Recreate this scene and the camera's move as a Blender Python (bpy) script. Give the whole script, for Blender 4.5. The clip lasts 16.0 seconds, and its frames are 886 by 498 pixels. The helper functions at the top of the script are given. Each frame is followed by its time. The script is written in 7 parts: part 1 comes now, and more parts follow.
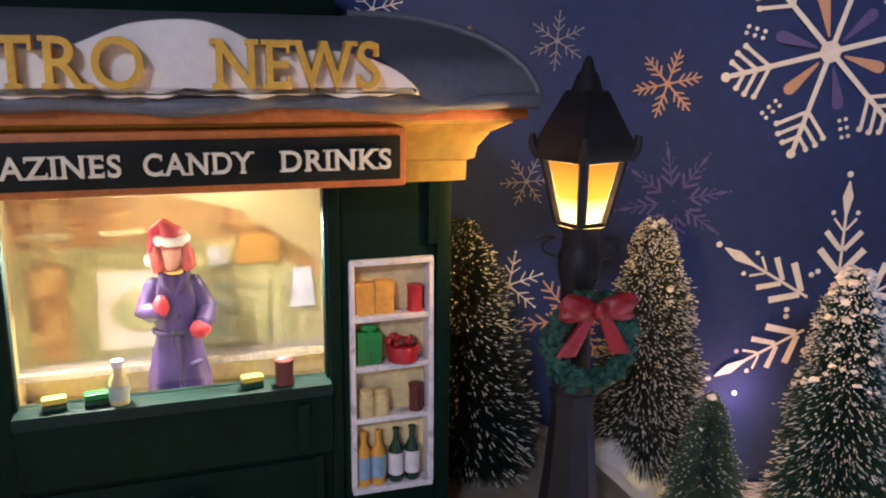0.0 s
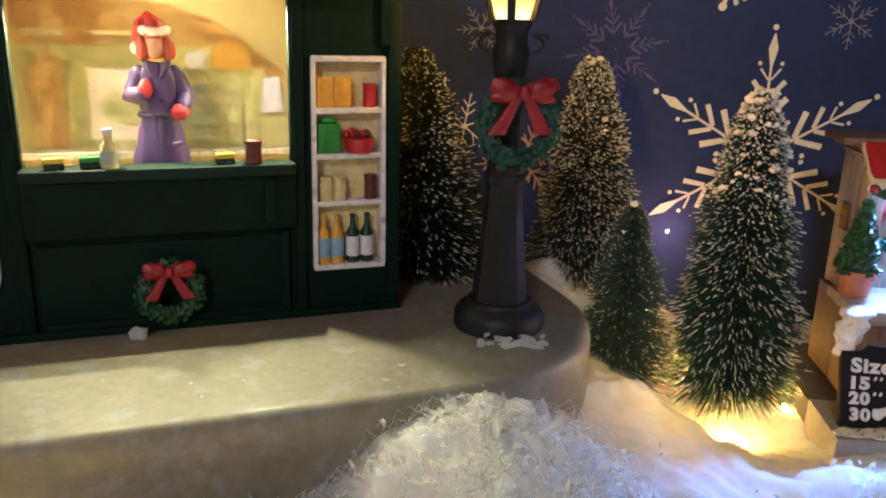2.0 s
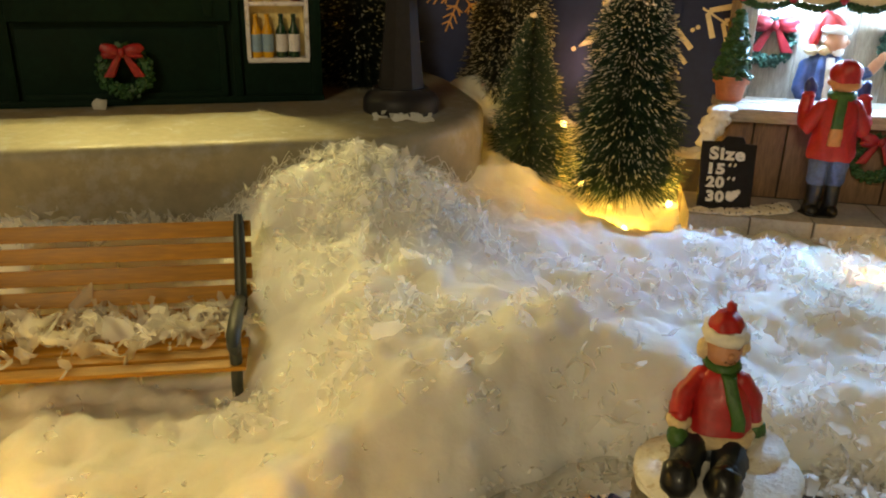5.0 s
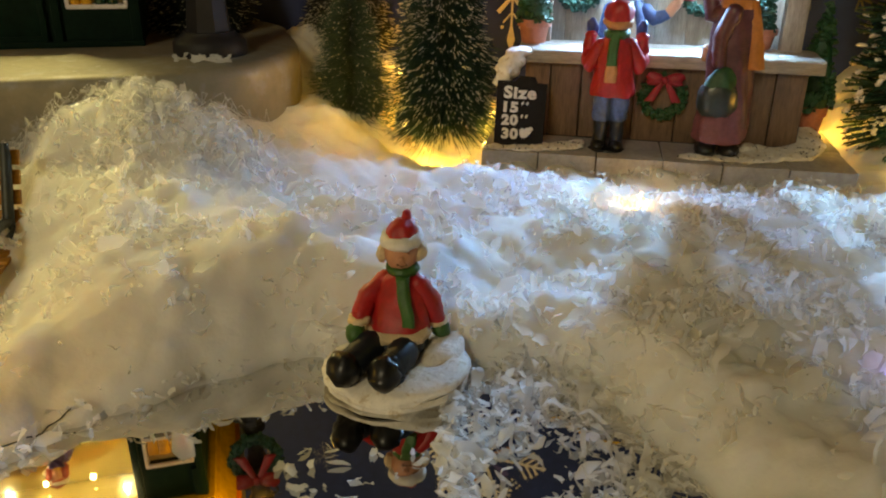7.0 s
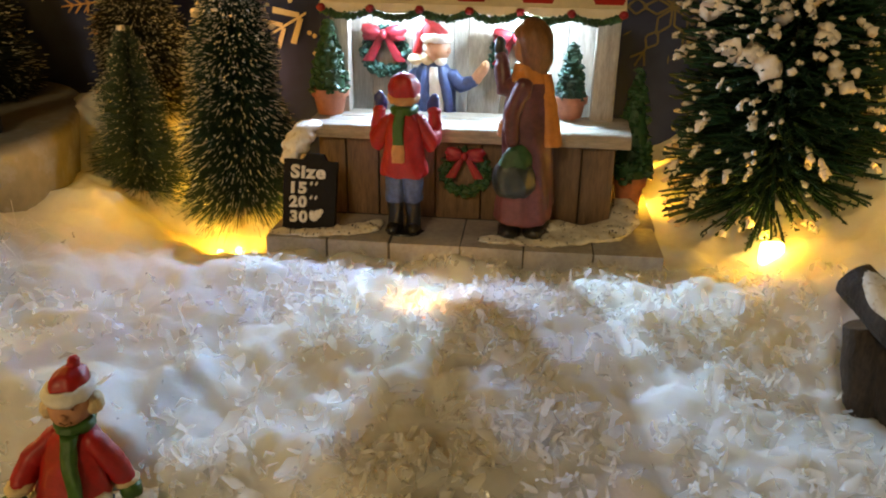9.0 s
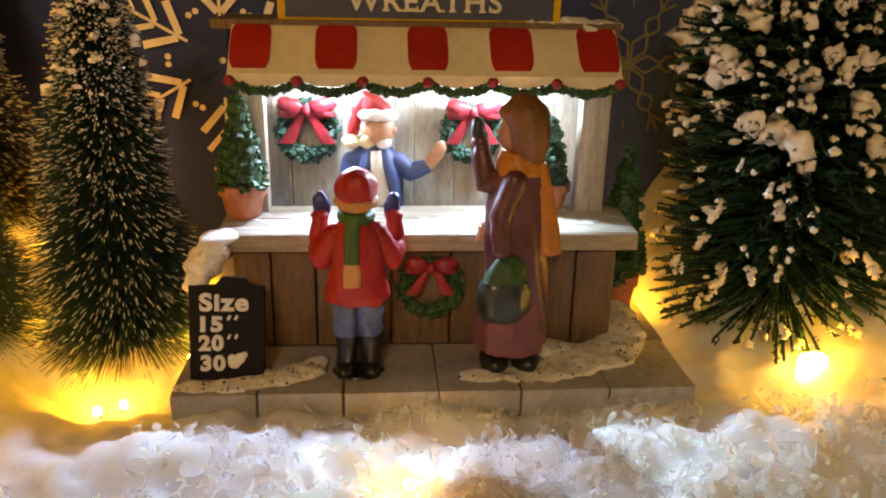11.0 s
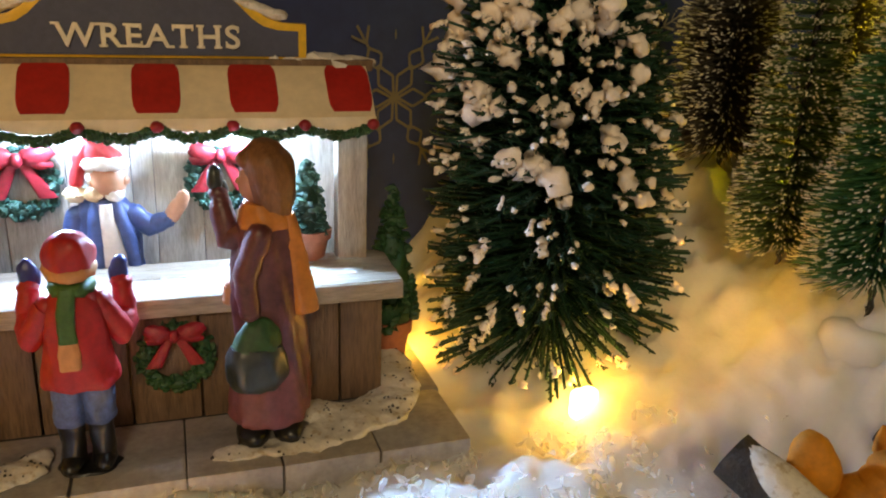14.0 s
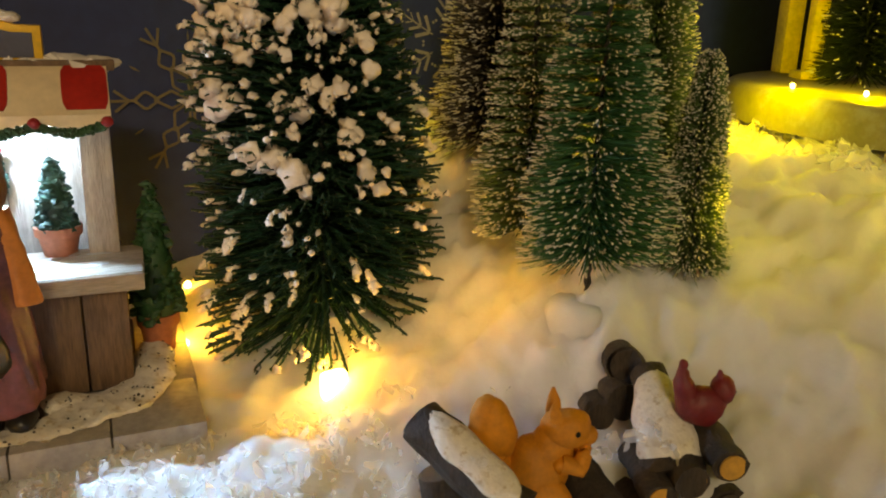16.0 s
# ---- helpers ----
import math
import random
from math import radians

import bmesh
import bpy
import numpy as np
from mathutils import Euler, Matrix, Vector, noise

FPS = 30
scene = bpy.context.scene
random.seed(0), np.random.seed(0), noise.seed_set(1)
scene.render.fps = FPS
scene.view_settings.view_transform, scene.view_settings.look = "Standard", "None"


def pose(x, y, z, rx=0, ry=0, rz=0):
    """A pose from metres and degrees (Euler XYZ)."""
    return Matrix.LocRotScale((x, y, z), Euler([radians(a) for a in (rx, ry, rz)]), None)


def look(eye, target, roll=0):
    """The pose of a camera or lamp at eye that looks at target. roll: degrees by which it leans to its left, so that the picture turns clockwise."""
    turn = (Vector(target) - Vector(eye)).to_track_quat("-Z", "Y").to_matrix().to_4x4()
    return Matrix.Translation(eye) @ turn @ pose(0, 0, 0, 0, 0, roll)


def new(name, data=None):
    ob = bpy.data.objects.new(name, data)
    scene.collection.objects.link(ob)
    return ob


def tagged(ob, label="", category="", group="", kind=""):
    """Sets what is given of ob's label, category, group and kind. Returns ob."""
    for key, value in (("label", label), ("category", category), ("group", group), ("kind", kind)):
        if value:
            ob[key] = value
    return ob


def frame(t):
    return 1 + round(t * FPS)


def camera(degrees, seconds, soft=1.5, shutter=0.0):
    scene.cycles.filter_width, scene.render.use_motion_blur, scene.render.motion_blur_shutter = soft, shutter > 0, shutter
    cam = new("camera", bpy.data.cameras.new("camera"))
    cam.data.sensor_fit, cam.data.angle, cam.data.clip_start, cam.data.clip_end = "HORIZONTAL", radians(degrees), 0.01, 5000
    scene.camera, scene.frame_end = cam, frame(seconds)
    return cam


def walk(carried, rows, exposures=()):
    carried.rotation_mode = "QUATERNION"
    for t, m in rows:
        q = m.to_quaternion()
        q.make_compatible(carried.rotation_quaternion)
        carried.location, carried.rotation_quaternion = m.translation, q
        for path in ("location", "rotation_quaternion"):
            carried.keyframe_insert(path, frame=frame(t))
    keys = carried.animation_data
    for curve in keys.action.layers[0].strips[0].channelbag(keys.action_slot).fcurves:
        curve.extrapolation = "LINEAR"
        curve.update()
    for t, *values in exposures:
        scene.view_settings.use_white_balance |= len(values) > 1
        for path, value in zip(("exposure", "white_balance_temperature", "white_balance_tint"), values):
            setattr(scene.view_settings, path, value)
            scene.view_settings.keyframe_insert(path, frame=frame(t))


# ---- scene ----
CM = 0.01  # the village is a tabletop miniature: lengths below are centimetres
cam = camera(57.6, 16.0, soft=2.0)
PATH = [
    (0, (0.09, 0.46, 14.72), (0.21, 10.21, 12.52), 0.5),
    (0.5, (0.52, -0.51, 13.80), (0.88, 9.21, 11.44), 0.6),
    (1, (1.14, -1.71, 13.14), (1.57, 7.96, 10.62), 0.9),
    (1.5, (1.11, -3.00, 12.42), (1.49, 6.63, 9.78), 1.2),
    (2, (1.19, -3.32, 11.47), (1.45, 6.27, 8.67), 1.6),
    (2.5, (1.48, -4.33, 10.67), (1.57, 5.22, 7.71), 1.8),
    (3, (2.05, -5.58, 9.96), (1.99, 3.92, 6.85), 1.7),
    (3.5, (2.81, -6.59, 9.70), (2.61, 2.85, 6.43), 1.7),
    (4, (3.96, -7.50, 9.38), (3.60, 1.90, 6.01), 1.5),
    (4.2, (4.42, -7.71, 9.12), (4.03, 1.68, 5.70), 1.5),
    (6.3, (10.63, -10.32, 8.46), (9.94, -1.17, 4.47), 1.0),
    (6.5, (11.38, -10.46, 8.36), (10.72, -1.31, 4.39), 0.9),
    (7, (13.38, -10.08, 8.05), (12.84, -0.92, 4.09), 0.9),
    (7.5, (15.08, -9.39, 8.61), (14.62, -0.21, 4.66), 1.0),
    (8, (16.65, -8.63, 8.97), (16.30, 0.58, 5.08), 0.9),
    (8.5, (17.64, -7.87, 9.34), (17.47, 1.37, 5.50), 0.9),
    (9, (18.33, -6.64, 9.42), (18.45, 2.62, 5.64), 0.9),
    (9.2, (18.38, -5.96, 9.46), (18.64, 3.30, 5.70), 0.9),
    (11.3, (15.54, 0.59, 9.52), (17.71, 9.79, 6.27), 1.3),
    (11.5, (15.49, 0.84, 9.45), (17.82, 10.02, 6.25), 1.3),
    (12, (15.74, 1.25, 9.46), (18.48, 10.36, 6.34), 1.5),
    (12.5, (15.95, 1.70, 9.59), (19.05, 10.69, 6.54), 1.6),
    (13, (16.08, 1.79, 9.65), (19.54, 10.69, 6.66), 1.7),
    (13.5, (16.81, 1.68, 9.55), (20.69, 10.40, 6.56), 2.0),
    (14, (17.50, 1.27, 9.69), (21.65, 9.86, 6.70), 2.1),
    (14.5, (18.70, 0.57, 9.76), (23.15, 9.02, 6.82), 2.1),
    (15, (19.00, -0.07, 9.84), (23.63, 8.30, 6.92), 2.0),
    (15.5, (20.23, -0.85, 9.93), (25.02, 7.44, 7.02), 1.9),
    (16, (21.39, -1.88, 9.69), (26.21, 6.39, 6.79), 1.6),
]


def cm(p):
    return tuple(CM * v for v in p)


EXPOSURES = [(0.0, 0.86, 4500, 31), (1.5, 0.76, 4600, 24), (2.5, 0.6, 6000, 12), (4.0, 0.44, 8200, 4), (6.5, 0.29, 6900, 1), (8.0, 0.27, 9000, 5), (9.0, 0.26, 9300, 7), (11.5, 0.38, 11000, 16), (12.5, 0.44, 8400, 15), (14.0, 0.52, 8000, 12), (16.0, 0.63, 8700, 10)]
walk(cam, [(t, look(cm(eye), cm(target), roll)) for t, eye, target, roll in PATH], EXPOSURES)

# ---- light ----
world = bpy.data.worlds.new("world")
scene.world = world
world.use_nodes = True
world.node_tree.nodes["Background"].inputs[0].default_value = (0.60, 0.52, 0.50, 1)
world.node_tree.nodes["Background"].inputs[1].default_value = 0.045


def lamp(name, kind, at, watts, colour, size):
    data = bpy.data.lights.new(name, kind)
    data.energy, data.color = watts, colour
    if kind == "SPOT":
        data.shadow_soft_size, data.spot_size, data.spot_blend = size * CM, radians(105), 0.6
    elif kind == "POINT":
        data.shadow_soft_size = size * CM
    else:
        data.shape, data.size = "DISK", size * CM
    ob = new(name, data)
    ob.matrix_world = pose(*cm(at))
    return ob


# unseen room lamp, added behind the camera and well below the ceiling
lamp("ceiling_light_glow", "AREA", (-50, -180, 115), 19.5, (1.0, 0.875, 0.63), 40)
WARM, AMBER, COOL, YELLOW = (1.0, 0.52, 0.06), (1.0, 0.50, 0.06), (0.31, 0.54, 1.0), (1.0, 0.84, 0.02)
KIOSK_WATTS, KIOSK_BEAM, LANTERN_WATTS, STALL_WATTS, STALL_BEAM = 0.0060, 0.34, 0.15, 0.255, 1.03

# ---- materials ----


def material(name, colour, rough=0.6, metal=0.0, vary=0.25, grain=6.0, blotch=1.2, bump=0.15, stretch=(1, 1, 1),
             second=None, amount=0.5, coat=0.0, glow=None, glow_strength=0.0, sss=0.0, sss_scale=0.4, sheer=0.0, per_piece=0.0, deep=0.05, clear=0.0, even=False, spec=0.5):
    """A surface with colour variation at two scales and fine relief; lengths are centimetres."""
    m = bpy.data.materials.new(name)
    m.use_nodes = True
    nt = m.node_tree
    b = nt.nodes["Principled BSDF"]
    L = nt.links.new

    def node(kind, **values):
        n = nt.nodes.new(kind)
        for k, v in values.items():
            n.inputs[k].default_value = v
        return n

    coord = node("ShaderNodeTexCoord")
    mapping = node("ShaderNodeMapping", Scale=tuple(s / CM for s in stretch))
    L(coord.outputs["Object"], mapping.inputs["Vector"])
    fine = node("ShaderNodeTexNoise", Scale=grain, Detail=5.0, Roughness=0.6)
    wide = node("ShaderNodeTexNoise", Scale=blotch, Detail=3.0, Roughness=0.55)
    for n in (fine, wide):
        L(mapping.outputs[0], n.inputs["Vector"])
    add = nt.nodes.new("ShaderNodeMath")
    add.operation = "ADD"
    L(fine.outputs["Fac"], add.inputs[0])
    L(wide.outputs["Fac"], add.inputs[1])
    span = node("ShaderNodeMapRange")
    span.inputs[1].default_value, span.inputs[2].default_value = 0.7, 1.3
    span.inputs[3].default_value, span.inputs[4].default_value = 1 - vary, 1 + vary * 0.6
    L(add.outputs[0], span.inputs[0])
    value = span.outputs[0]
    if per_piece:
        info = nt.nodes.new("ShaderNodeObjectInfo")
        pr = node("ShaderNodeMapRange")
        pr.inputs[3].default_value, pr.inputs[4].default_value = 1 - per_piece, 1 + per_piece
        L(info.outputs["Random"], pr.inputs[0])
        mul = nt.nodes.new("ShaderNodeMath")
        mul.operation = "MULTIPLY"
        L(value, mul.inputs[0])
        L(pr.outputs[0], mul.inputs[1])
        value = mul.outputs[0]
    base = nt.nodes.new("ShaderNodeRGB")
    base.outputs[0].default_value = (*colour, 1)
    source = base.outputs[0]
    if second is not None:
        ramp = node("ShaderNodeMapRange")
        ramp.inputs[1].default_value, ramp.inputs[2].default_value = 0.62 - 0.3 * amount, 0.72 - 0.3 * amount
        spots = node("ShaderNodeTexNoise", Scale=blotch * 2.3, Detail=4.0, Roughness=0.65)
        L(mapping.outputs[0], spots.inputs["Vector"])
        L(spots.outputs["Fac"], ramp.inputs[0])
        mix = nt.nodes.new("ShaderNodeMix")
        mix.data_type = "RGBA"
        L(ramp.outputs[0], mix.inputs["Factor"])
        L(source, mix.inputs[6])
        mix.inputs[7].default_value = (*second, 1)
        source = mix.outputs[2]
    tint = nt.nodes.new("ShaderNodeVectorMath")
    tint.operation = "SCALE"
    L(source, tint.inputs[0])
    L(value, tint.inputs["Scale"])
    L(tint.outputs[0], b.inputs["Base Color"])
    rr = node("ShaderNodeMapRange")
    rr.inputs[3].default_value, rr.inputs[4].default_value = (rough, rough) if even else (max(0.02, rough - 0.12), min(1.0, rough + 0.12))
    L(wide.outputs["Fac"], rr.inputs[0])
    L(rr.outputs[0], b.inputs["Roughness"])
    b.inputs["Metallic"].default_value = metal
    b.inputs["Coat Weight"].default_value = coat
    b.inputs["Specular IOR Level"].default_value = spec
    b.inputs["Coat Roughness"].default_value = 0.2
    if bump:
        bm_node = node("ShaderNodeBump", Strength=bump, Distance=deep * CM)
        L(fine.outputs["Fac"], bm_node.inputs["Height"])
        L(bm_node.outputs[0], b.inputs["Normal"])
    if sss:
        b.inputs["Subsurface Weight"].default_value = sss
        b.inputs["Subsurface Radius"].default_value = (1.0, 0.8, 0.6)
        b.inputs["Subsurface Scale"].default_value = sss_scale * CM
    if glow is not None:
        b.inputs["Emission Color"].default_value = (*glow, 1)
        b.inputs["Emission Strength"].default_value = glow_strength
    if sheer:
        t = nt.nodes.new("ShaderNodeBsdfTranslucent")
        t.inputs[0].default_value = (*colour, 1)
        mixer = nt.nodes.new("ShaderNodeMixShader")
        mixer.inputs[0].default_value = sheer
        L(b.outputs[0], mixer.inputs[1])
        L(t.outputs[0], mixer.inputs[2])
        last = mixer
        if clear:
            see = nt.nodes.new("ShaderNodeBsdfTransparent")
            last = nt.nodes.new("ShaderNodeMixShader")
            last.inputs[0].default_value = clear
            L(mixer.outputs[0], last.inputs[1])
            L(see.outputs[0], last.inputs[2])
        L(last.outputs[0], nt.nodes["Material Output"].inputs["Surface"])
    return m



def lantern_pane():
    """An amber pane, its glow graded in the emission colour to white hot at its foot."""
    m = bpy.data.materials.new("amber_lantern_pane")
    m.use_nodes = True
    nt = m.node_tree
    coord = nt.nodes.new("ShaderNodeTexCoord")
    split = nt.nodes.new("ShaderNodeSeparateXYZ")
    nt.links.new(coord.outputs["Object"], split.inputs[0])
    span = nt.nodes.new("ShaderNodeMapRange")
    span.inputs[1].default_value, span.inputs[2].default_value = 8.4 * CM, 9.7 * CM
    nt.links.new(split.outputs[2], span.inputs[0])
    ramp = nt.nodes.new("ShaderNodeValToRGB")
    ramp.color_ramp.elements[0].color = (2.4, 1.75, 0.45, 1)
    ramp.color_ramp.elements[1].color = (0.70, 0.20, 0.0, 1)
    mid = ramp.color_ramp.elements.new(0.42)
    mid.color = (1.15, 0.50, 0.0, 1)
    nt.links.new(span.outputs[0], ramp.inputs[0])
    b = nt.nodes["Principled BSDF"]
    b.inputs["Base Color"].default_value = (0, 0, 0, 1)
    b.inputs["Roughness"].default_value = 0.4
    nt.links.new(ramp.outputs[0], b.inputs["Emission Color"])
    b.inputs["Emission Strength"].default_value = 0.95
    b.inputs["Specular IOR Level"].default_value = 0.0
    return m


def frosted():
    """A thin cloudy pane that softens what lies behind it."""
    m = bpy.data.materials.new("cloudy_blur")
    m.use_nodes = True
    nt = m.node_tree
    bend = nt.nodes.new("ShaderNodeBsdfRefraction")
    bend.inputs["Roughness"].default_value = 0.30
    bend.inputs["IOR"].default_value = 1.45
    nt.links.new(bend.outputs[0], nt.nodes["Material Output"].inputs["Surface"])
    return m


M = {}
M["snow"] = material("fibre_snow", (0.73, 0.72, 0.70), 0.75, vary=0.06, grain=2.4, blotch=0.7, bump=0.3, deep=0.12, sss=0.75, sss_scale=1.6)
M["flake"] = material("plastic_flakes", (0.94, 0.94, 0.93), 0.10, vary=0.04, bump=0.0, sheer=0.55, clear=0.55)
M["film"] = material("clear_plastic_film", (0.95, 0.95, 0.93), 0.12, vary=0.04, bump=0.0, sheer=0.55, clear=0.68)
M["flake_white"] = material("white_plastic_flakes", (0.93, 0.93, 0.93), 0.3, vary=0.05, bump=0.0, sheer=0.5, clear=0.30)
M["frosted"] = frosted()
M["fibre"] = material("polyester_fibre", (0.92, 0.91, 0.89), 0.5, vary=0.04, bump=0.0, sheer=0.4)
M["snow_paint"] = material("snow_paste", (0.80, 0.75, 0.67), 0.6, vary=0.16, grain=6, blotch=2, bump=0.7, deep=0.07, second=(0.60, 0.50, 0.36), amount=0.22)
M["snow_smooth"] = material("smooth_snow_paint", (0.80, 0.76, 0.72), 0.55, vary=0.08, grain=4, blotch=0.8, bump=0.3, deep=0.05)
M["green_wall"] = material("dark_green_paint", (0.0044, 0.0155, 0.0100), 0.6, vary=0.35, grain=5, blotch=0.8, bump=0.2, spec=0.08)
M["green_edge"] = material("green_paint_worn", (0.006, 0.021, 0.017), 0.6, vary=0.3, bump=0.2, spec=0.2)
M["cornice"] = material("yellow_ochre_paint", (0.42, 0.27, 0.002), 0.5, vary=0.3, grain=3, blotch=0.9, bump=0.15, spec=0.3)
M["ochre"] = material("ochre_paint", (0.30, 0.165, 0.003), 0.55, vary=0.3, bump=0.15, spec=0.25)
M["rust"] = material("rust_orange_paint", (0.42, 0.125, 0.006), 0.5, vary=0.3, bump=0.15)
M["gold_letter"] = material("gold_paint", (0.74, 0.44, 0.030), 0.4, vary=0.25, bump=0.2)
M["black"] = material("black_paint", (0.008, 0.010, 0.009), 0.5, vary=0.3, bump=0.15, spec=0.2)
M["black_iron"] = material("black_plastic", (0.018, 0.017, 0.020), 0.5, vary=0.3, bump=0.1, spec=0.25)
M["cream_letter"] = material("cream_paint", (0.72, 0.66, 0.52), 0.6, vary=0.2, bump=0.25)
M["slate"] = material("slate_paint", (0.11, 0.115, 0.145), 0.5, vary=0.25, blotch=0.6, bump=0.12)
M["white_paint"] = material("white_paint", (0.70, 0.66, 0.70), 0.5, vary=0.2, bump=0.3, second=(0.45, 0.40, 0.40), amount=0.2)
M["cream_wall"] = material("cream_interior", (0.76, 0.62, 0.30), 0.6, vary=0.25, blotch=0.7, bump=0.05)
M["podium"] = material("grey_ceramic", (0.225, 0.205, 0.155), 0.5, vary=0.22, grain=3, blotch=0.5, bump=0.08, coat=0.08, second=(0.26, 0.255, 0.24), amount=0.3)
M["red"] = material("red_paint", (0.40, 0.012, 0.014), 0.5, vary=0.35, bump=0.25, coat=0.06)
M["bow_red"] = material("bow_red_paint", (0.29, 0.012, 0.020), 0.45, vary=0.35, grain=9, bump=0.3)
M["leaf"] = material("leaf_green_paint", (0.019, 0.076, 0.024), 0.55, vary=0.5, grain=9, bump=0.4)
M["leaf_blue"] = material("blue_green_paint", (0.015, 0.070, 0.046), 0.6, vary=0.5, grain=9, bump=0.4)
M["wood_grey"] = material("weathered_wood_paint", (0.40, 0.335, 0.27), 0.65, vary=0.40, grain=7, blotch=1.6, bump=0.55, stretch=(3.5, 3.5, 0.45), per_piece=0.12)
M["wood_dark"] = material("brown_wood_paint", (0.155, 0.095, 0.058), 0.6, vary=0.5, grain=7, blotch=1.6, bump=0.6, stretch=(3.5, 3.5, 0.4), per_piece=0.14)
M["wood_flat"] = material("grey_board_paint", (0.34, 0.28, 0.215), 0.6, vary=0.45, grain=7, blotch=1.6, bump=0.55, stretch=(0.4, 3.5, 3.5), per_piece=0.10)
M["stone"] = material("grey_stone_paint", (0.33, 0.305, 0.285), 0.6, vary=0.3, grain=5, blotch=1, bump=0.3, per_piece=0.12)
M["mortar"] = material("dark_mortar_paint", (0.07, 0.06, 0.055), 0.8, vary=0.3, bump=0.3)
M["awning_cream"] = material("cream_awning_paint", (0.74, 0.62, 0.43), 0.5, vary=0.14, grain=4, blotch=0.9, bump=0.12)
M["awning_red"] = material("red_awning_paint", (0.40, 0.018, 0.014), 0.45, vary=0.25, bump=0.15)
M["navy"] = material("slate_blue_paint", (0.055, 0.062, 0.105), 0.5, vary=0.25, bump=0.1)
M["chalk"] = material("chalkboard_paint", (0.011, 0.009, 0.010), 0.65, vary=0.4, bump=0.25, spec=0.15)
M["chalk_text"] = material("white_lettering", (0.70, 0.66, 0.62), 0.6, vary=0.2, bump=0.3)
M["terracotta"] = material("terracotta_paint", (0.42, 0.145, 0.075), 0.55, vary=0.3, bump=0.25)
M["skin"] = material("skin_paint", (0.50, 0.24, 0.14), 0.5, vary=0.15, bump=0.1)
M["jeans"] = material("blue_paint", (0.075, 0.115, 0.26), 0.5, vary=0.5, grain=8, bump=0.3)
M["mitten_blue"] = material("deep_blue_paint", (0.025, 0.035, 0.17), 0.4, vary=0.3, bump=0.2)
M["scarf"] = material("green_scarf_paint", (0.040, 0.115, 0.022), 0.5, vary=0.35, grain=10, bump=0.4)
M["cream_fur"] = material("cream_fur_paint", (0.66, 0.50, 0.30), 0.7, vary=0.25, grain=9, bump=0.6)
M["peach"] = material("peach_paint", (0.56, 0.25, 0.10), 0.6, vary=0.25, bump=0.3)
M["dark_trousers"] = material("dark_trouser_paint", (0.012, 0.018, 0.026), 0.55, vary=0.4, bump=0.25)
M["boot"] = material("black_boot_paint", (0.010, 0.010, 0.011), 0.35, vary=0.3, bump=0.15, coat=0.15, spec=0.3)
M["brown_coat"] = material("brown_coat_paint", (0.115, 0.034, 0.040), 0.38, vary=0.55, grain=5, bump=0.5, spec=0.5, coat=0.15)
M["mauve"] = material("mauve_skirt_paint", (0.18, 0.058, 0.066), 0.6, vary=0.35, bump=0.2)
M["orange_shawl"] = material("orange_shawl_paint", (0.52, 0.18, 0.038), 0.5, vary=0.25, bump=0.25)
M["hair_brown"] = material("brown_hair_paint", (0.20, 0.085, 0.032), 0.45, vary=0.45, grain=8, bump=0.4, stretch=(2, 2, 0.5))
M["hair_red"] = material("red_hair_paint", (0.38, 0.055, 0.022), 0.45, vary=0.3, bump=0.3)
M["purple"] = material("purple_coat_paint", (0.050, 0.024, 0.110), 0.32, vary=0.35, bump=0.2, coat=0.25)
M["dark_button"] = material("dark_purple_paint", (0.020, 0.012, 0.035), 0.4, vary=0.3, bump=0.2)
M["blue_jacket"] = material("blue_jacket_paint", (0.040, 0.075, 0.21), 0.45, vary=0.4, bump=0.25)
M["white_fur"] = material("white_fur_paint", (0.74, 0.70, 0.64), 0.7, vary=0.15, grain=9, bump=0.6)
M["bag"] = material("dark_bag_paint", (0.026, 0.036, 0.033), 0.35, vary=0.5, bump=0.3, coat=0.3)
M["yellow"] = material("yellow_paint", (0.62, 0.50, 0.03), 0.45, vary=0.25, bump=0.2)
M["orange"] = material("orange_paint", (0.66, 0.34, 0.02), 0.45, vary=0.25, bump=0.2)
M["bright_green"] = material("bright_green_paint", (0.030, 0.22, 0.035), 0.4, vary=0.35, bump=0.2)
M["bottle_green"] = material("bottle_green_paint", (0.010, 0.042, 0.018), 0.25, vary=0.3, bump=0.1, coat=0.3)
M["sky_blue"] = material("pale_blue_paint", (0.24, 0.36, 0.52), 0.5, vary=0.2, bump=0.1)
M["straw"] = material("straw_paint", (0.56, 0.46, 0.20), 0.5, vary=0.3, bump=0.2)
M["maroon"] = material("maroon_paint", (0.10, 0.022, 0.020), 0.4, vary=0.3, bump=0.2)
M["paper_green"] = material("pale_green_paper_paint", (0.36, 0.42, 0.36), 0.6, vary=0.2, bump=0.1)
M["paper_red"] = material("coral_paper_paint", (0.46, 0.10, 0.07), 0.6, vary=0.2, bump=0.1)
M["paper_blue"] = material("pale_blue_paper_paint", (0.40, 0.47, 0.52), 0.6, vary=0.2, bump=0.1)
M["bench_wood"] = material("orange_bench_wood", (0.34, 0.155, 0.012), 0.5, vary=0.35, grain=5, blotch=1.2, bump=0.2, stretch=(0.3, 3, 3), per_piece=0.08)
M["bench_iron"] = material("dark_green_iron", (0.022, 0.030, 0.030), 0.45, vary=0.4, bump=0.25)
M["bark"] = material("log_bark_paint", (0.050, 0.036, 0.026), 0.65, vary=0.75, grain=6, bump=1.0, deep=0.1, stretch=(2.5, 2.5, 0.6))
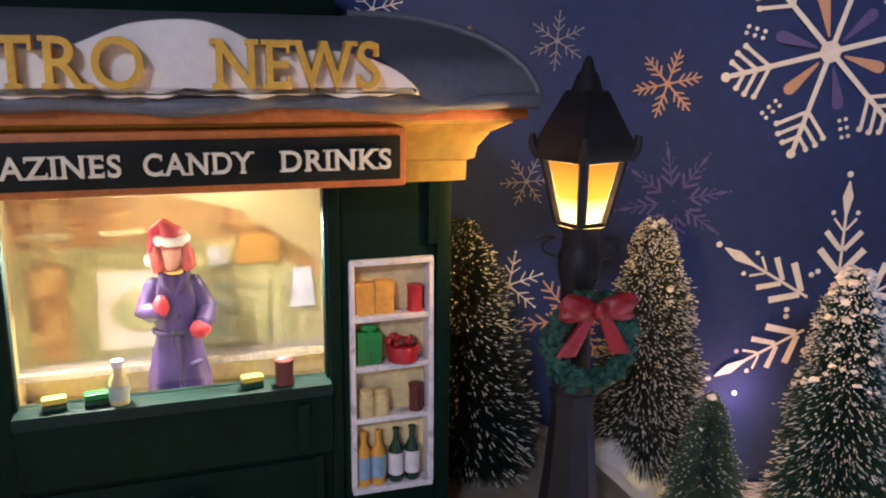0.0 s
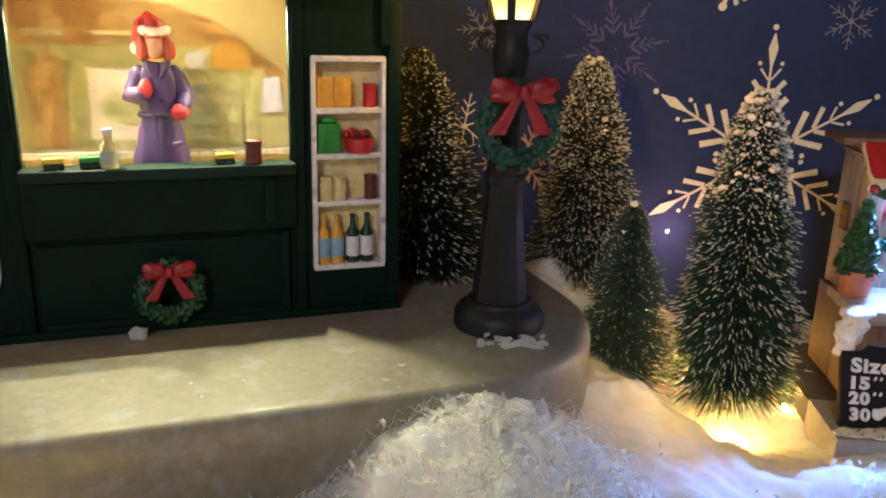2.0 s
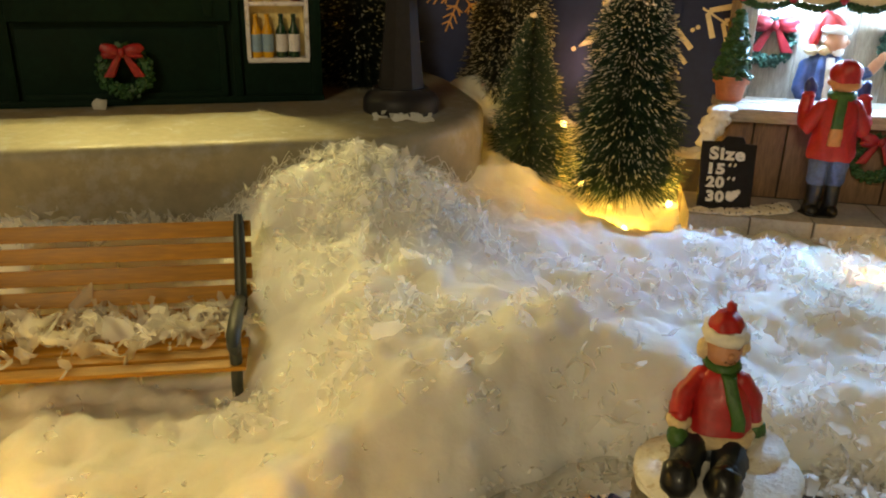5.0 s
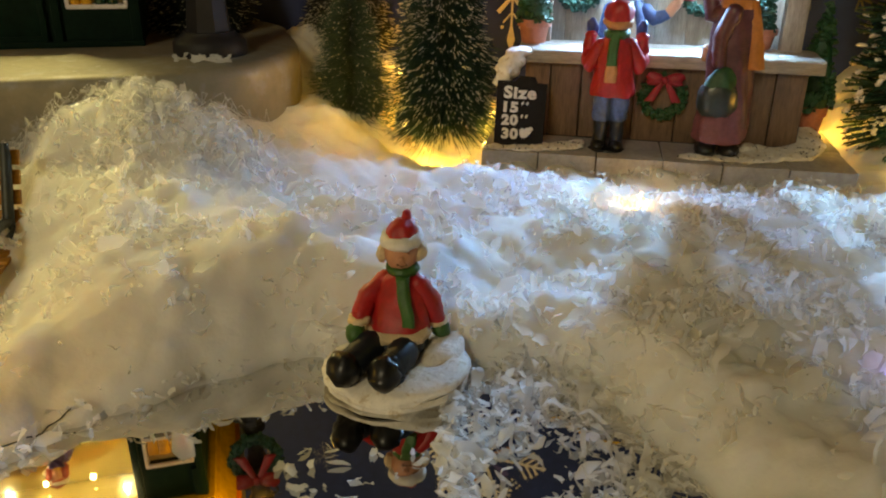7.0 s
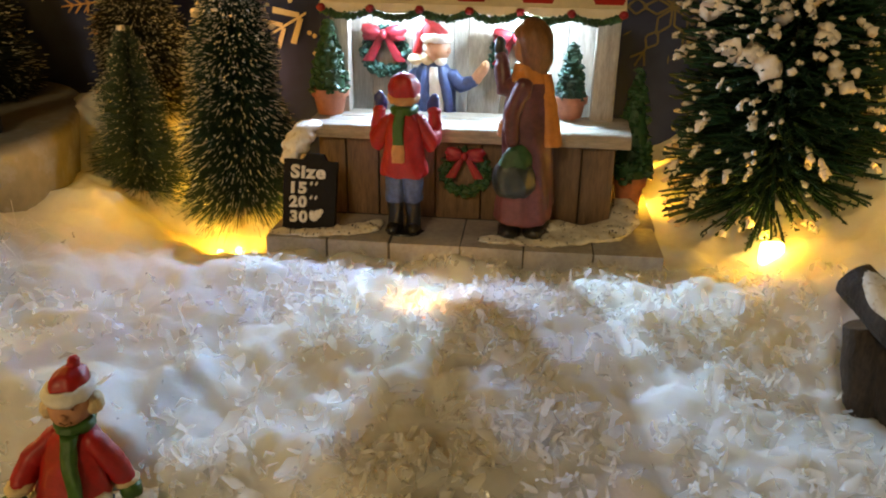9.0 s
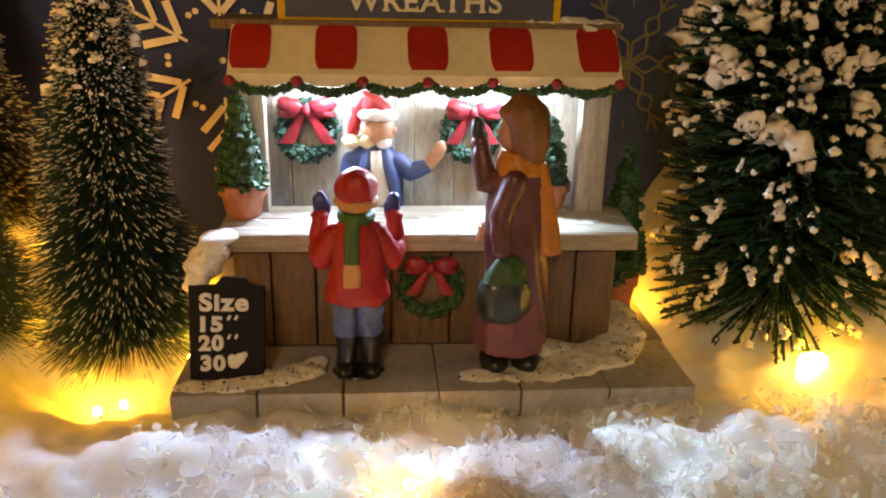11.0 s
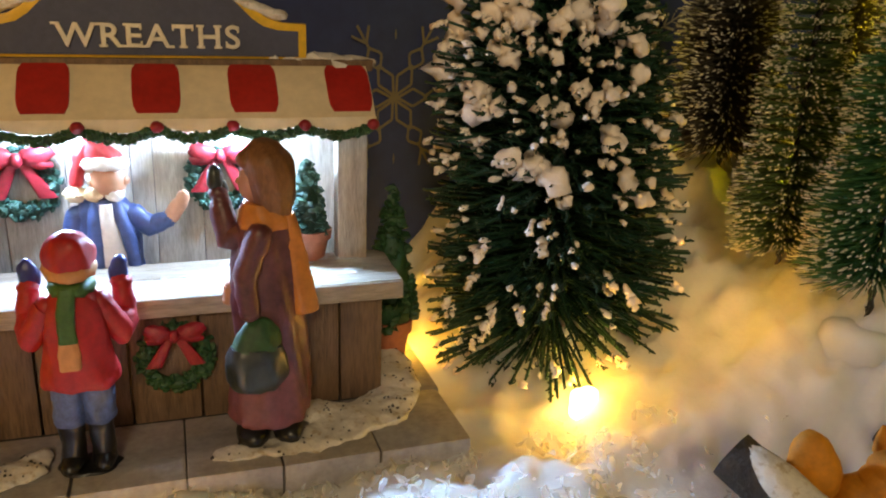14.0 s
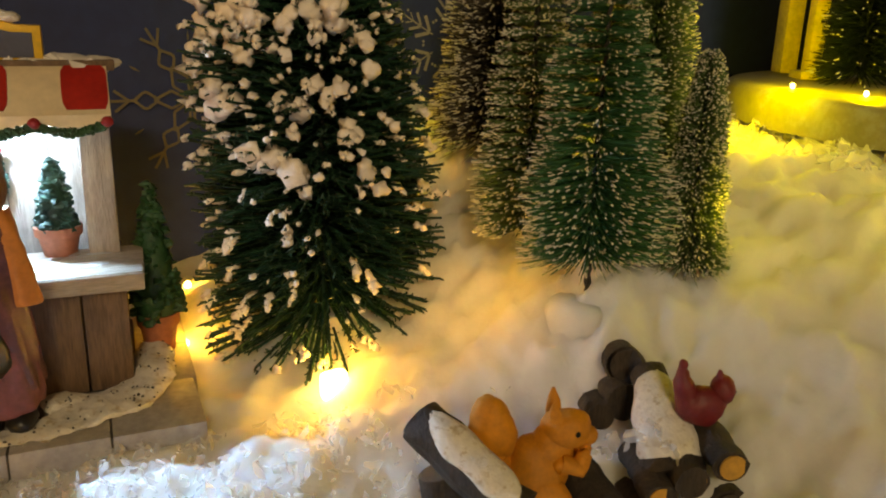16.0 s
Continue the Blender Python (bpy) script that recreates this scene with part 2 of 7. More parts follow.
M["log_end"] = material("cut_log_paint", (0.60, 0.31, 0.05), 0.55, vary=0.35, grain=6, bump=0.3)
M["squirrel"] = material("rust_fur_paint", (0.60, 0.225, 0.018), 0.7, vary=0.3, grain=8, bump=0.4)
M["cardinal"] = material("deep_red_paint", (0.17, 0.014, 0.018), 0.55, vary=0.3, grain=8, bump=0.4)
M["bristle_dark"] = material("dark_green_bristle", (0.008, 0.018, 0.013), 0.55, vary=0.4, grain=3, bump=0)
M["bristle_olive"] = material("olive_bristle", (0.046, 0.056, 0.040), 0.55, vary=0.4, grain=3, bump=0)
M["bristle_soft"] = material("pale_green_bristle", (0.075, 0.13, 0.095), 0.55, vary=0.4, grain=3, bump=0)
M["bristle_brown"] = material("brown_bristle", (0.13, 0.115, 0.088), 0.55, vary=0.4, grain=3, bump=0)
M["bristle_lime"] = material("lime_bristle", (0.060, 0.20, 0.085), 0.5, vary=0.4, grain=3, bump=0)
M["bristle_moss"] = material("moss_bristle", (0.14, 0.23, 0.085), 0.5, vary=0.4, grain=3, bump=0)
M["bristle_blue"] = material("blue_green_bristle", (0.022, 0.062, 0.048), 0.55, vary=0.4, grain=3, bump=0)
M["frost_cool"] = material("white_frost", (0.80, 0.78, 0.76), 0.6, vary=0.15, bump=0.2)
M["led_pink"] = material("pink_white_led", (1.0, 0.8, 0.8), 0.4, vary=0, bump=0, glow=(1.0, 0.66, 0.62), glow_strength=4)
M["frost"] = material("frost_tips", (0.74, 0.71, 0.60), 0.6, vary=0.15, bump=0.2)
M["frost_pink"] = material("snow_clumps", (0.94, 0.84, 0.75), 0.65, vary=0.12, grain=6, bump=0.6)
M["wire"] = material("twisted_wire", (0.06, 0.06, 0.055), 0.4, metal=0.6, vary=0.3, bump=0.2)
M["backdrop"] = material("navy_printed_board", (0.019, 0.036, 0.140), 0.75, vary=0.25, grain=2, blotch=0.12, bump=0.03)
M["print_cream"] = material("cream_print", (0.88, 0.82, 0.72), 0.75, vary=0.12, bump=0)
M["print_orange"] = material("peach_print", (0.62, 0.36, 0.20), 0.75, vary=0.12, bump=0)
M["print_purple"] = material("lilac_print", (0.12, 0.10, 0.28), 0.75, vary=0.15, bump=0)
M["print_grey"] = material("grey_print", (0.30, 0.29, 0.34), 0.75, vary=0.15, bump=0)
M["print_dim"] = material("dim_grey_print", (0.15, 0.135, 0.11), 0.75, vary=0.15, bump=0)
M["haze_brown"] = material("brown_interior_print", (0.34, 0.15, 0.02), 0.7, vary=0.45, grain=3, blotch=1.0, bump=0.05, second=(0.52, 0.32, 0.08), amount=0.5)
M["haze_green"] = material("faded_green_print", (0.38, 0.34, 0.10), 0.7, vary=0.4, grain=3, blotch=1.2, bump=0.05, second=(0.60, 0.50, 0.20), amount=0.5)
M["mirror"] = material("mirror_ice", (0.62, 0.62, 0.60), 0.02, metal=1.0, vary=0.06, bump=0.0, even=True)
M["room"] = material("room_wall_paint", (0.42, 0.36, 0.30), 0.8, vary=0.1, blotch=0.02, bump=0.02)
M["wood_table"] = material("table_wood", (0.20, 0.11, 0.06), 0.5, vary=0.3, blotch=0.2, bump=0.1, stretch=(0.2, 2, 2))
M["led"] = material("warm_led", (1.0, 0.8, 0.4), 0.4, vary=0, bump=0, glow=(1.0, 0.66, 0.18), glow_strength=14)
M["led_cool"] = material("cool_led", (1, 1, 1), 0.4, vary=0, bump=0, glow=(0.85, 0.93, 1.0), glow_strength=40)
M["led_violet"] = material("violet_led", (0.5, 0.45, 1.0), 0.2, vary=0, bump=0, glow=(0.45, 0.38, 1.0), glow_strength=1.1)
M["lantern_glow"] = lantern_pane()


def glass():
    m = bpy.data.materials.new("window_glass")
    m.use_nodes = True
    nt = m.node_tree
    clear = nt.nodes.new("ShaderNodeBsdfTransparent")
    shine = nt.nodes.new("ShaderNodeBsdfGlossy")
    shine.inputs["Roughness"].default_value = 0.03
    fres = nt.nodes.new("ShaderNodeFresnel")
    fres.inputs["IOR"].default_value = 1.5
    mixer = nt.nodes.new("ShaderNodeMixShader")
    nt.links.new(fres.outputs[0], mixer.inputs[0])
    nt.links.new(clear.outputs[0], mixer.inputs[1])
    nt.links.new(shine.outputs[0], mixer.inputs[2])
    nt.links.new(mixer.outputs[0], nt.nodes["Material Output"].inputs["Surface"])
    return m


M["glass"] = glass()

# ---- building helpers: all lengths in centimetres ----


def place(x, y, z, rz=0, rx=0, ry=0):
    return pose(x * CM, y * CM, z * CM, rx, ry, rz)


def thing(name, m, label, category, group="", kind=""):
    ob = new(name)
    ob.empty_display_size = 0.01
    ob.matrix_world = m
    return tagged(ob, label, category, group, kind)


def mesh_of(name, bm, mats, smooth=False):
    me = bpy.data.meshes.new(name)
    bm.transform(Matrix.Scale(CM, 4))
    bm.normal_update()
    bm.to_mesh(me)
    bm.free()
    for m in mats if isinstance(mats, (list, tuple)) else [mats]:
        me.materials.append(M[m])
    if smooth:
        me.polygons.foreach_set("use_smooth", [True] * len(me.polygons))
        if smooth is True:
            me.set_sharp_from_angle(angle=radians(50))
    return me


def part(name, bm, mats, parent, label="", smooth=True, at=None):
    me = bm if isinstance(bm, bpy.types.Mesh) else mesh_of(name, bm, mats, smooth)
    ob = new(name, me)
    ob.parent = parent
    if at is not None:
        ob.matrix_basis = at
    if label:
        ob["label"] = label
    return ob


def solo(name, bm, mats, m, label, category, group="", kind="", smooth=True):
    ob = new(name, mesh_of(name, bm, mats, smooth))
    ob.matrix_world = m
    return tagged(ob, label, category, group, kind)


def box(bm, x0, x1, y0, y1, z0, z1, bevel=0.0, mi=0, wobble=0.0):
    v = [bm.verts.new((x, y, z)) for z in (z0, z1) for y in (y0, y1) for x in (x0, x1)]
    if wobble:
        for q in v:
            q.co += Vector([random.uniform(-wobble, wobble) for _ in range(3)])
    faces = [bm.faces.new([v[i] for i in f]) for f in ((0, 2, 3, 1), (4, 5, 7, 6), (0, 1, 5, 4), (2, 6, 7, 3), (0, 4, 6, 2), (1, 3, 7, 5))]
    for f in faces:
        f.material_index = mi
    if bevel:
        edges = list({e for f in faces for e in f.edges})
        out = bmesh.ops.bevel(bm, geom=edges, offset=bevel, segments=2, affect="EDGES", profile=0.6)
        for f in out["faces"]:
            f.material_index = mi
    return bm


def a_box(*args, **kw):
    return box(bmesh.new(), *args, **kw)


def loft(bm, rings, seg=20, mi=0, folds=0, depth=0.0, phase=0.0, caps=True, squash=2.0):
    """Rings (x, y, z, rx, ry) joined into a closed skin; folds press soft pleats into it."""
    rows = []
    for k, (x, y, z, rx, ry) in enumerate(rings):
        row = []
        for i in range(seg):
            a = 2 * math.pi * i / seg
            c, s = math.cos(a), math.sin(a)
            c, s = math.copysign(abs(c) ** (2 / squash), c), math.copysign(abs(s) ** (2 / squash), s)
            w = 1 + (depth * math.sin(folds * a + phase + 0.35 * k) if folds else 0)
            row.append(bm.verts.new((x + rx * c * w, y + ry * s * w, z)))
        rows.append(row)
    for lo, hi in zip(rows, rows[1:]):
        for i in range(seg):
            bm.faces.new((lo[i], lo[(i + 1) % seg], hi[(i + 1) % seg], hi[i])).material_index = mi
    if caps:
        bm.faces.new(rows[0][::-1]).material_index = mi
        bm.faces.new(rows[-1]).material_index = mi
    return bm


def lathe(bm, profile, seg=24, at=(0, 0, 0), mi=0, **kw):
    return loft(bm, [(at[0], at[1], at[2] + z, max(r, 1e-3), max(r, 1e-3)) for r, z in profile], seg, mi, **kw)


def tube(bm, pts, radii, seg=10, mi=0, closed=False):
    pts = [Vector(p) for p in pts]
    n = len(pts)
    if not isinstance(radii, (list, tuple)):
        radii = [radii] * n
    rows, up = [], Vector((0.13, 0.21, 0.97))
    for i, p in enumerate(pts):
        a, b = (pts[i - 1], pts[(i + 1) % n]) if closed else (pts[max(i - 1, 0)], pts[min(i + 1, n - 1)])
        d = (b - a).normalized()
        if abs(d.dot(up)) > 0.93:
            up = Vector((0.9, 0.35, 0.1))
        side = d.cross(up).normalized()
        other = side.cross(d)
        up = other
        rows.append([bm.verts.new(p + radii[i] * (math.cos(2 * math.pi * k / seg) * side + math.sin(2 * math.pi * k / seg) * other)) for k in range(seg)])
    for i in range(n if closed else n - 1):
        lo, hi = rows[i], rows[(i + 1) % n]
        for k in range(seg):
            bm.faces.new((lo[k], lo[(k + 1) % seg], hi[(k + 1) % seg], hi[k])).material_index = mi
    if not closed:
        bm.faces.new(rows[0][::-1]).material_index = mi
        bm.faces.new(rows[-1]).material_index = mi
    return bm


def ball(bm, c, r, mi=0, seg=14, rough=0.0, turn=None, seed=0):
    """An ellipsoid, its skin made uneven by rough."""
    r = (r, r, r) if not isinstance(r, (tuple, list)) else r
    m = Matrix.Translation(c) @ (turn.to_4x4() if turn is not None else Matrix.Identity(4)) @ Matrix.Diagonal((*r, 1))
    out = bmesh.ops.create_uvsphere(bm, u_segments=seg, v_segments=max(6, seg * 2 // 3), radius=1)
    for v in out["verts"]:
        if rough:
            v.co *= 1 + rough * noise.noise(v.co * 2.2 + Vector((seed * 3.7, c[0], c[2])))
        v.co = m @ v.co
    for f in {f for v in out["verts"] for f in v.link_faces}:
        f.material_index = mi
    return bm


def ico(sub):
    bm = bmesh.new()
    bmesh.ops.create_icosphere(bm, subdivisions=sub, radius=1)
    bm.verts.ensure_lookup_table()
    out = ([v.co.copy() for v in bm.verts], [[v.index for v in f.verts] for f in bm.faces])
    bm.free()
    return out


ICO = {1: ico(1), 2: ico(2)}


def clump(bm, c, r, mi=0, rough=0.35, sub=1):
    """A small uneven pellet."""
    r = (r, r, r) if not isinstance(r, (tuple, list)) else r
    e = Euler([random.uniform(0, 6) for _ in range(3)]).to_matrix()
    verts, faces = ICO[sub]
    vs = []
    for p in verts:
        q = e @ p * (1 + random.uniform(-rough, rough))
        vs.append(bm.verts.new((q.x * r[0] + c[0], q.y * r[1] + c[1], q.z * r[2] + c[2])))
    for f in faces:
        bm.faces.new([vs[i] for i in f]).material_index = mi
    return bm


def prism(bm, outline, y0, y1, mi=0, bevel=0.0):
    """An outline in x and z, given thickness from y0 to y1."""
    front = [bm.verts.new((x, y0, z)) for x, z in outline]
    back = [bm.verts.new((x, y1, z)) for x, z in outline]
    n = len(outline)
    faces = [bm.faces.new(front), bm.faces.new(back[::-1])]
    faces += [bm.faces.new((front[(i + 1) % n], front[i], back[i], back[(i + 1) % n])) for i in range(n)]
    for f in faces:
        f.material_index = mi
    bmesh.ops.recalc_face_normals(bm, faces=faces)
    if bevel:
        out = bmesh.ops.bevel(bm, geom=list(faces[0].edges), offset=bevel, segments=2, affect="EDGES", profile=0.6)
        for f in out["faces"]:
            f.material_index = mi
    return bm


SLABS = {"A": ((0.02, 0), (0.98, 0)), "D": ((0.08, 0), (0.08, 1)), "I": ((0.5, 0), (0.5, 1)), "N": ((0.06, 0), (0.03, 1), (0.94, 1)), "K": ((0.08, 0), (0.08, 1), (0.94, 0), (0.88, 1)),
         "R": ((0.1, 0), (0.1, 1), (0.96, 0)), "Y": ((0.06, 1), (0.94, 1), (0.5, 0)), "T": ((0.5, 0),), "M": ((0.05, 0), (0.06, 1), (0.95, 0), (0.94, 1)), "W": ((0.03, 1), (0.97, 1)),
         "H": ((0.1, 0), (0.1, 1), (0.9, 0), (0.9, 1)), "E": ((0.1, 0), (0.1, 1))}
TICKS = {"E": ((0.95, 0.13), (0.93, 0.87)), "T": ((0.05, 0.87), (0.95, 0.87)), "S": ((0.88, 0.82), (0.08, 0.18)), "C": ((0.93, 0.80),), "G": ((0.93, 0.80),), "Z": ((0.06, 0.86), (0.95, 0.14))}


def letter_mesh(text, size, depth, bold):
    cu = bpy.data.curves.new("words", "FONT")
    cu.body, cu.size, cu.extrude, cu.offset, cu.bevel_depth = text, size * CM, depth * CM / 2, bold * CM, 0.012 * CM
    cu.space_character = 1.14
    ob = new("words", cu)
    me = bpy.data.meshes.new_from_object(ob.evaluated_get(bpy.context.evaluated_depsgraph_get()))
    bpy.data.objects.remove(ob)
    xs, ys = [v.co.x for v in me.vertices], [v.co.y for v in me.vertices]
    return me, min(xs), max(xs), min(ys), max(ys)


def lettering(text, size, depth, parent, mats, m, label="", bold=0.0, width=None, name="letter", slabs=False):
    """One mesh of raised letters for each word, facing -y, its lower left corner at the pose m; slabs gives the strokes their end serifs."""
    me, x0, x1, _, _ = letter_mesh(text, size, depth, bold)
    if slabs:
        bm = bmesh.new()
        bm.from_mesh(me)
        n = 0
        for i, ch in enumerate(text):
            one, a0, a1, low, high = letter_mesh(ch, size, depth, bold)
            right = letter_mesh(text[:i + 1], size, depth, bold)[2]
            left, tall, u = right - (a1 - a0), high - low, size * CM
            marks = [(fx, fy, 0.15 if ch == "I" else 0.115, 0.038) for fx, fy in SLABS.get(ch, ())] + [(fx, fy, 0.03, 0.10) for fx, fy in TICKS.get(ch, ())]
            for fx, fy, hw, hh in marks:
                n += 1
                cx, cy = left + fx * (right - left), low + min(max(fy, 0.05), 0.95) * tall
                d = depth * CM / 2 + (0.002 + 0.0006 * (n % 7)) * CM
                box(bm, cx - hw * u, cx + hw * u, cy - hh * u, cy + hh * u, -d, d, 0.012 * u)
        bm.to_mesh(me)
        bm.free()
        x0, x1 = min(v.co.x for v in me.vertices), max(v.co.x for v in me.vertices)
    k = width * CM / (x1 - x0) if width else 1.0
    me.transform(Matrix.Diagonal((k, 1, 1, 1)) @ Matrix.Translation((-x0, 0, 0)))
    me.transform(pose(0, 0, 0, 90))
    me.materials.clear()
    me.materials.append(M[mats])
    o = new(name, me)
    o.parent = parent
    o.matrix_basis = m
    if label:
        o["label"] = label
    return o


def melt(blobs, fine=0.12):
    """One smooth skin over overlapping ellipsoids (x, y, z, rx, ry, rz), as a mesh in centimetres."""
    mb = bpy.data.metaballs.new("melt")
    mb.resolution, mb.render_resolution, mb.threshold = fine, fine, 0.25
    for x, y, z, rx, ry, rz in blobs:
        e = mb.elements.new(type="ELLIPSOID")
        e.co, e.radius, e.stiffness = (x, y, z), 1.35, 2.0
        e.size_x, e.size_y, e.size_z = rx, ry, rz
    ob = new("melt", mb)
    dg = bpy.context.evaluated_depsgraph_get()
    dg.update()
    me = bpy.data.meshes.new_from_object(ob.evaluated_get(dg))
    bm = bmesh.new()
    bm.from_mesh(me)
    bpy.data.objects.remove(ob)
    bpy.data.metaballs.remove(mb)
    bpy.data.meshes.remove(me)
    for v in bm.verts:
        v.co += Vector((noise.noise(v.co * 3), noise.noise(v.co * 3 + Vector((7, 1, 2))), noise.noise(v.co * 3 + Vector((2, 9, 4))))) * 0.05
    return bm


def wreath(name, m, r, label, group, leaf="leaf", bow=True, bow_scale=1.0, thick=0.3):
    """A ring of leaf tufts facing -y, with a ribbon bow at its top."""
    w = thing(name, m, label, "wreath", group)
    bm = bmesh.new()
    tube(bm, [(r * math.cos(a), 0, r * math.sin(a)) for a in np.linspace(0, 2 * math.pi, 30, endpoint=False)], thick * r * 0.8, 8, closed=True)
    for i in range(int(170)):
        a, b = random.uniform(0, 2 * math.pi), random.uniform(0, 2 * math.pi)
        rr = r + thick * r * math.cos(b)
        clump(bm, (rr * math.cos(a), -abs(thick * r * math.sin(b)) * 0.95, rr * math.sin(a)), [random.uniform(0.07, 0.13) * r * 1.1 for _ in range(3)], 0, 0.4)
    part("ring", bm, leaf, w)
    if bow:
        s = r * bow_scale
        bm = bmesh.new()
        y, z = -0.42 * r, 0.86 * r
        for sx in (-1, 1):
            for k, (cx, cz, rx, rz, tip) in enumerate(((0.52, 0.20, 0.46, 0.27, -14), (0.50, 0.02, 0.44, 0.20, 10))):
                ball(bm, (sx * cx * s, y - 0.05 * s * (1 - k), z + cz * s), (rx * s, 0.20 * s, rz * s), 0, 16, 0.30, Euler((0, radians(sx * tip), 0)).to_matrix(), seed=k + sx)
            loft(bm, [(sx * s * (0.68 - 0.56 * q), y + 0.10 * s * (1 - q), z - s * (1.08 - 1.08 * q), s * (0.26 - 0.12 * q), s * (0.07 + 0.02 * q)) for q in (0, 0.03, 0.35, 0.7, 1.0)], 14, folds=3, depth=0.10, phase=sx, squash=3)
        ball(bm, (0, y - 0.12 * s, z + 0.08 * s), (0.17 * s, 0.16 * s, 0.21 * s), 0, 12, 0.2)
        part("bow", bm, "bow_red", w, "red ribbon bow")
    return w


def spikes(starts, ends, width, rng, tip=0.45):
    """Thin three-sided bristles from starts to ends, as a mesh."""
    n = len(starts)
    d = ends - starts
    d /= np.linalg.norm(d, axis=1)[:, None] + 1e-9
    ref = rng.normal(size=(n, 3))
    s = np.cross(d, ref)
    s /= np.linalg.norm(s, axis=1)[:, None] + 1e-9
    o = np.cross(s, d)
    ring = [math.cos(a) * s + math.sin(a) * o for a in (0, 2.0944, 4.18879)]
    v = np.concatenate([starts + width * q for q in ring] + [ends + width * tip * q for q in ring])
    idx = np.arange(n)
    faces = []
    for k in range(3):
        j = (k + 1) % 3
        faces.append(np.stack([idx + k * n, idx + j * n, idx + (3 + j) * n, idx + (3 + k) * n], 1))
    return v, np.concatenate(faces)


def quick_mesh(name, verts, faces, mat):
    me = bpy.data.meshes.new(name)
    k = faces.shape[1]
    me.vertices.add(len(verts))
    me.vertices.foreach_set("co", np.ascontiguousarray(verts * CM, dtype=np.float32).ravel())
    me.loops.add(faces.size)
    me.loops.foreach_set("vertex_index", faces.astype(np.int32).ravel())
    me.polygons.add(len(faces))
    me.polygons.foreach_set("loop_start", np.arange(0, faces.size, k, dtype=np.int32))
    me.update(calc_edges=True)
    me.validate()
    me.materials.append(M[mat])
    return me


OCTA_V = np.array([(1, 0, 0), (-1, 0, 0), (0, 1, 0), (0, -1, 0), (0, 0, 1), (0, 0, -1)], float)
OCTA_F = np.array([(0, 2, 4), (2, 1, 4), (1, 3, 4), (3, 0, 4), (2, 0, 5), (1, 2, 5), (3, 1, 5), (0, 3, 5)])


def pellets(centres, sizes, rng):
    n = len(centres)
    jit = 1 + rng.uniform(-0.35, 0.35, (n, 6, 1))
    q = rng.normal(size=(n, 3, 3))
    q, _ = np.linalg.qr(q)
    v = np.einsum("kj,nij->nki", OCTA_V, q) * jit * sizes[:, None, None] + centres[:, None, :]
    f = OCTA_F[None] + 6 * np.arange(n)[:, None, None]
    return v.reshape(-1, 3), f.reshape(-1, 3)


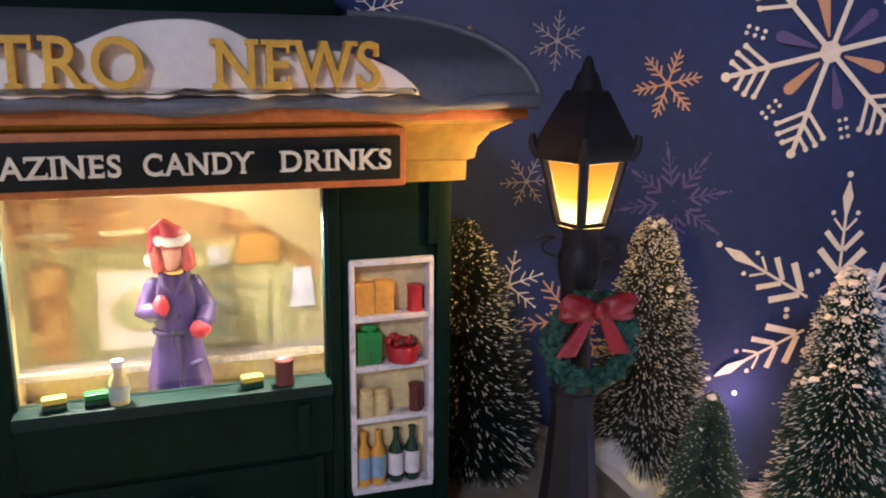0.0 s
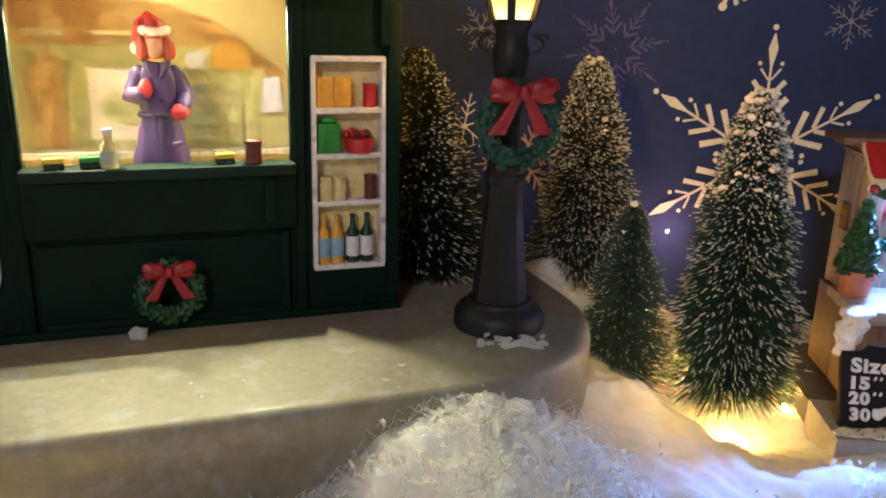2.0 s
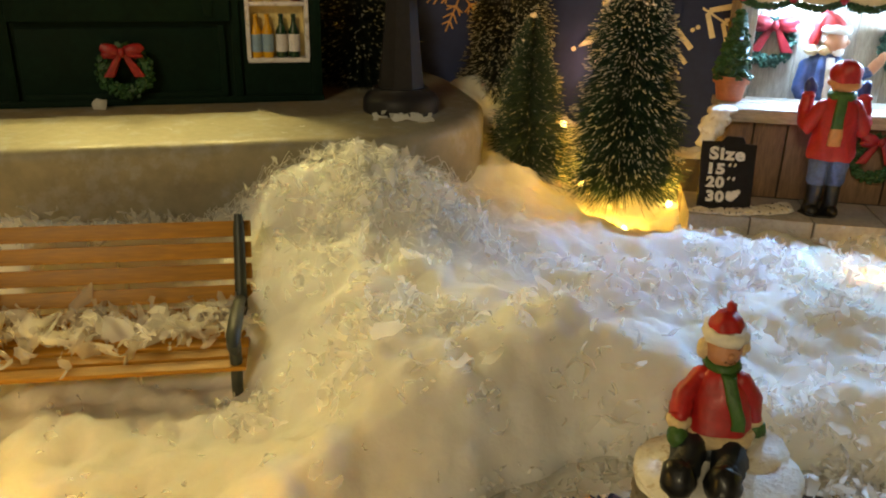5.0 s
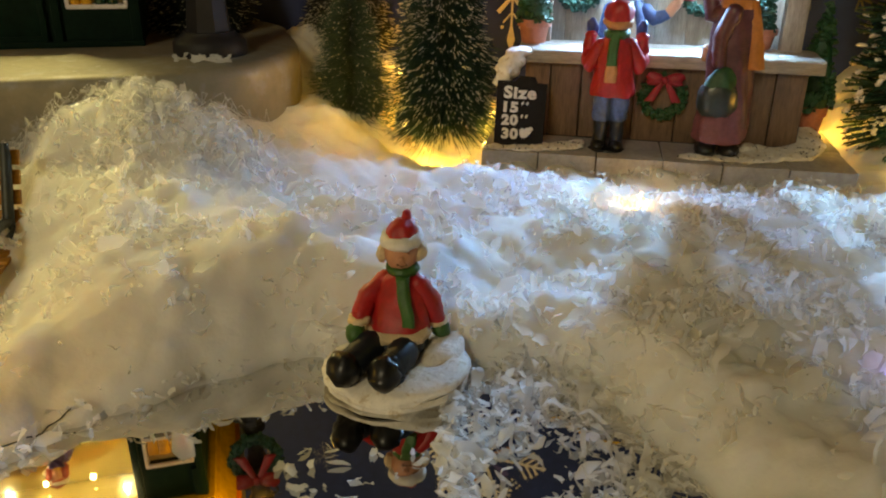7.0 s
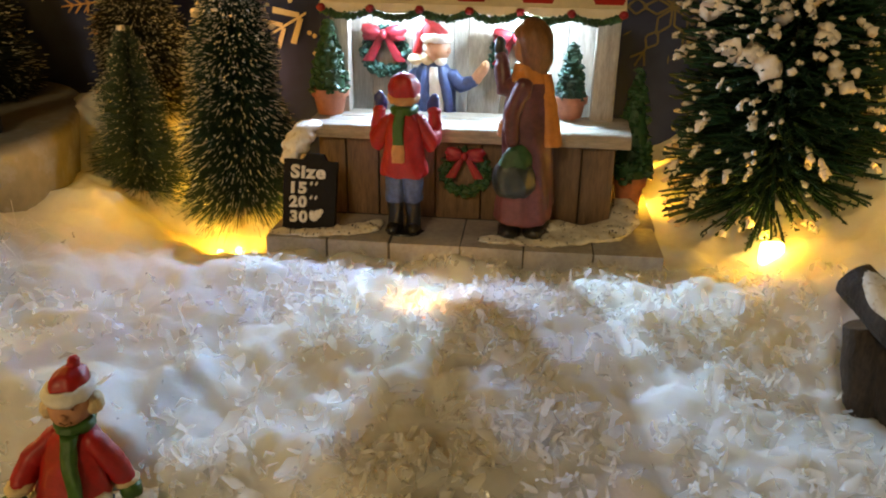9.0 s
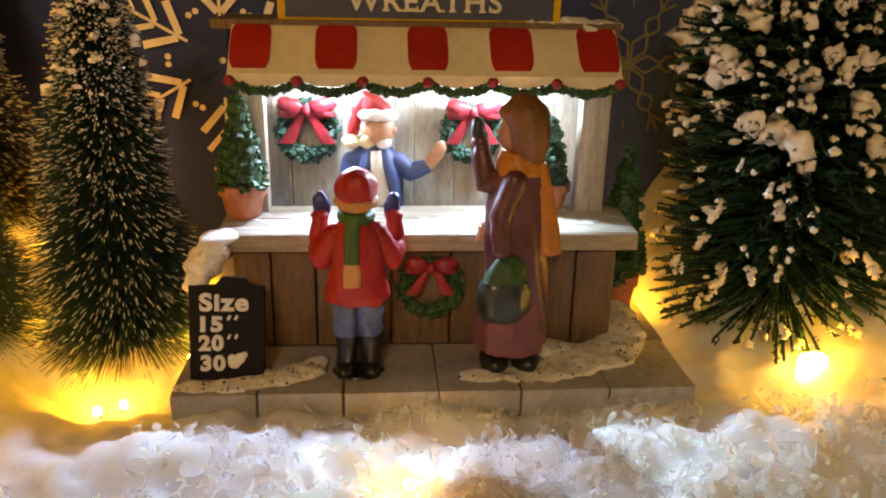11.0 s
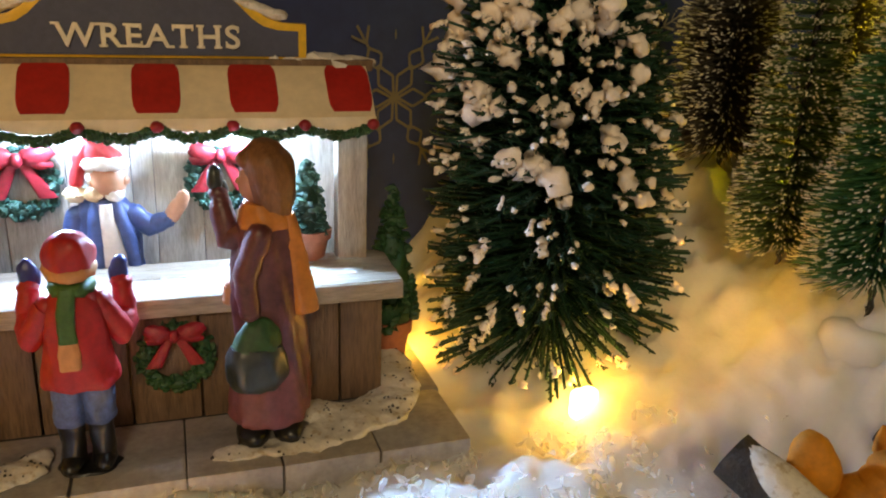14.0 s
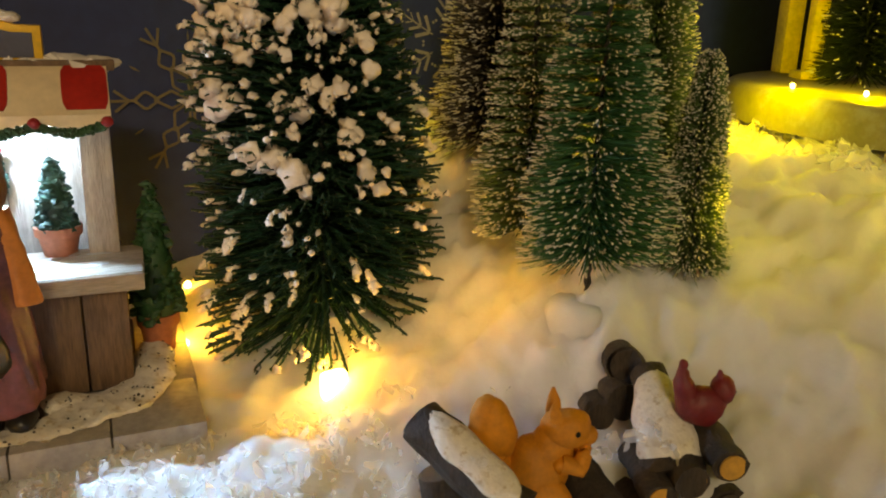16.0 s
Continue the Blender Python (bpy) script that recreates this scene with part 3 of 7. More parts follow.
def bristle_tree(x, y, z, height, radius, bristle, label, seed, count=7000, width=0.022, frost=0.5, frost_size=0.035, stem=0.5,
                 droop=0.12, belly=0.85, top_snow=0, disc=0.0, lean=(0, 0), sag=0.0, tiers=0, tip_len=0.16, snowy=0.0):
    """A bottle-brush tree: a twisted wire stem, dyed bristles in a tapered crown, frosted tips, a snowy foot."""
    rng = np.random.default_rng(seed)
    t = thing("bottle_brush_tree", place(x, y, z, 0, lean[0], lean[1]), label, "tree", "bottle-brush trees")
    bm = bmesh.new()
    for ph in (0, math.pi):
        pts = [(0.05 * math.cos(9 * h + ph), 0.05 * math.sin(9 * h + ph), h) for h in np.linspace(-0.8, height, 60)]
        tube(bm, pts, 0.055, 5)
    part("trunk", bm, "wire", t)
    u = rng.uniform(0, 1, count) ** 1.25
    h = stem + u * (height - stem)
    az = rng.uniform(0, 2 * math.pi, count)
    if tiers:
        u = np.clip((np.floor(u * tiers) + az / (2 * math.pi) + rng.normal(0, 0.10, count)) / tiers, 0, 1)
        h = stem + u * (height - stem)
    lump = 1 + 0.10 * np.sin(3 * az + seed + 4 * u) + 0.08 * np.sin(7 * u * 3 + seed)
    reach = radius * ((1 - u) ** belly * 0.93 + 0.07) * rng.uniform(0.72, 1.05, count) * lump
    tilt = rng.normal(-sag, 0.07 if tiers else 0.16, count) + droop * (1 - 2.2 * (1 - u) ** 3)
    start = np.stack([0.04 * np.cos(az), 0.04 * np.sin(az), h], 1)
    end = start + np.stack([np.cos(az) * np.cos(tilt), np.sin(az) * np.cos(tilt), np.sin(tilt)], 1) * reach[:, None]
    v, f = spikes(start, end, width, rng)
    part("crown", quick_mesh("crown", v, f, bristle), None, t)
    if frost:
        pick = rng.uniform(0, 1, count) < frost * (1 + snowy * u ** 2)
        sizes = frost_size * rng.uniform(0.4, 1.25, pick.sum()) ** 1.3 * (1 + 0.5 * snowy * u[pick] ** 2)
        v, f = pellets(end[pick], sizes * 0.8, rng)
        e1 = end[pick]
        s1 = e1 - (e1 - start[pick]) * rng.uniform(0.04, tip_len, (pick.sum(), 1))
        v2, f2 = spikes(s1, e1, width * 1.15, rng, 0.8)
        f2 = np.concatenate([f2[:, [0, 1, 2]], f2[:, [0, 2, 3]]])
        v, f = np.concatenate([v, v2]), np.concatenate([f, f2 + len(v)])
        part("frost", quick_mesh("frost", v, f, "frost_cool" if bristle == "bristle_blue" else "frost"), None, t, "pale frosted tips")
    if top_snow:
        bm = bmesh.new()
        random.seed(seed)
        for i in range(top_snow):
            uu = 1 - random.random() ** 2.0 * 0.42
            a = random.uniform(0, 6.28)
            rr = radius * ((1 - uu) ** belly * 0.93 + 0.09) * 0.9
            s = random.uniform(0.04, 0.11)
            clump(bm, (rr * math.cos(a), rr * math.sin(a), stem + uu * (height - stem)), (s * 1.5, s * 1.2, s), 0, 0.5)
        part("snow_clump", bm, "frost_pink", t, "clumps of pinkish snow")
    if disc:
        bm = bmesh.new()
        loft(bm, [(0, 0, -1.5, disc * 1.66, disc * 1.64), (0, 0, -0.55, disc * 1.66, disc * 1.64), (0, 0, -0.3, disc * 1.5, disc * 1.48), (0, 0, -0.18, disc * 1.2, disc * 1.18), (0, 0, -0.14, 0.1, 0.1)], 28, folds=3, depth=0.03)
        part("base", bm, "snow", t, "round white foot")
    return t


def topiary(m, height, radius, pot_r, pot_h, label, group, leaf="leaf_blue", frost=0):
    """A small clipped cone of leaves in a terracotta pot; the pot's foot at the origin."""
    t = thing("potted_topiary", m, label, "potted plant", group)
    bm = lathe(bmesh.new(), [(pot_r * 0.72, 0), (pot_r * 0.9, pot_h * 0.68), (pot_r * 1.04, pot_h * 0.70), (pot_r * 1.06, pot_h), (pot_r * 0.9, pot_h), (pot_r * 0.85, pot_h * 0.9)], 24)
    part("pot", bm, "terracotta", t)
    bm = bmesh.new()
    loft(bm, [(0, 0, pot_h * 0.9 + k * height, radius * r, radius * r) for k, r in ((0, 0.7), (0.1, 0.85), (0.5, 0.55), (0.9, 0.16), (1.0, 0.04))], 14)
    for i in range(230):
        k = random.random() ** 1.3
        a = random.uniform(0, 6.283)
        r = radius * (1 - k) ** 0.85 * 0.95 + 0.04
        s = random.uniform(0.07, 0.15) * (0.8 + radius * 0.3)
        clump(bm, (r * math.cos(a), r * math.sin(a), pot_h * 0.92 + k * height), (s, s, s * 0.8), 1 if random.random() < frost else 0, 0.45)
    part("foliage", bm, [leaf, "frost"], t)
    return t

# ---- the setting ----


def smooth(a, b, v):
    t = np.clip((v - a) / (b - a), 0, 1)
    return t * t * (3 - 2 * t)


HILLS = [  # x, y, height, spread in x, spread in y
    (0.3, 13.4, 1.45, 0.95, 1.3), (2.3, 13.6, 1.7, 1.35, 1.5), (4.5, 13.8, 1.6, 1.6, 1.7), (-6.0, 11.6, 1.35, 4.5, 1.4), (6.5, 18.5, 1.3, 2.2, 2.6), (8.6, 17.8, 0.55, 1.45, 1.1), (4.0, 9.2, 0.7, 2.0, 2.0), (8.6, 9.2, 0.6, 1.8, 1.8),
    (6.8, 25.0, 2.7, 2.8, 1.8), (5.1, 22.6, 2.05, 1.1, 1.5), (22.6, 5.0, -0.8, 2.8, 2.2), (14.0, 8.5, -0.8, 2.0, 2.0), (29.5, 10.2, -1.6, 2.6, 1.8), (24.5, 13.6, 0.2, 2.2, 1.2), (18.0, 14.4, -0.2, 3.4, 1.0),
    (12.0, 15.8, 0.22, 2.0, 1.0), (10.9, 19.1, -1.45, 1.8, 1.4), (34.1, 12.6, 0.95, 1.4, 1.4), (28.4, 27.0, -2.1, 1.7, 1.8), (9.5, 16.4, -0.35, 1.4, 0.65), (21.0, 8.5, -0.1, 3.0, 3.0),
]
RINK_Z = -2.03


def snow_height(x, y):
    z = -0.3 + 6.0 * smooth(27.5, 41.0, x + 0.45 * (y - 14))
    for hx, hy, a, sx, sy in HILLS:
        z = z + a * np.exp(-((x - hx) ** 2 / (2 * sx * sx) + (y - hy) ** 2 / (2 * sy * sy)))
    ice = np.sqrt(((x - 11.0) / 7.0) ** 2 + ((y - 0.4) / 6.2) ** 2) + 0.05 * np.sin(1.1 * x + 0.7)
    ice = np.minimum(ice, np.sqrt(((x - 13.6) / 3.3) ** 2 + ((y - 2.6) / 3.7) ** 2) + 0.06 * np.sin(2.0 * y))
    w = 1 - smooth(0.84, 1.28, ice)
    z = z * (1 - w) + (RINK_Z - 0.6) * w
    pit = np.sqrt(((x + 3.2) / 7.0) ** 2 + ((y - 5.6) / 5.2) ** 2)
    w = 1 - smooth(0.55, 1.2, pit)
    return z * (1 - w) + (-1.75) * w


def fluff(x, y, z):
    p = Vector((x, y, 0))
    z = z + 0.30 * max(0.0, min(1.0, (x - 29) / 4)) * noise.fractal(p * 1.1 + Vector((1, 6, 2)), 0.9, 2.1, 3)
    z = z + 0.05 * noise.fractal(p * 4.2 + Vector((2, 8, 5)), 0.8, 2.2, 2)
    return z + 0.30 * noise.fractal(p * 0.55, 1.0, 2.0, 3) + 0.16 * noise.fractal(p * 1.5 + Vector((5, 3, 1)), 1.0, 2.1, 3)


def snow_at(x, y):
    return fluff(x, y, float(snow_height(np.float64(x), np.float64(y))))


def build_ground():
    xs = np.concatenate([np.linspace(-60, -16, 12), np.arange(-14, 52, 0.15), np.linspace(54, 100, 12)])
    ys = np.concatenate([np.linspace(-60, -8, 12), np.arange(-6, 27.6, 0.15)])
    gx, gy = np.meshgrid(xs, ys)
    gz = snow_height(gx, gy)
    v = np.stack([gx, gy, gz], 2).reshape(-1, 3)
    for p in v:
        p[2] = fluff(p[0], p[1], p[2])
    nx, ny = len(xs), len(ys)
    i = np.arange(nx * ny).reshape(ny, nx)
    f = np.stack([i[:-1, :-1], i[:-1, 1:], i[1:, 1:], i[1:, :-1]], 2).reshape(-1, 4)
    me = quick_mesh("ground", v, f, "snow")
    me.polygons.foreach_set("use_smooth", [True] * len(me.polygons))
    return tagged(new("ground", me), "white fluffy fibre snow sheet heaped in soft drifts", "snow", kind="structure")


ground = build_ground()

solo("mirror_rink", box(bmesh.new(), -10.5, 9.5, -12.0, 2.7, -0.3, 0.0, 0.03), "mirror", place(11, 4.5, RINK_Z, 0, -1.15, -1.07),
     "flat mirror used as a frozen pond among the snow", "mirror", smooth=False)

solo("table", box(bmesh.new(), -62, 102, -62, 28.5, -7, -4.5, 0.3), "wood_table", place(0, 0, 0), "plain wooden table top under the snow sheet", "table", kind="structure", smooth=False)

BOARD_Y = 27.35
backdrop = solo("backdrop", box(bmesh.new(), -50, 95, BOARD_Y, BOARD_Y + 0.6, -6, 62, 0.05), "backdrop", place(0, 0, 0),
                "navy blue backdrop board printed with snowflakes", "backdrop", kind="structure", smooth=False)

for nm, b in (("wall_north", (-220, 220, 120, 126, -80, 232)), ("wall_south", (-220, 220, -226, -220, -80, 232)), ("wall_west", (-226, -220, -220, 120, -80, 232)),
              ("wall_east", (220, 226, -220, 120, -80, 232)), ("ceiling", (-226, 226, -226, 126, 232, 238)), ("floor", (-226, 226, -226, 126, -86, -80))):
    solo(nm, box(bmesh.new(), *b), "room", place(0, 0, 0), "plain painted wall of the dim room" if "wall" in nm else "plain surface of the dim room", nm.split("_")[0], kind="structure", smooth=False)


def bar2(bm, a, b, w0, w1, y=0.0, mi=0, t=0.06):
    """A flat printed stroke from a to b in x and z."""
    t = t + 0.0015 * (len(bm.faces) % 60)
    d = np.array(b, float) - np.array(a, float)
    n = np.array((-d[1], d[0])) / (np.linalg.norm(d) + 1e-9)
    o = [np.array(a) - n * w0 / 2, np.array(a) + n * w0 / 2, np.array(b) + n * w1 / 2, np.array(b) - n * w1 / 2]
    v = [bm.verts.new((p[0], y - t, p[1])) for p in o]
    bm.faces.new(v).material_index = mi


def dot2(bm, c, r, mi=0, t=0.06, seg=12):
    bm.faces.new([bm.verts.new((c[0] + r * math.cos(2 * math.pi * k / seg), -t, c[1] + r * math.sin(2 * math.pi * k / seg))) for k in range(seg)]).material_index = mi


def snowflake(x, z, r, style, mats, label, turn=0.0, arms=6):
    bm = bmesh.new()
    for k in range(arms):
        a = radians(turn) + 2 * math.pi * k / arms
        u, n = np.array((math.cos(a), math.sin(a))), np.array((-math.sin(a), math.cos(a)))
        w = 0.045 * r if style != "fine" else 0.06 * r
        if style == "arrow":
            bar2(bm, u * 0.06 * r, u * 0.86 * r, 0.02 * r, 0.02 * r)
            bar2(bm, u * 0.70 * r, u * 0.83 * r, 0.02 * r, 0.075 * r)
            bar2(bm, u * 0.83 * r, u * 0.94 * r, 0.075 * r, 0.01 * r)
            dot2(bm, u * 0.985 * r, 0.022 * r)
            for s in (-1, 1):
                for q, ln, ww in ((0.30, 0.20, 0.050), (0.46, 0.16, 0.040), (0.60, 0.10, 0.018)):
                    bar2(bm, u * q * r + s * n * 0.012 * r, u * (q + ln * 0.82) * r + s * n * ln * 0.78 * r, ww * r * 0.85, ww * r)
                dot2(bm, u * 0.72 * r + s * n * 0.085 * r, 0.017 * r)
                dot2(bm, u * 0.28 * r + s * n * 0.19 * r, 0.02 * r)
            bar2(bm, u * 0.02 * r, u * 0.24 * r, 0.05 * r, 0.09 * r, mi=1, t=0.065)
        elif style == "petal":
            bar2(bm, u * 0.05 * r, u * 0.93 * r, 0.05 * r, 0.045 * r)
            dot2(bm, u * 0.97 * r, 0.045 * r)
            for s in (-1, 1):
                for q, ln in ((0.56, 0.30), (0.68, 0.24), (0.80, 0.15)):
                    e = u * (q + ln * 0.62) * r + s * n * ln * 0.78 * r
                    bar2(bm, u * q * r, e, 0.035 * r, 0.035 * r)
                    dot2(bm, e, 0.028 * r)
            b = a + math.pi / arms
            m = np.array((math.cos(b), math.sin(b)))
            c = 1 if k % 2 else 2
            bar2(bm, m * 0.14 * r, m * 0.46 * r, 0.02 * r, 0.11 * r, mi=c, t=0.065)
            dot2(bm, m * 0.48 * r, 0.055 * r, c, 0.07)
            for j in (0.64, 0.72, 0.80):
                dot2(bm, m * j * r, 0.02 * r)
                dot2(bm, m * j * r + np.array((-m[1], m[0])) * 0.06 * r, 0.02 * r)
        elif style == "star":
            w = 0.035 * r
            bar2(bm, u * 0.66 * r, u * r, w, w)
            for s in (-1, 1):
                for a0, b0, c0 in ((0.04, 0.25, 0.11), (0.46, 0.25, 0.11), (0.40, 0.54, 0.10), (0.70, 0.58, 0.10)):
                    bar2(bm, u * a0 * r, u * b0 * r + s * n * c0 * r, w, w)
                bar2(bm, u * 0.54 * r + s * n * 0.10 * r, u * 0.58 * r + s * n * 0.10 * r, w, w)
                bar2(bm, u * 0.76 * r, u * 0.93 * r + s * n * 0.13 * r, w, w)
            b = a + math.pi / arms
            m = np.array((math.cos(b), math.sin(b)))
            bar2(bm, m * 0.70 * r, m * 0.77 * r, 0.005 * r, 0.03 * r)
            bar2(bm, m * 0.77 * r, m * 0.84 * r, 0.03 * r, 0.005 * r)
        else:
            bar2(bm, u * 0.03 * r, u * r, w, w * 0.8)
            for s in (-1, 1):
                for q, ln in (((0.35, 0.30), (0.62, 0.26)) if style == "fern" else ((0.32, 0.26), (0.52, 0.26), (0.72, 0.2))):
                    bar2(bm, u * q * r, u * (q + ln * 0.75) * r + s * n * ln * 0.72 * r, w, w * 0.8)
                if style == "web":
                    bar2(bm, u * 0.36 * r, u * 0.42 * r + s * n * 0.21 * r, w, w)
            if style == "fern":
                dot2(bm, u * 1.0 * r, w * 0.9)
    dot2(bm, (0, 0), 0.03 * r if style == "arrow" else 0.06 * r if style == "star" else 0.10 * r, 0, 0.075)
    ob = part("snowflake", bm, mats, backdrop, label, smooth=False, at=place(x, BOARD_Y, z))
    return ob


P3 = ["print_cream", "print_orange", "print_purple"]
snowflake(14.1, 6.45, 4.95, "arrow", ["print_cream", "backdrop"], "large cream printed snowflake with arrow tips", 30)
snowflake(12.96, 15.31, 3.55, "petal", P3, "large cream snowflake with peach and lilac petals", 14)
snowflake(7.72, 14.25, 1.15, "fine", ["print_orange"], "small peach printed snowflake", 12)
snowflake(4.05, 15.58, 0.92, "fern", ["print_grey"], "small grey printed snowflake", 26)
snowflake(8.18, 10.38, 2.0, "arrow", ["print_purple", "backdrop"], "faint lilac printed snowflake", 10, 8)
snowflake(3.2, 11.0, 0.85, "fern", ["print_grey"], "small grey printed snowflake", 5)
snowflake(2.7, 7.4, 1.2, "fern", ["print_cream"], "small cream printed snowflake", 20)
snowflake(4.95, 6.2, 1.75, "web", ["print_orange"], "tan printed web snowflake", 8)
snowflake(16.85, 11.6, 0.98, "fern", ["print_grey"], "small grey printed snowflake", 28)
snowflake(28.0, 6.3, 2.75, "star", ["print_dim"], "dim grey printed snowflake with open petals", 0)
snowflake(38.2, 8.2, 2.9, "arrow", ["print_grey", "backdrop"], "large grey printed snowflake with arrow tips", 30)
snowflake(20.6, 10.5, 1.2, "fern", ["print_grey"], "small grey printed snowflake", 12)
snowflake(-1.9, 16.5, 0.95, "fern", ["print_cream"], "small cream printed snowflake", 14)
snowflake(1.0, 15.6, 0.5, "fine", ["print_orange"], "small peach printed snowflake", 0)
snowflake(31.5, 13.2, 1.6, "fern", ["print_grey"], "small grey printed snowflake", 8)
snowflake(22.5, 2.5, 1.8, "web", ["print_orange"], "tan printed web snowflake", 4)

# ---- the news kiosk: its frame has x along the front, y inwards, z up from the podium ----
KX, KY, KZ, KA = 0.4, 19.45, 3.0, 18.0
KIOSK = place(KX, KY, KZ, KA)


def k_at(x, y, z, rz=0, rx=0, ry=0):
    return KIOSK @ place(x, y, z, rz, rx, ry)


def build_podium(m, outline, top, foot, name, label, mat="podium"):
    bm = bmesh.new()
    n = len(outline)
    c = Vector((sum(p[0] for p in outline) / n, sum(p[1] for p in outline) / n, 0))
    rows = []
    for k, (inset, z) in enumerate(((0.0, foot), (0.0, top - 0.35), (0.06, top - 0.16), (0.2, top - 0.04), (0.42, top))):
        row = []
        for x, y in outline:
            d = Vector((x, y, 0)) - c
            row.append(bm.verts.new(Vector((x, y, z)) - d.normalized() * inset))
        rows.append(row)
    for lo, hi in zip(rows, rows[1:]):
        for i in range(n):
            bm.faces.new((lo[i], lo[(i + 1) % n], hi[(i + 1) % n], hi[i]))
    bm.faces.new(rows[-1])
    bm.faces.new(rows[0][::-1])
    return solo(name, bm, mat, m, label, "podium")


def rounded(x0, x1, y0, y1, r, seg=14):
    pts = []
    for cx, cy, a0 in ((x1 - r, y1 - r, 0), (x0 + r, y1 - r, 90), (x0 + r, y0 + r, 180), (x1 - r, y0 + r, 270)):
        pts += [(cx + r * math.cos(radians(a0 + 90 * k / seg)), cy + r * math.sin(radians(a0 + 90 * k / seg))) for k in range(seg + 1)]
    return pts


build_podium(KIOSK, rounded(-20, 5.7, -5.75, 8.6, 5.4, 18), 0.0, -3.6, "podium", "grey glazed ceramic podium with a rounded corner under the kiosk")

kiosk = thing("news_kiosk", KIOSK, "dark green news kiosk with lit window and gold letters", "kiosk")
WX0, WX1, WZ0, WZ1 = -9.68, -2.88, 4.5, 9.12
W = -12.6
for nm, b in (("wall", (-2.9, -0.02, 0.0, 0.5, 0.0, 9.2)), ("wall", (W, -9.66, 0.0, 0.5, 0.0, 9.2)), ("wall", (-9.66, -2.9, 0.0, 0.45, 0.0, 4.2)), ("wall", (-9.66, -2.9, 0.0, 0.45, 9.12, 9.7)),
              ("wall", (-0.42, 0.0, 0.5, 7.0, 0.0, 9.2)), ("wall", (W, W + 0.4, 0.5, 7.0, 0.0, 9.2)), ("wall", (W, 0.0, 6.98, 7.4, 0.0, 9.2))):
    if nm == "wall" and b[0] == -2.9 and b[5] == 9.2:
        for q in ((-2.9, -2.38, 0, 0.5, 0.0, 9.2), (-0.36, -0.02, 0, 0.5, 0, 9.2), (-2.38, -0.36, 0, 0.5, 0, 1.4), (-2.38, -0.36, 0, 0.5, 7.26, 9.2), (-2.38, -0.36, 0.42, 0.5, 1.4, 7.26)):
            part("wall", a_box(*q), "green_wall", kiosk, smooth=False)
    else:
        part("wall", a_box(*b), "green_wall", kiosk, smooth=False)
# pilaster strips, panel mouldings and the base
for b in ((-2.9, -2.62, -0.16, 0.02, 0.0, 9.15), (-0.5, 0.06, -0.14, 0.02, 7.6, 9.15), (-0.28, 0.08, -0.16, 0.5, 0.0, 9.15), (-9.96, -9.66, -0.16, 0.02, 0.0, 9.15), (W - 0.05, W + 0.3, -0.16, 0.5, 0.0, 9.15)):
    part("pilaster", a_box(*b, bevel=0.05), "green_wall", kiosk)
for b in ((-9.66, -2.9, -0.32, 0.02, 2.72, 4.22),):
    part("panel", a_box(*b, bevel=0.06), "green_wall", kiosk)
part("panel", a_box(-9.5, -3.1, -0.10, 0.02, 0.35, 2.5, bevel=0.05), "green_wall", kiosk)
part("panel_frame", a_box(-3.75, -3.45, -0.42, -0.30, 2.9, 4.05, bevel=0.04), "green_wall", kiosk)
part("panel_frame", a_box(-9.45, -3.2, -0.20, -0.09, 0.22, 0.42, bevel=0.03), "green_wall", kiosk)
part("panel_frame", a_box(-3.32, -3.12, -0.20, -0.09, 0.25, 2.6, bevel=0.03), "green_wall", kiosk)
part("plinth", a_box(W - 0.12, 0.12, -0.22, 0.02, 0.0, 0.22, bevel=0.05), "green_wall", kiosk)
part("counter_ledge", a_box(-9.66, -2.9, -0.46, 0.40, 4.2, 4.5, bevel=0.06), "green_edge", kiosk, "teal painted counter ledge")
for b in ((-9.70, -9.58, -0.06, 0.3, 4.5, 9.12), (-2.98, -2.86, -0.06, 0.3, 4.5, 9.12)):
    part("window_frame", a_box(*b, bevel=0.03), "green_edge", kiosk)
pane = part("window_pane", a_box(-9.58, -2.98, 0.18, 0.22, 4.5, 9.12), "glass", kiosk, "clear window pane", smooth=False)
pane.visible_shadow = False
# lit room behind the window
part("interior_wall", a_box(-9.9, -2.6, 2.9, 3.0, 3.6, 9.1), "cream_wall", kiosk, smooth=False)
part("interior_wall", a_box(-10.0, -9.9, 0.5, 3.0, 3.6, 9.1), "cream_wall", kiosk, smooth=False)
part("interior_wall", a_box(-2.6, -2.5, 0.5, 3.0, 3.6, 9.1), "cream_wall", kiosk, smooth=False)
part("interior_ceiling", a_box(-9.9, -2.6, 0.48, 2.9, 9.0, 9.08), "cream_wall", kiosk, smooth=False)
part("interior_floor", a_box(-9.9, -2.6, 0.45, 2.9, 3.5, 3.6), "straw", kiosk, smooth=False)


def inside(x0, x1, z0, z1, mat, y=2.86, d=0.12, label=""):
    part("picture", a_box(x0, x1, y - d, y, z0, z1, bevel=0.03), mat, kiosk, label)


def inside_shape(pts, mat, y, label=""):
    part("picture", prism(bmesh.new(), pts, y - 0.05, y, bevel=0.01), mat, kiosk, label)


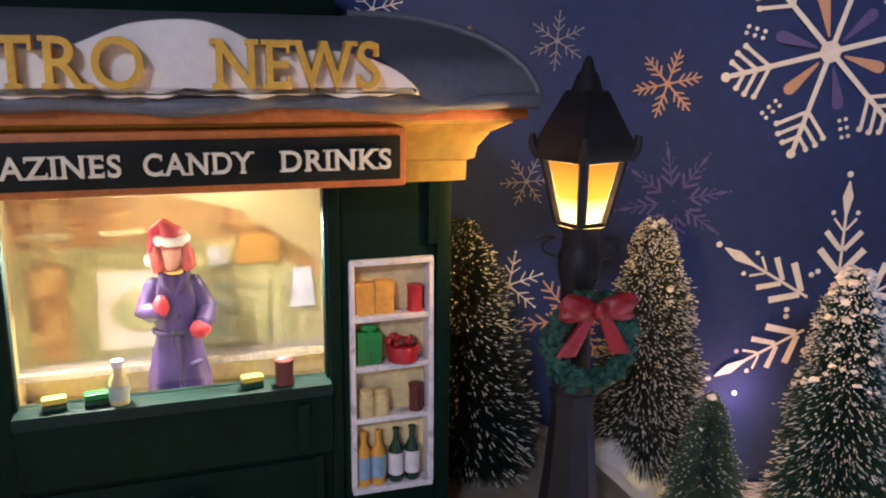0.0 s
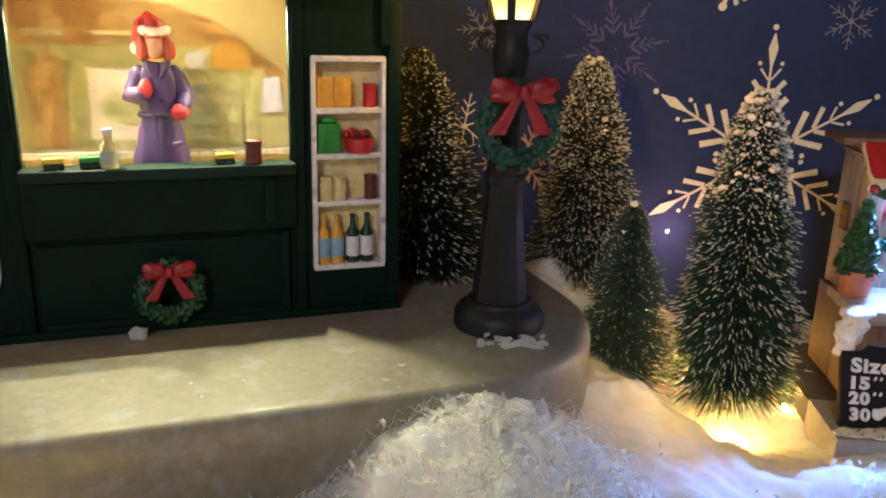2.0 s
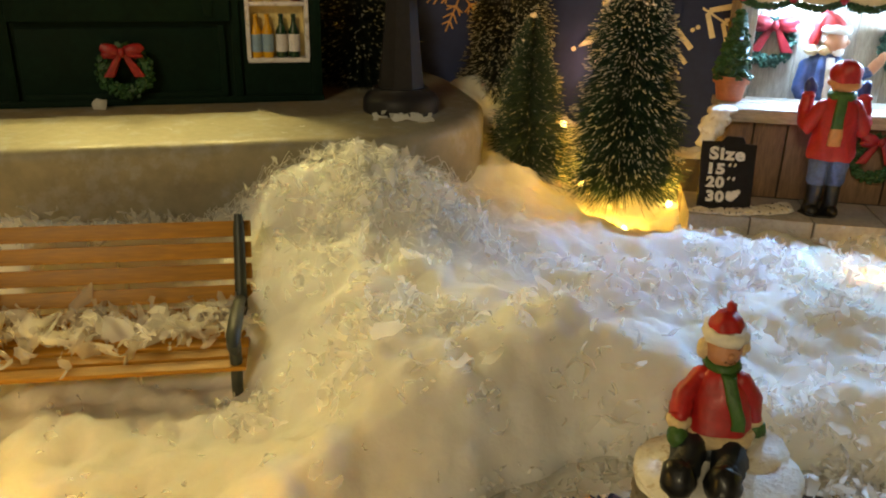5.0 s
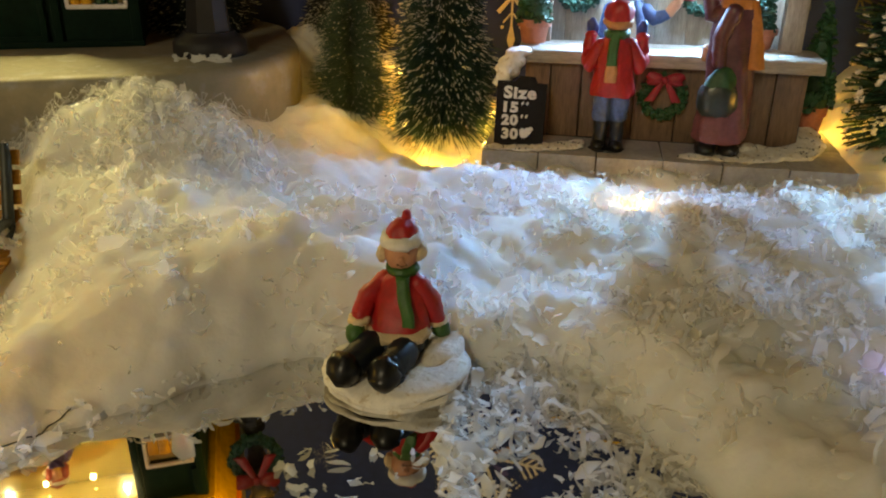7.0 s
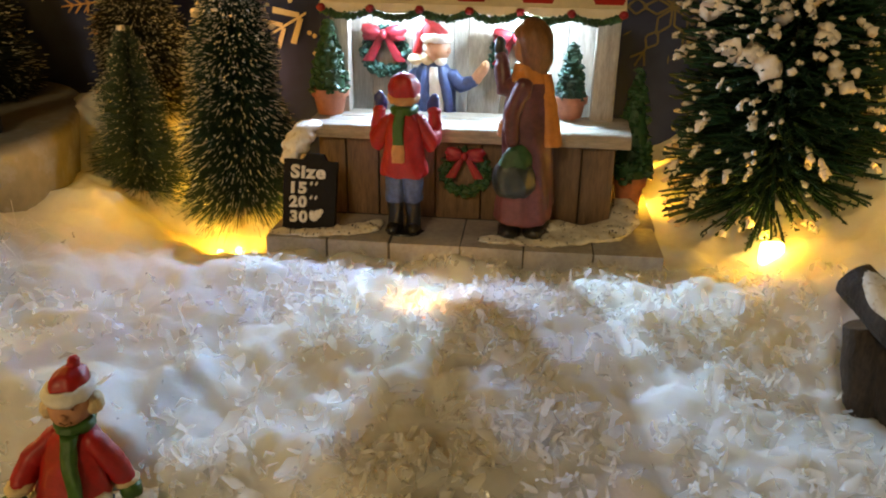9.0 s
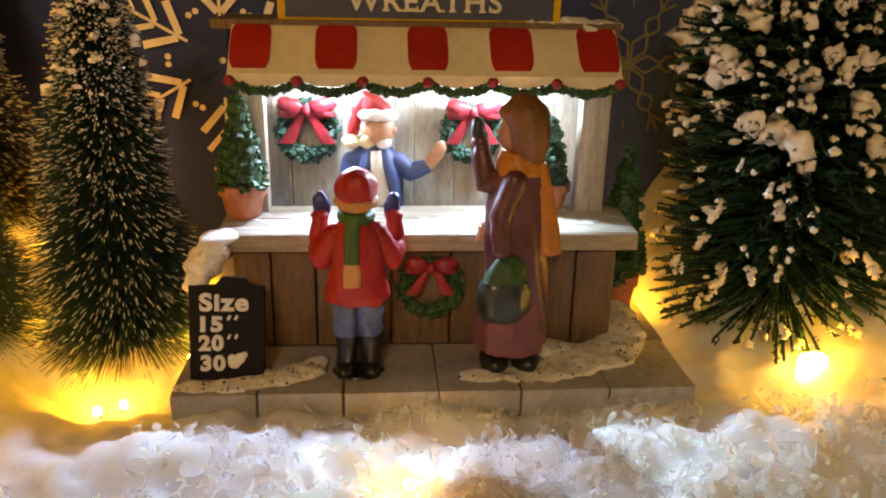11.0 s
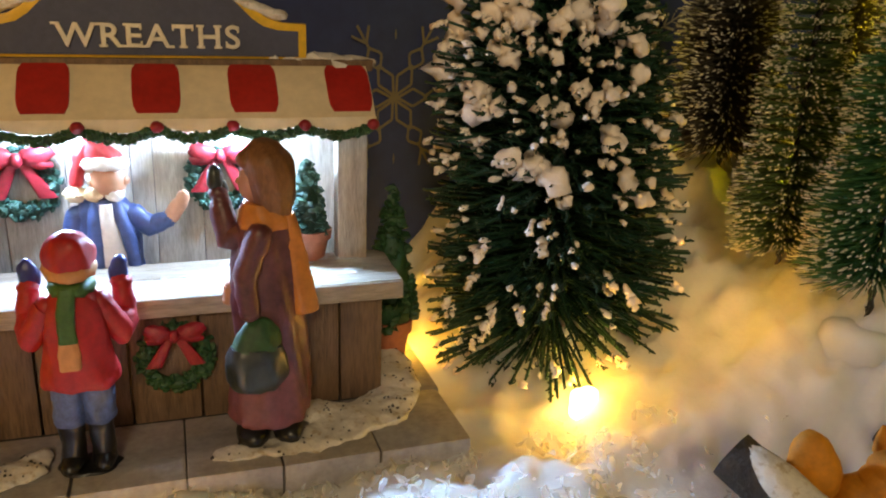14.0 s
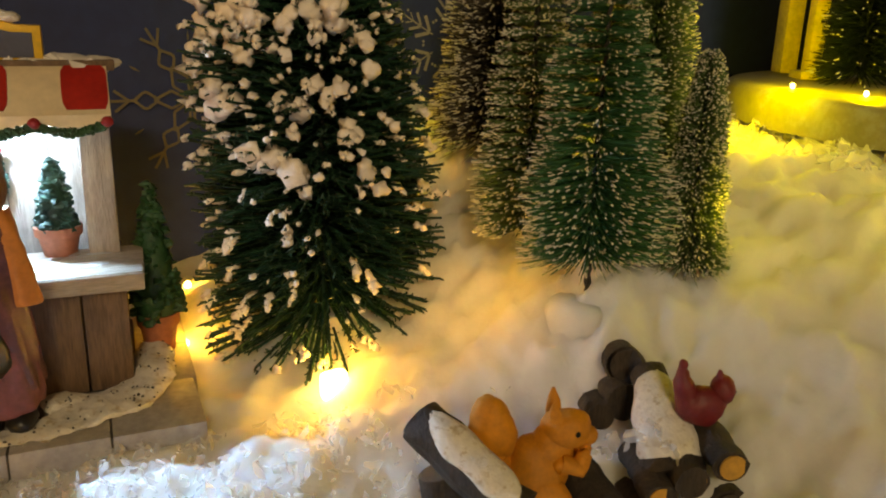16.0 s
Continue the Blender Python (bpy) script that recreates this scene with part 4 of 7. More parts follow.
inside_shape([(-9.9, 4.5), (-2.6, 4.5), (-2.6, 6.4), (-3.4, 7.1), (-4.6, 7.55), (-9.9, 7.5)], "haze_green", 2.89, "faded green printed room behind the window")
inside_shape([(-9.9, 7.4), (-4.5, 7.4), (-3.3, 6.7), (-2.6, 6.2), (-2.6, 6.6), (-3.6, 7.4), (-4.8, 8.2), (-6.2, 8.55), (-9.9, 8.6)], "haze_brown", 2.87, "brown printed ceiling beams behind the window")
inside_shape([(-4.75, 6.75), (-3.65, 6.75), (-3.65, 7.2), (-3.85, 7.5), (-4.2, 7.6), (-4.55, 7.5), (-4.75, 7.2)], "orange", 2.80, "orange printed arch")
inside_shape([(-3.42, 5.5), (-2.75, 5.5), (-2.85, 6.55), (-3.3, 6.55)], "white_paint", 2.76, "white printed lamp shade")
inside_shape([(-8.1, 4.75), (-5.9, 4.75), (-5.9, 6.75), (-8.1, 6.75)], "awning_cream", 2.84, "pale framed picture on the back wall")
inside_shape([(-9.6, 4.6), (-8.7, 4.6), (-8.75, 6.9), (-9.1, 7.3), (-9.6, 6.9)], "haze_brown", 2.82)
inside_shape([(-5.45, 6.75), (-4.95, 6.75), (-4.95, 7.25), (-5.45, 7.25)], "white_paint", 2.80)
inside_shape([(-9.6, 7.62), (-8.6, 7.62), (-8.6, 7.8), (-9.6, 7.8)], "straw", 2.80)
inside_shape([(-7.9, 7.66), (-6.9, 7.66), (-6.9, 7.78), (-7.9, 7.78)], "cream_wall", 2.80)
for k in range(9):
    zz = 4.75 + 0.21 * k
    bm = bmesh.new()
    for j in range(5):
        clump(bm, (-5.1 + random.uniform(-0.3, 0.3) * (1.1 - k / 10), 2.7, zz + random.uniform(-0.1, 0.1)), random.uniform(0.08, 0.16), 0, 0.5)
    part("tinsel", bm, "paper_green" if k % 2 else "straw", kiosk)
inside_shape([(-4.35, 4.6), (-3.95, 4.6), (-3.95, 6.3), (-4.35, 6.3)], "haze_green", 2.79)
bm = bmesh.new()
ball(bm, (-7.05, 2.72, 5.75), (0.78, 0.04, 0.56))
part("picture", bm, "haze_green", kiosk, "oval green printed picture")
# added pane without print of its own, makes the prints look hazy
cloudy = part("cloudy_pane", a_box(-9.88, -2.62, 2.30, 2.34, 4.52, 8.98), "frosted", kiosk, "cloudy pane added to blur the prints behind the lady", smooth=False)
cloudy.visible_shadow = False
part("interior_shelf", a_box(-9.9, -2.6, 2.1, 2.9, 4.35, 4.5), "wood_grey", kiosk)
# sign board with lettering
part("sign_frame", a_box(-11.2, -1.38, -1.36, -0.9, 9.22, 10.47, bevel=0.09), "rust", kiosk, "rust orange sign frame")
sign = part("sign_panel", a_box(-11.05, -1.53, -1.40, -1.3, 9.38, 10.30, bevel=0.02), "black", kiosk, "black panel with raised cream words")
for word, x, w in (("MAGAZINES", -10.55, 3.47), ("CANDY", -6.68, 2.10), ("DRINKS", -4.08, 2.33)):
    lettering(word, 0.60, 0.09, sign, "cream_letter", place(x, -1.42, 9.62), "cream raised word", 0.0, w, slabs=True)
part("sign_bracket", a_box(-10.9, -1.7, -0.95, 0.0, 9.3, 10.2), "green_wall", kiosk)
# cornice, roof and its lettering
bm = bmesh.new()
prof = ((0.12, 9.1), (0.34, 9.15), (0.36, 9.62), (0.5, 9.68), (0.55, 9.95), (0.78, 10.3), (1.15, 10.52), (1.18, 10.6))
rows = [[bm.verts.new((W - o if sx else o, -o if sy else 7.4 + o, z)) for sx, sy in ((1, 1), (0, 1), (0, 0), (1, 0))] for o, z in prof]
for lo, hi in zip(rows, rows[1:]):
    for i in range(4):
        bm.faces.new((lo[i], lo[(i + 1) % 4], hi[(i + 1) % 4], hi[i]))
bm.faces.new(rows[0][::-1])
bm.faces.new(rows[-1])
part("cornice", bm, "cornice", kiosk, "ochre cove cornice", smooth=False)
part("fascia", a_box(W - 1.42, 1.42, -1.42, 8.8, 10.6, 10.92, bevel=0.07), "rust", kiosk, "rust orange fascia band")
bm = bmesh.new()
rows = []
for k in range(9):
    a = radians(90 * k / 8)
    rows.append([bm.verts.new((x, y, 10.92 + 1.95 * math.sin(a))) for x, y in (
        (W - 1.6 + 3.6 * (1 - math.cos(a)) , -1.6 + 3.0 * (1 - math.cos(a))), (1.6 - 3.6 * (1 - math.cos(a)), -1.6 + 3.0 * (1 - math.cos(a))),
        (1.6 - 3.6 * (1 - math.cos(a)), 9.0 - 3.0 * (1 - math.cos(a))), (W - 1.6 + 3.6 * (1 - math.cos(a)), 9.0 - 3.0 * (1 - math.cos(a))))])
for lo, hi in zip(rows, rows[1:]):
    for i in range(4):
        bm.faces.new((lo[i], lo[(i + 1) % 4], hi[(i + 1) % 4], hi[i]))
bm.faces.new(rows[-1])
bm.faces.new(rows[0][::-1])
part("roof", bm, "slate", kiosk, "slate grey curved roof")
for sx in (0, 1):
    pts = []
    for k in range(9):
        a = radians(90 * k / 8)
        x = 1.6 - 3.6 * (1 - math.cos(a))
        pts.append((W - x if sx else x, -1.6 + 3.0 * (1 - math.cos(a)), 10.95 + 1.97 * math.sin(a)))
    part("roof_rib", tube(bmesh.new(), pts, 0.1, 8), "slate", kiosk)
bm = bmesh.new()
tube(bm, [(x, -1.52 - 0.08 * math.sin(x * 2.1), 10.98 + 0.05 * math.sin(x * 1.3)) for x in np.linspace(W - 1.5, 1.55, 60)], [0.17 + 0.03 * math.sin(0.45 * k) + 0.015 * math.sin(1.3 * k) for k in range(60)], 10)
part("eave_roll", bm, "slate", kiosk, "slate grey rounded eave")
part("roof_box", a_box(W + 2.3, -2.3, 1.4, 6.0, 12.7, 15.2, bevel=0.1), "green_wall", kiosk, "dark green roof box")
top = [(-11.4 + 10.2 * k / 60, 11.98 + 0.62 * math.exp(-((k - 32) / 8.0) ** 2) + 0.05 * math.sin(k * 0.55)) for k in range(61)]
top = [(x, z - 0.80 * max(0.0, (k - 52) / 8) ** 2 - 0.80 * max(0.0, (8 - k) / 8) ** 2) for k, (x, z) in enumerate(top)]
foot = [(x, 11.14 + 0.04 * math.sin(3.1 * x) + 0.03 * math.sin(7.3 * x)) for x, z in top[::-1]]
part("snow_bank", prism(bmesh.new(), foot + top, -1.80, -1.15, bevel=0.10), "snow_smooth", kiosk, "white snow bank behind the gold words")
for word, x, w in (("METRO", -10.73, 4.2), ("NEWS", -5.36, 3.23)):
    lettering(word, 1.30, 0.30, kiosk, "gold_letter", place(x, -1.93, 11.30), "gold raised word on the roof", 0.0, w, slabs=True)
# notices painted on the side pilaster
for x0, x1, z0, z1, mat in ((-11.0, -10.15, 4.95, 6.6, "paper_green"), (-11.05, -10.2, 3.2, 4.5, "paper_red"), (-11.0, -10.3, 1.42, 2.75, "paper_blue"), (-12.0, -11.25, 1.5, 2.8, "paper_red"), (-12.1, -11.2, 4.8, 6.2, "paper_blue")):
    o = [(x + random.uniform(-0.06, 0.06), z + random.uniform(-0.06, 0.06)) for x, z in ((x0, z0), (x0 + 0.4, z0 - 0.1), (x1 - 0.12, z0), (x1, z0 + 0.3), (x1 - 0.03, z1 - 0.35), (x1 - 0.15, z1), (x0, z1))]
    p = part("notice", prism(bmesh.new(), o, -0.09, 0.01, bevel=0.02), mat, kiosk, "painted notice with unreadable lines")
    bm = bmesh.new()
    for k in range(4):
        z = z1 - 0.25 - k * (z1 - z0 - 0.3) / 4
        tube(bm, [(x0 + 0.16 + j * (x1 - x0 - 0.34) / 5, -0.1, z + random.uniform(-0.02, 0.02)) for j in range(6)], 0.022, 5)
    part("writing", bm, "black", p)
# side shelf with goods
part("shelf_frame", a_box(-2.40, -0.34, -0.10, 0.05, 7.16, 7.32, bevel=0.04), "white_paint", kiosk, "chipped white shelf frame")
for b in ((-2.40, -0.34, -0.12, 0.42, 1.32, 1.48), (-2.42, -2.28, -0.10, 0.42, 1.4, 7.26), (-0.46, -0.32, -0.10, 0.42, 1.4, 7.26), (-2.3, -0.44, -0.06, 0.42, 5.78, 5.93), (-2.3, -0.44, -0.06, 0.42, 4.52, 4.68), (-2.3, -0.44, -0.06, 0.42, 3.18, 3.32)):
    part("shelf_board", a_box(*b, bevel=0.035, wobble=0.012), "white_paint", kiosk)
part("shelf_back", a_box(-2.3, -0.44, 0.40, 0.425, 1.4, 7.2), "cream_wall", kiosk)


def goods(name, bm, mats, label, category):
    solo(name, bm, mats, KIOSK, label, category, "goods on the kiosk shelf")


for k in range(2):
    goods("carton", a_box(-2.24 + 0.48 * k, -1.77 + 0.48 * k, 0.04, 0.3, 5.93, 6.72 + 0.03 * (k % 2), bevel=0.03), "orange", "orange carton on the white kiosk shelf", "carton")
goods("tin_can", lathe(bmesh.new(), [(0.2, 0), (0.2, 0.03), (0.185, 0.05), (0.185, 0.58), (0.2, 0.6), (0.2, 0.64), (0.17, 0.64)], 18, (-0.74, 0.16, 5.93)), "red", "red tin can on the white kiosk shelf", "can")
bm = a_box(-2.22, -1.62, -0.02, 0.36, 4.68, 5.5, bevel=0.04)
ball(bm, (-1.9, 0.12, 5.58), (0.22, 0.1, 0.1))
box(bm, -1.97, -1.86, -0.05, 0.38, 4.69, 5.53, 0.02)
goods("gift_box", bm, "bright_green", "bright green gift box with ribbon on the shelf", "gift box")
t = thing("basket", k_at(-1.06, 0.14, 4.68), "red basket heaped with dark fruit on the shelf", "basket", "goods on the kiosk shelf")
part("bowl", lathe(bmesh.new(), [(0.36, 0), (0.42, 0.35), (0.38, 0.4)], 16), "red", t)
for k in range(12):
    part("fruit", clump(bmesh.new(), (random.uniform(-0.34, 0.34), random.uniform(-0.18, 0.18), 0.44 + random.uniform(0, 0.12)), 0.12, 0, 0.15, 2), "maroon" if k % 3 == 0 else "red", t)
for x in (-1.98, -1.62):
    goods("jar", lathe(bmesh.new(), [(0.19, 0), (0.2, 0.05), (0.2, 0.5), (0.15, 0.56), (0.17, 0.58), (0.17, 0.68)], 18, (x, 0.14, 3.32)), "straw", "straw yellow jar on the white kiosk shelf", "jar")
goods("tin_can", lathe(bmesh.new(), [(0.17, 0), (0.17, 0.6), (0.19, 0.62), (0.19, 0.7), (0.15, 0.72)], 18, (-0.72, 0.14, 3.32)), "maroon", "dark brown can on the white kiosk shelf", "can")
for x, mat, lab, name in ((-2.08, "orange", "sky_blue", "orange bottle with a blue label on the shelf"), (-1.7, "orange", "sky_blue", "orange bottle with a blue label on the shelf"),
                          (-1.24, "bottle_green", "white_paint", "dark green bottle with a white label on the shelf"), (-0.82, "bottle_green", "white_paint", "dark green bottle with a white label on the shelf")):
    t = thing("bottle", k_at(x, 0.14, 1.48), name, "bottle", "bottles on the kiosk shelf")
    part("glass_body", lathe(bmesh.new(), [(0.17, 0), (0.19, 0.05), (0.19, 0.86), (0.08, 1.1), (0.07, 1.35), (0.09, 1.36), (0.09, 1.42), (0.05, 1.44)], 18), mat, t)
    part("label", loft(bmesh.new(), [(0, 0, 0.2, 0.197, 0.197), (0, 0, 0.78, 0.197, 0.197)], 18), lab, t)
# things on the counter ledge
for x, y, mat, lab in ((-8.85, -0.12, "yellow", "small yellow packet on the kiosk counter"), (-4.72, -0.1, "yellow", "small yellow packet on the kiosk counter"), (-8.02, -0.1, "bright_green", "small green packet on the kiosk counter")):
    t = thing("packet", k_at(x, y, 4.5, 8), lab, "packet", "packets on the counter")
    part("body", a_box(-0.24, 0.24, -0.14, 0.14, 0.0, 0.15, bevel=0.03), "bottle_green", t)
    part("lid", a_box(-0.25, 0.25, -0.15, 0.15, 0.15, 0.30, bevel=0.06), mat, t)
t = thing("sauce_bottle", k_at(-7.55, -0.15, 4.5), "cream bottle with dark stripes on the kiosk counter", "bottle")
part("body", lathe(bmesh.new(), [(0.2, 0), (0.21, 0.04), (0.2, 0.55), (0.1, 0.68), (0.1, 0.85), (0.12, 0.86), (0.12, 0.94), (0.06, 0.96)], 18), "straw", t)
part("label", lathe(bmesh.new(), [(0.214, 0.12), (0.214, 0.44)], 18), "paper_green", t, "pale green label")
part("cap", lathe(bmesh.new(), [(0.125, 0.84), (0.13, 0.99), (0.05, 1.0)], 16), "white_paint", t)
t = thing("drink_can", k_at(-3.98, -0.12, 4.5), "dark red drink can on the kiosk counter", "can")
part("body", lathe(bmesh.new(), [(0.2, 0), (0.23, 0.04), (0.21, 0.1), (0.21, 0.5), (0.23, 0.56), (0.22, 0.6), (0.19, 0.57)], 20), "maroon", t)

wreath("wreath", k_at(-6.33, -0.42, 1.18), 0.68, "green wreath with a red bow leaning on the kiosk", "wreaths with red bows", "leaf", thick=0.3)
bm = bmesh.new()
for _ in range(3):
    clump(bm, (random.uniform(-0.2, 0.2), random.uniform(-0.1, 0.1), 0.14), (0.2, 0.03, 0.2), 0, 0.3)
solo("snow_scrap", bm, "flake", k_at(-7.1, -0.7, 0.0), "torn scrap of white plastic snow on the podium", "snow scrap", kind="stuff")
# the last two bulbs are unseen, added for the spots
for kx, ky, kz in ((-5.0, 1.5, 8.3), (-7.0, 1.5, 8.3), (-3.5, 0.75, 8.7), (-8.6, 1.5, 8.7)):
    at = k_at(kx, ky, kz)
    solo("kiosk_bulb", ball(bmesh.new(), (0, 0, 0), 0.05), "led", k_at(kx, ky, 9.01), "small warm bulb under the kiosk ceiling, some unseen", "bulb", "kiosk bulbs")
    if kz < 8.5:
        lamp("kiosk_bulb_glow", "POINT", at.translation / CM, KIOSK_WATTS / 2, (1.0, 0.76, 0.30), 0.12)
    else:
        # added spot that throws the bright patch onto the podium
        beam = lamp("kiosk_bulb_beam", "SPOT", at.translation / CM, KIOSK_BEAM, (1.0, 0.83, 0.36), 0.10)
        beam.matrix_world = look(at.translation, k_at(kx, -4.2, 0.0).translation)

# ---- street lamp ----
lx, ly = 3.4, 18.2
t = thing("street_lamp", place(lx, ly, 3.0, -10), "black street lamp with a lit amber lantern and wreath", "street lamp")
part("base", lathe(bmesh.new(), [(1.26, 0.0), (1.28, 0.12), (1.26, 0.42), (1.14, 0.58), (0.95, 0.66), (0.9, 0.8)], 32), "black_iron", t)
part("pedestal", lathe(bmesh.new(), [(0.82, 0.7), (0.78, 0.9), (0.62, 2.4), (0.52, 3.6), (0.50, 4.1), (0.56, 4.15), (0.56, 4.35), (0.46, 4.45)], 8), "black_iron", t, smooth=False)
part("collar", lathe(bmesh.new(), [(0.42, 4.3), (0.5, 4.4), (0.5, 4.75), (0.4, 4.85)], 20), "black_iron", t)
part("post", lathe(bmesh.new(), [(0.36, 4.4), (0.34, 6.0), (0.40, 6.1), (0.38, 6.9), (0.46, 7.05), (0.5, 7.6), (0.42, 7.75), (0.42, 8.1), (0.55, 8.3)], 20), "black_iron", t)
for s in (-1, 1):
    pts = [(s * (0.42 + 0.42 * math.sin(a)), 0, 7.55 + 0.22 * (1 - math.cos(a))) for a in np.linspace(0.3, 2.9, 10)] + [(s * 0.62, 0, 8.02), (s * 0.86, 0, 8.0), (s * 0.98, 0, 7.9)]
    part("scroll", tube(bmesh.new(), pts, 0.045, 8), "black_iron", t)
part("lantern_floor", lathe(bmesh.new(), [(0.3, 8.2), (0.52, 8.3), (0.56, 8.38)], 4), "black_iron", t)
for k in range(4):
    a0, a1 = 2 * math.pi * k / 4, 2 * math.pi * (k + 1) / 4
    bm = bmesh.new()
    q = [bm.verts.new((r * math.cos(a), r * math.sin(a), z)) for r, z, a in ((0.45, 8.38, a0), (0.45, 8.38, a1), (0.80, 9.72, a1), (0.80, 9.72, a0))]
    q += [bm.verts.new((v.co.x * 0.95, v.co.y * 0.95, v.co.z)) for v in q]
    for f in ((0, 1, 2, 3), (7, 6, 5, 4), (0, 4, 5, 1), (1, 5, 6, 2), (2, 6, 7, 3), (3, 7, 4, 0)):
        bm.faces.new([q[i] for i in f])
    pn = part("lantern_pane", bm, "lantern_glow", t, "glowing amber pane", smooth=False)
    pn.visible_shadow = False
    part("lantern_bar", tube(bmesh.new(), [(0.50 * math.cos(a0), 0.50 * math.sin(a0), 8.34), (0.85 * math.cos(a0), 0.85 * math.sin(a0), 9.78)], 0.115, 6), "black_iron", t)
    part("roof_horn", tube(bmesh.new(), [(1.0 * math.cos(a0), 1.0 * math.sin(a0), 9.85), (1.13 * math.cos(a0), 1.13 * math.sin(a0), 10.05), (1.16 * math.cos(a0), 1.16 * math.sin(a0), 10.32)], [0.13, 0.12, 0.07], 6), "black_iron", t)
part("lantern_roof", lathe(bmesh.new(), [(0.80, 9.72), (1.08, 9.76), (1.16, 9.9), (1.10, 10.1), (0.50, 11.2), (0.44, 11.26)], 4), "black_iron", t)
part("finial", lathe(bmesh.new(), [(0.40, 11.2), (0.33, 11.3), (0.22, 11.62), (0.16, 11.66), (0.10, 11.9), (0.02, 12.0)], 16), "black_iron", t)
lamp("lantern_light_glow", "POINT", (lx, ly, 11.85), LANTERN_WATTS, AMBER, 0.25)
wreath("wreath", place(lx + 0.18, ly - 0.62, 8.75, 12), 0.92, "green wreath with a red bow on the street lamp", "wreaths with red bows", "leaf_blue", bow_scale=1.0, thick=0.24)
bm = bmesh.new()
for _ in range(26):
    clump(bm, (random.uniform(-1.0, 1.0), random.uniform(-0.3, 0.3), random.uniform(0.05, 0.2)), (random.uniform(0.05, 0.2), 0.02, random.uniform(0.03, 0.12)), 0, 0.6)
solo("snow_scrap", bm, "flake", place(3.6, 16.6, 3.0), "scraps of plastic snow before the lamp foot", "snow scrap", kind="stuff")

# ---- the wreath stall: its frame has x along the front, y inwards, z from the platform's top ----
SX, SY, SZ, SA = 13.06, 16.9, 0.2, -7.0
STALL = place(SX, SY, SZ, SA)


def s_at(x, y, z, rz=0, rx=0, ry=0):
    return STALL @ place(x, y, z - SZ, rz, rx, ry)


stall = thing("wreath_stall", STALL, "weathered wooden market stall with red striped awning on a stone platform", "market stall")
part("platform", a_box(0.03, 12.2, 0.06, 7.4, -1.15, -0.06), "mortar", stall, smooth=False)
cols = [0.0, 1.97, 3.92, 6.12, 8.05, 10.15, 12.24]
for a, b in zip(cols, cols[1:]):
    part("stone", a_box(a + 0.02, b - 0.02, 0.0, 2.5, -1.1, 0.0, bevel=0.05, wobble=0.02), "stone", stall)
for a, b in ((10.9, 12.3),):
    for y0, y1 in ((2.5, 4.9), (4.9, 7.4)):
        part("stone", a_box(a, b, y0 + 0.02, y1 - 0.02, -1.1, 0.0, bevel=0.05, wobble=0.02), "stone", stall)
edges = [1.15, 2.08, 3.17, 5.05, 6.55, 8.2, 9.74, 10.8]
# unseen panel added to stop the stall light leaking between the planks
part("backing", a_box(1.41, 10.54, 2.754, 2.86, 0.0, 2.77, bevel=0.02), "wood_dark", stall)
for a, b in zip(edges, edges[1:]):
    part("plank", a_box(a + 0.025, b - 0.025, 2.5, 2.75, 0.0, 2.85, bevel=0.04), "wood_dark", stall)
for y0, y1 in ((2.75, 4.2), (4.2, 6.2)):
    part("plank", a_box(10.55, 10.8, y0 + 0.02, y1 - 0.02, 0.0, 2.85, bevel=0.04), "wood_dark", stall)
    part("plank", a_box(1.15, 1.4, y0 + 0.02, y1 - 0.02, 0.0, 2.85, bevel=0.04), "wood_dark", stall)
for k, (y0, y1) in enumerate(((2.2, 2.85), (2.87, 3.45), (3.47, 4.05), (4.07, 4.65))):
    part("counter_board", a_box(0.85, 11.2 + 0.03 * k, y0, y1, 2.78, 3.12, bevel=0.04, wobble=0.015), "wood_flat", stall)
part("counter_lip", a_box(0.85, 11.2, 2.16, 2.3, 2.66, 3.1, bevel=0.05), "wood_flat", stall)
seams = [1.3, 2.32, 3.75, 5.23, 5.75, 6.9, 8.1, 9.2, 10.4]
for a, b in zip(seams, seams[1:]):
    part("plank", a_box(a + 0.006, b - 0.006, 6.0, 6.2, 0.0, 7.5, bevel=0.03), "wood_grey", stall)
for x0, x1 in ((10.0, 10.74), (1.3, 1.9)):
    part("post", a_box(x0, x1, 4.0, 4.55, 2.9, 7.0, bevel=0.06), "wood_grey", stall)
for x0, x1 in ((10.45, 10.74), (1.3, 1.6)):
    for y0, y1 in ((4.55, 5.3), (5.32, 6.2)):
        part("plank", a_box(x0, x1, y0, y1, 2.9, 7.6, bevel=0.04), "wood_grey", stall)
side = part("side_plaque", a_box(1.20, 1.32, 4.95, 5.5, 4.85, 5.75, bevel=0.03), "wood_dark", stall, "dark framed plaque on the stall side")
for z0, z1 in ((4.95, 5.22), (5.3, 5.65)):
    part("plaque_panel", a_box(1.17, 1.21, 5.03, 5.42, z0, z1, bevel=0.015), "ochre", side, "ochre painted panel")
part("roof_board", a_box(0.6, 11.0, 4.55, 5.5, 7.68, 7.95, bevel=0.06, wobble=0.02), "wood_dark", stall)
part("roof_board", a_box(0.65, 10.95, 5.52, 6.5, 7.66, 7.93, bevel=0.06, wobble=0.02), "wood_dark", stall)
part("stall_ceiling", a_box(1.2, 10.75, 4.62, 6.1, 7.35, 7.45), "wood_grey", stall, smooth=False)
bm = bmesh.new()
random.seed(77)
for k in range(9):
    q = k / 8
    clump(bm, (8.75 + 1.75 * q, 5.0 + random.uniform(-0.15, 0.15), 8.0 - SZ), (0.42, 0.42, 0.34 - 0.12 * q), 0, 0.3, 2)
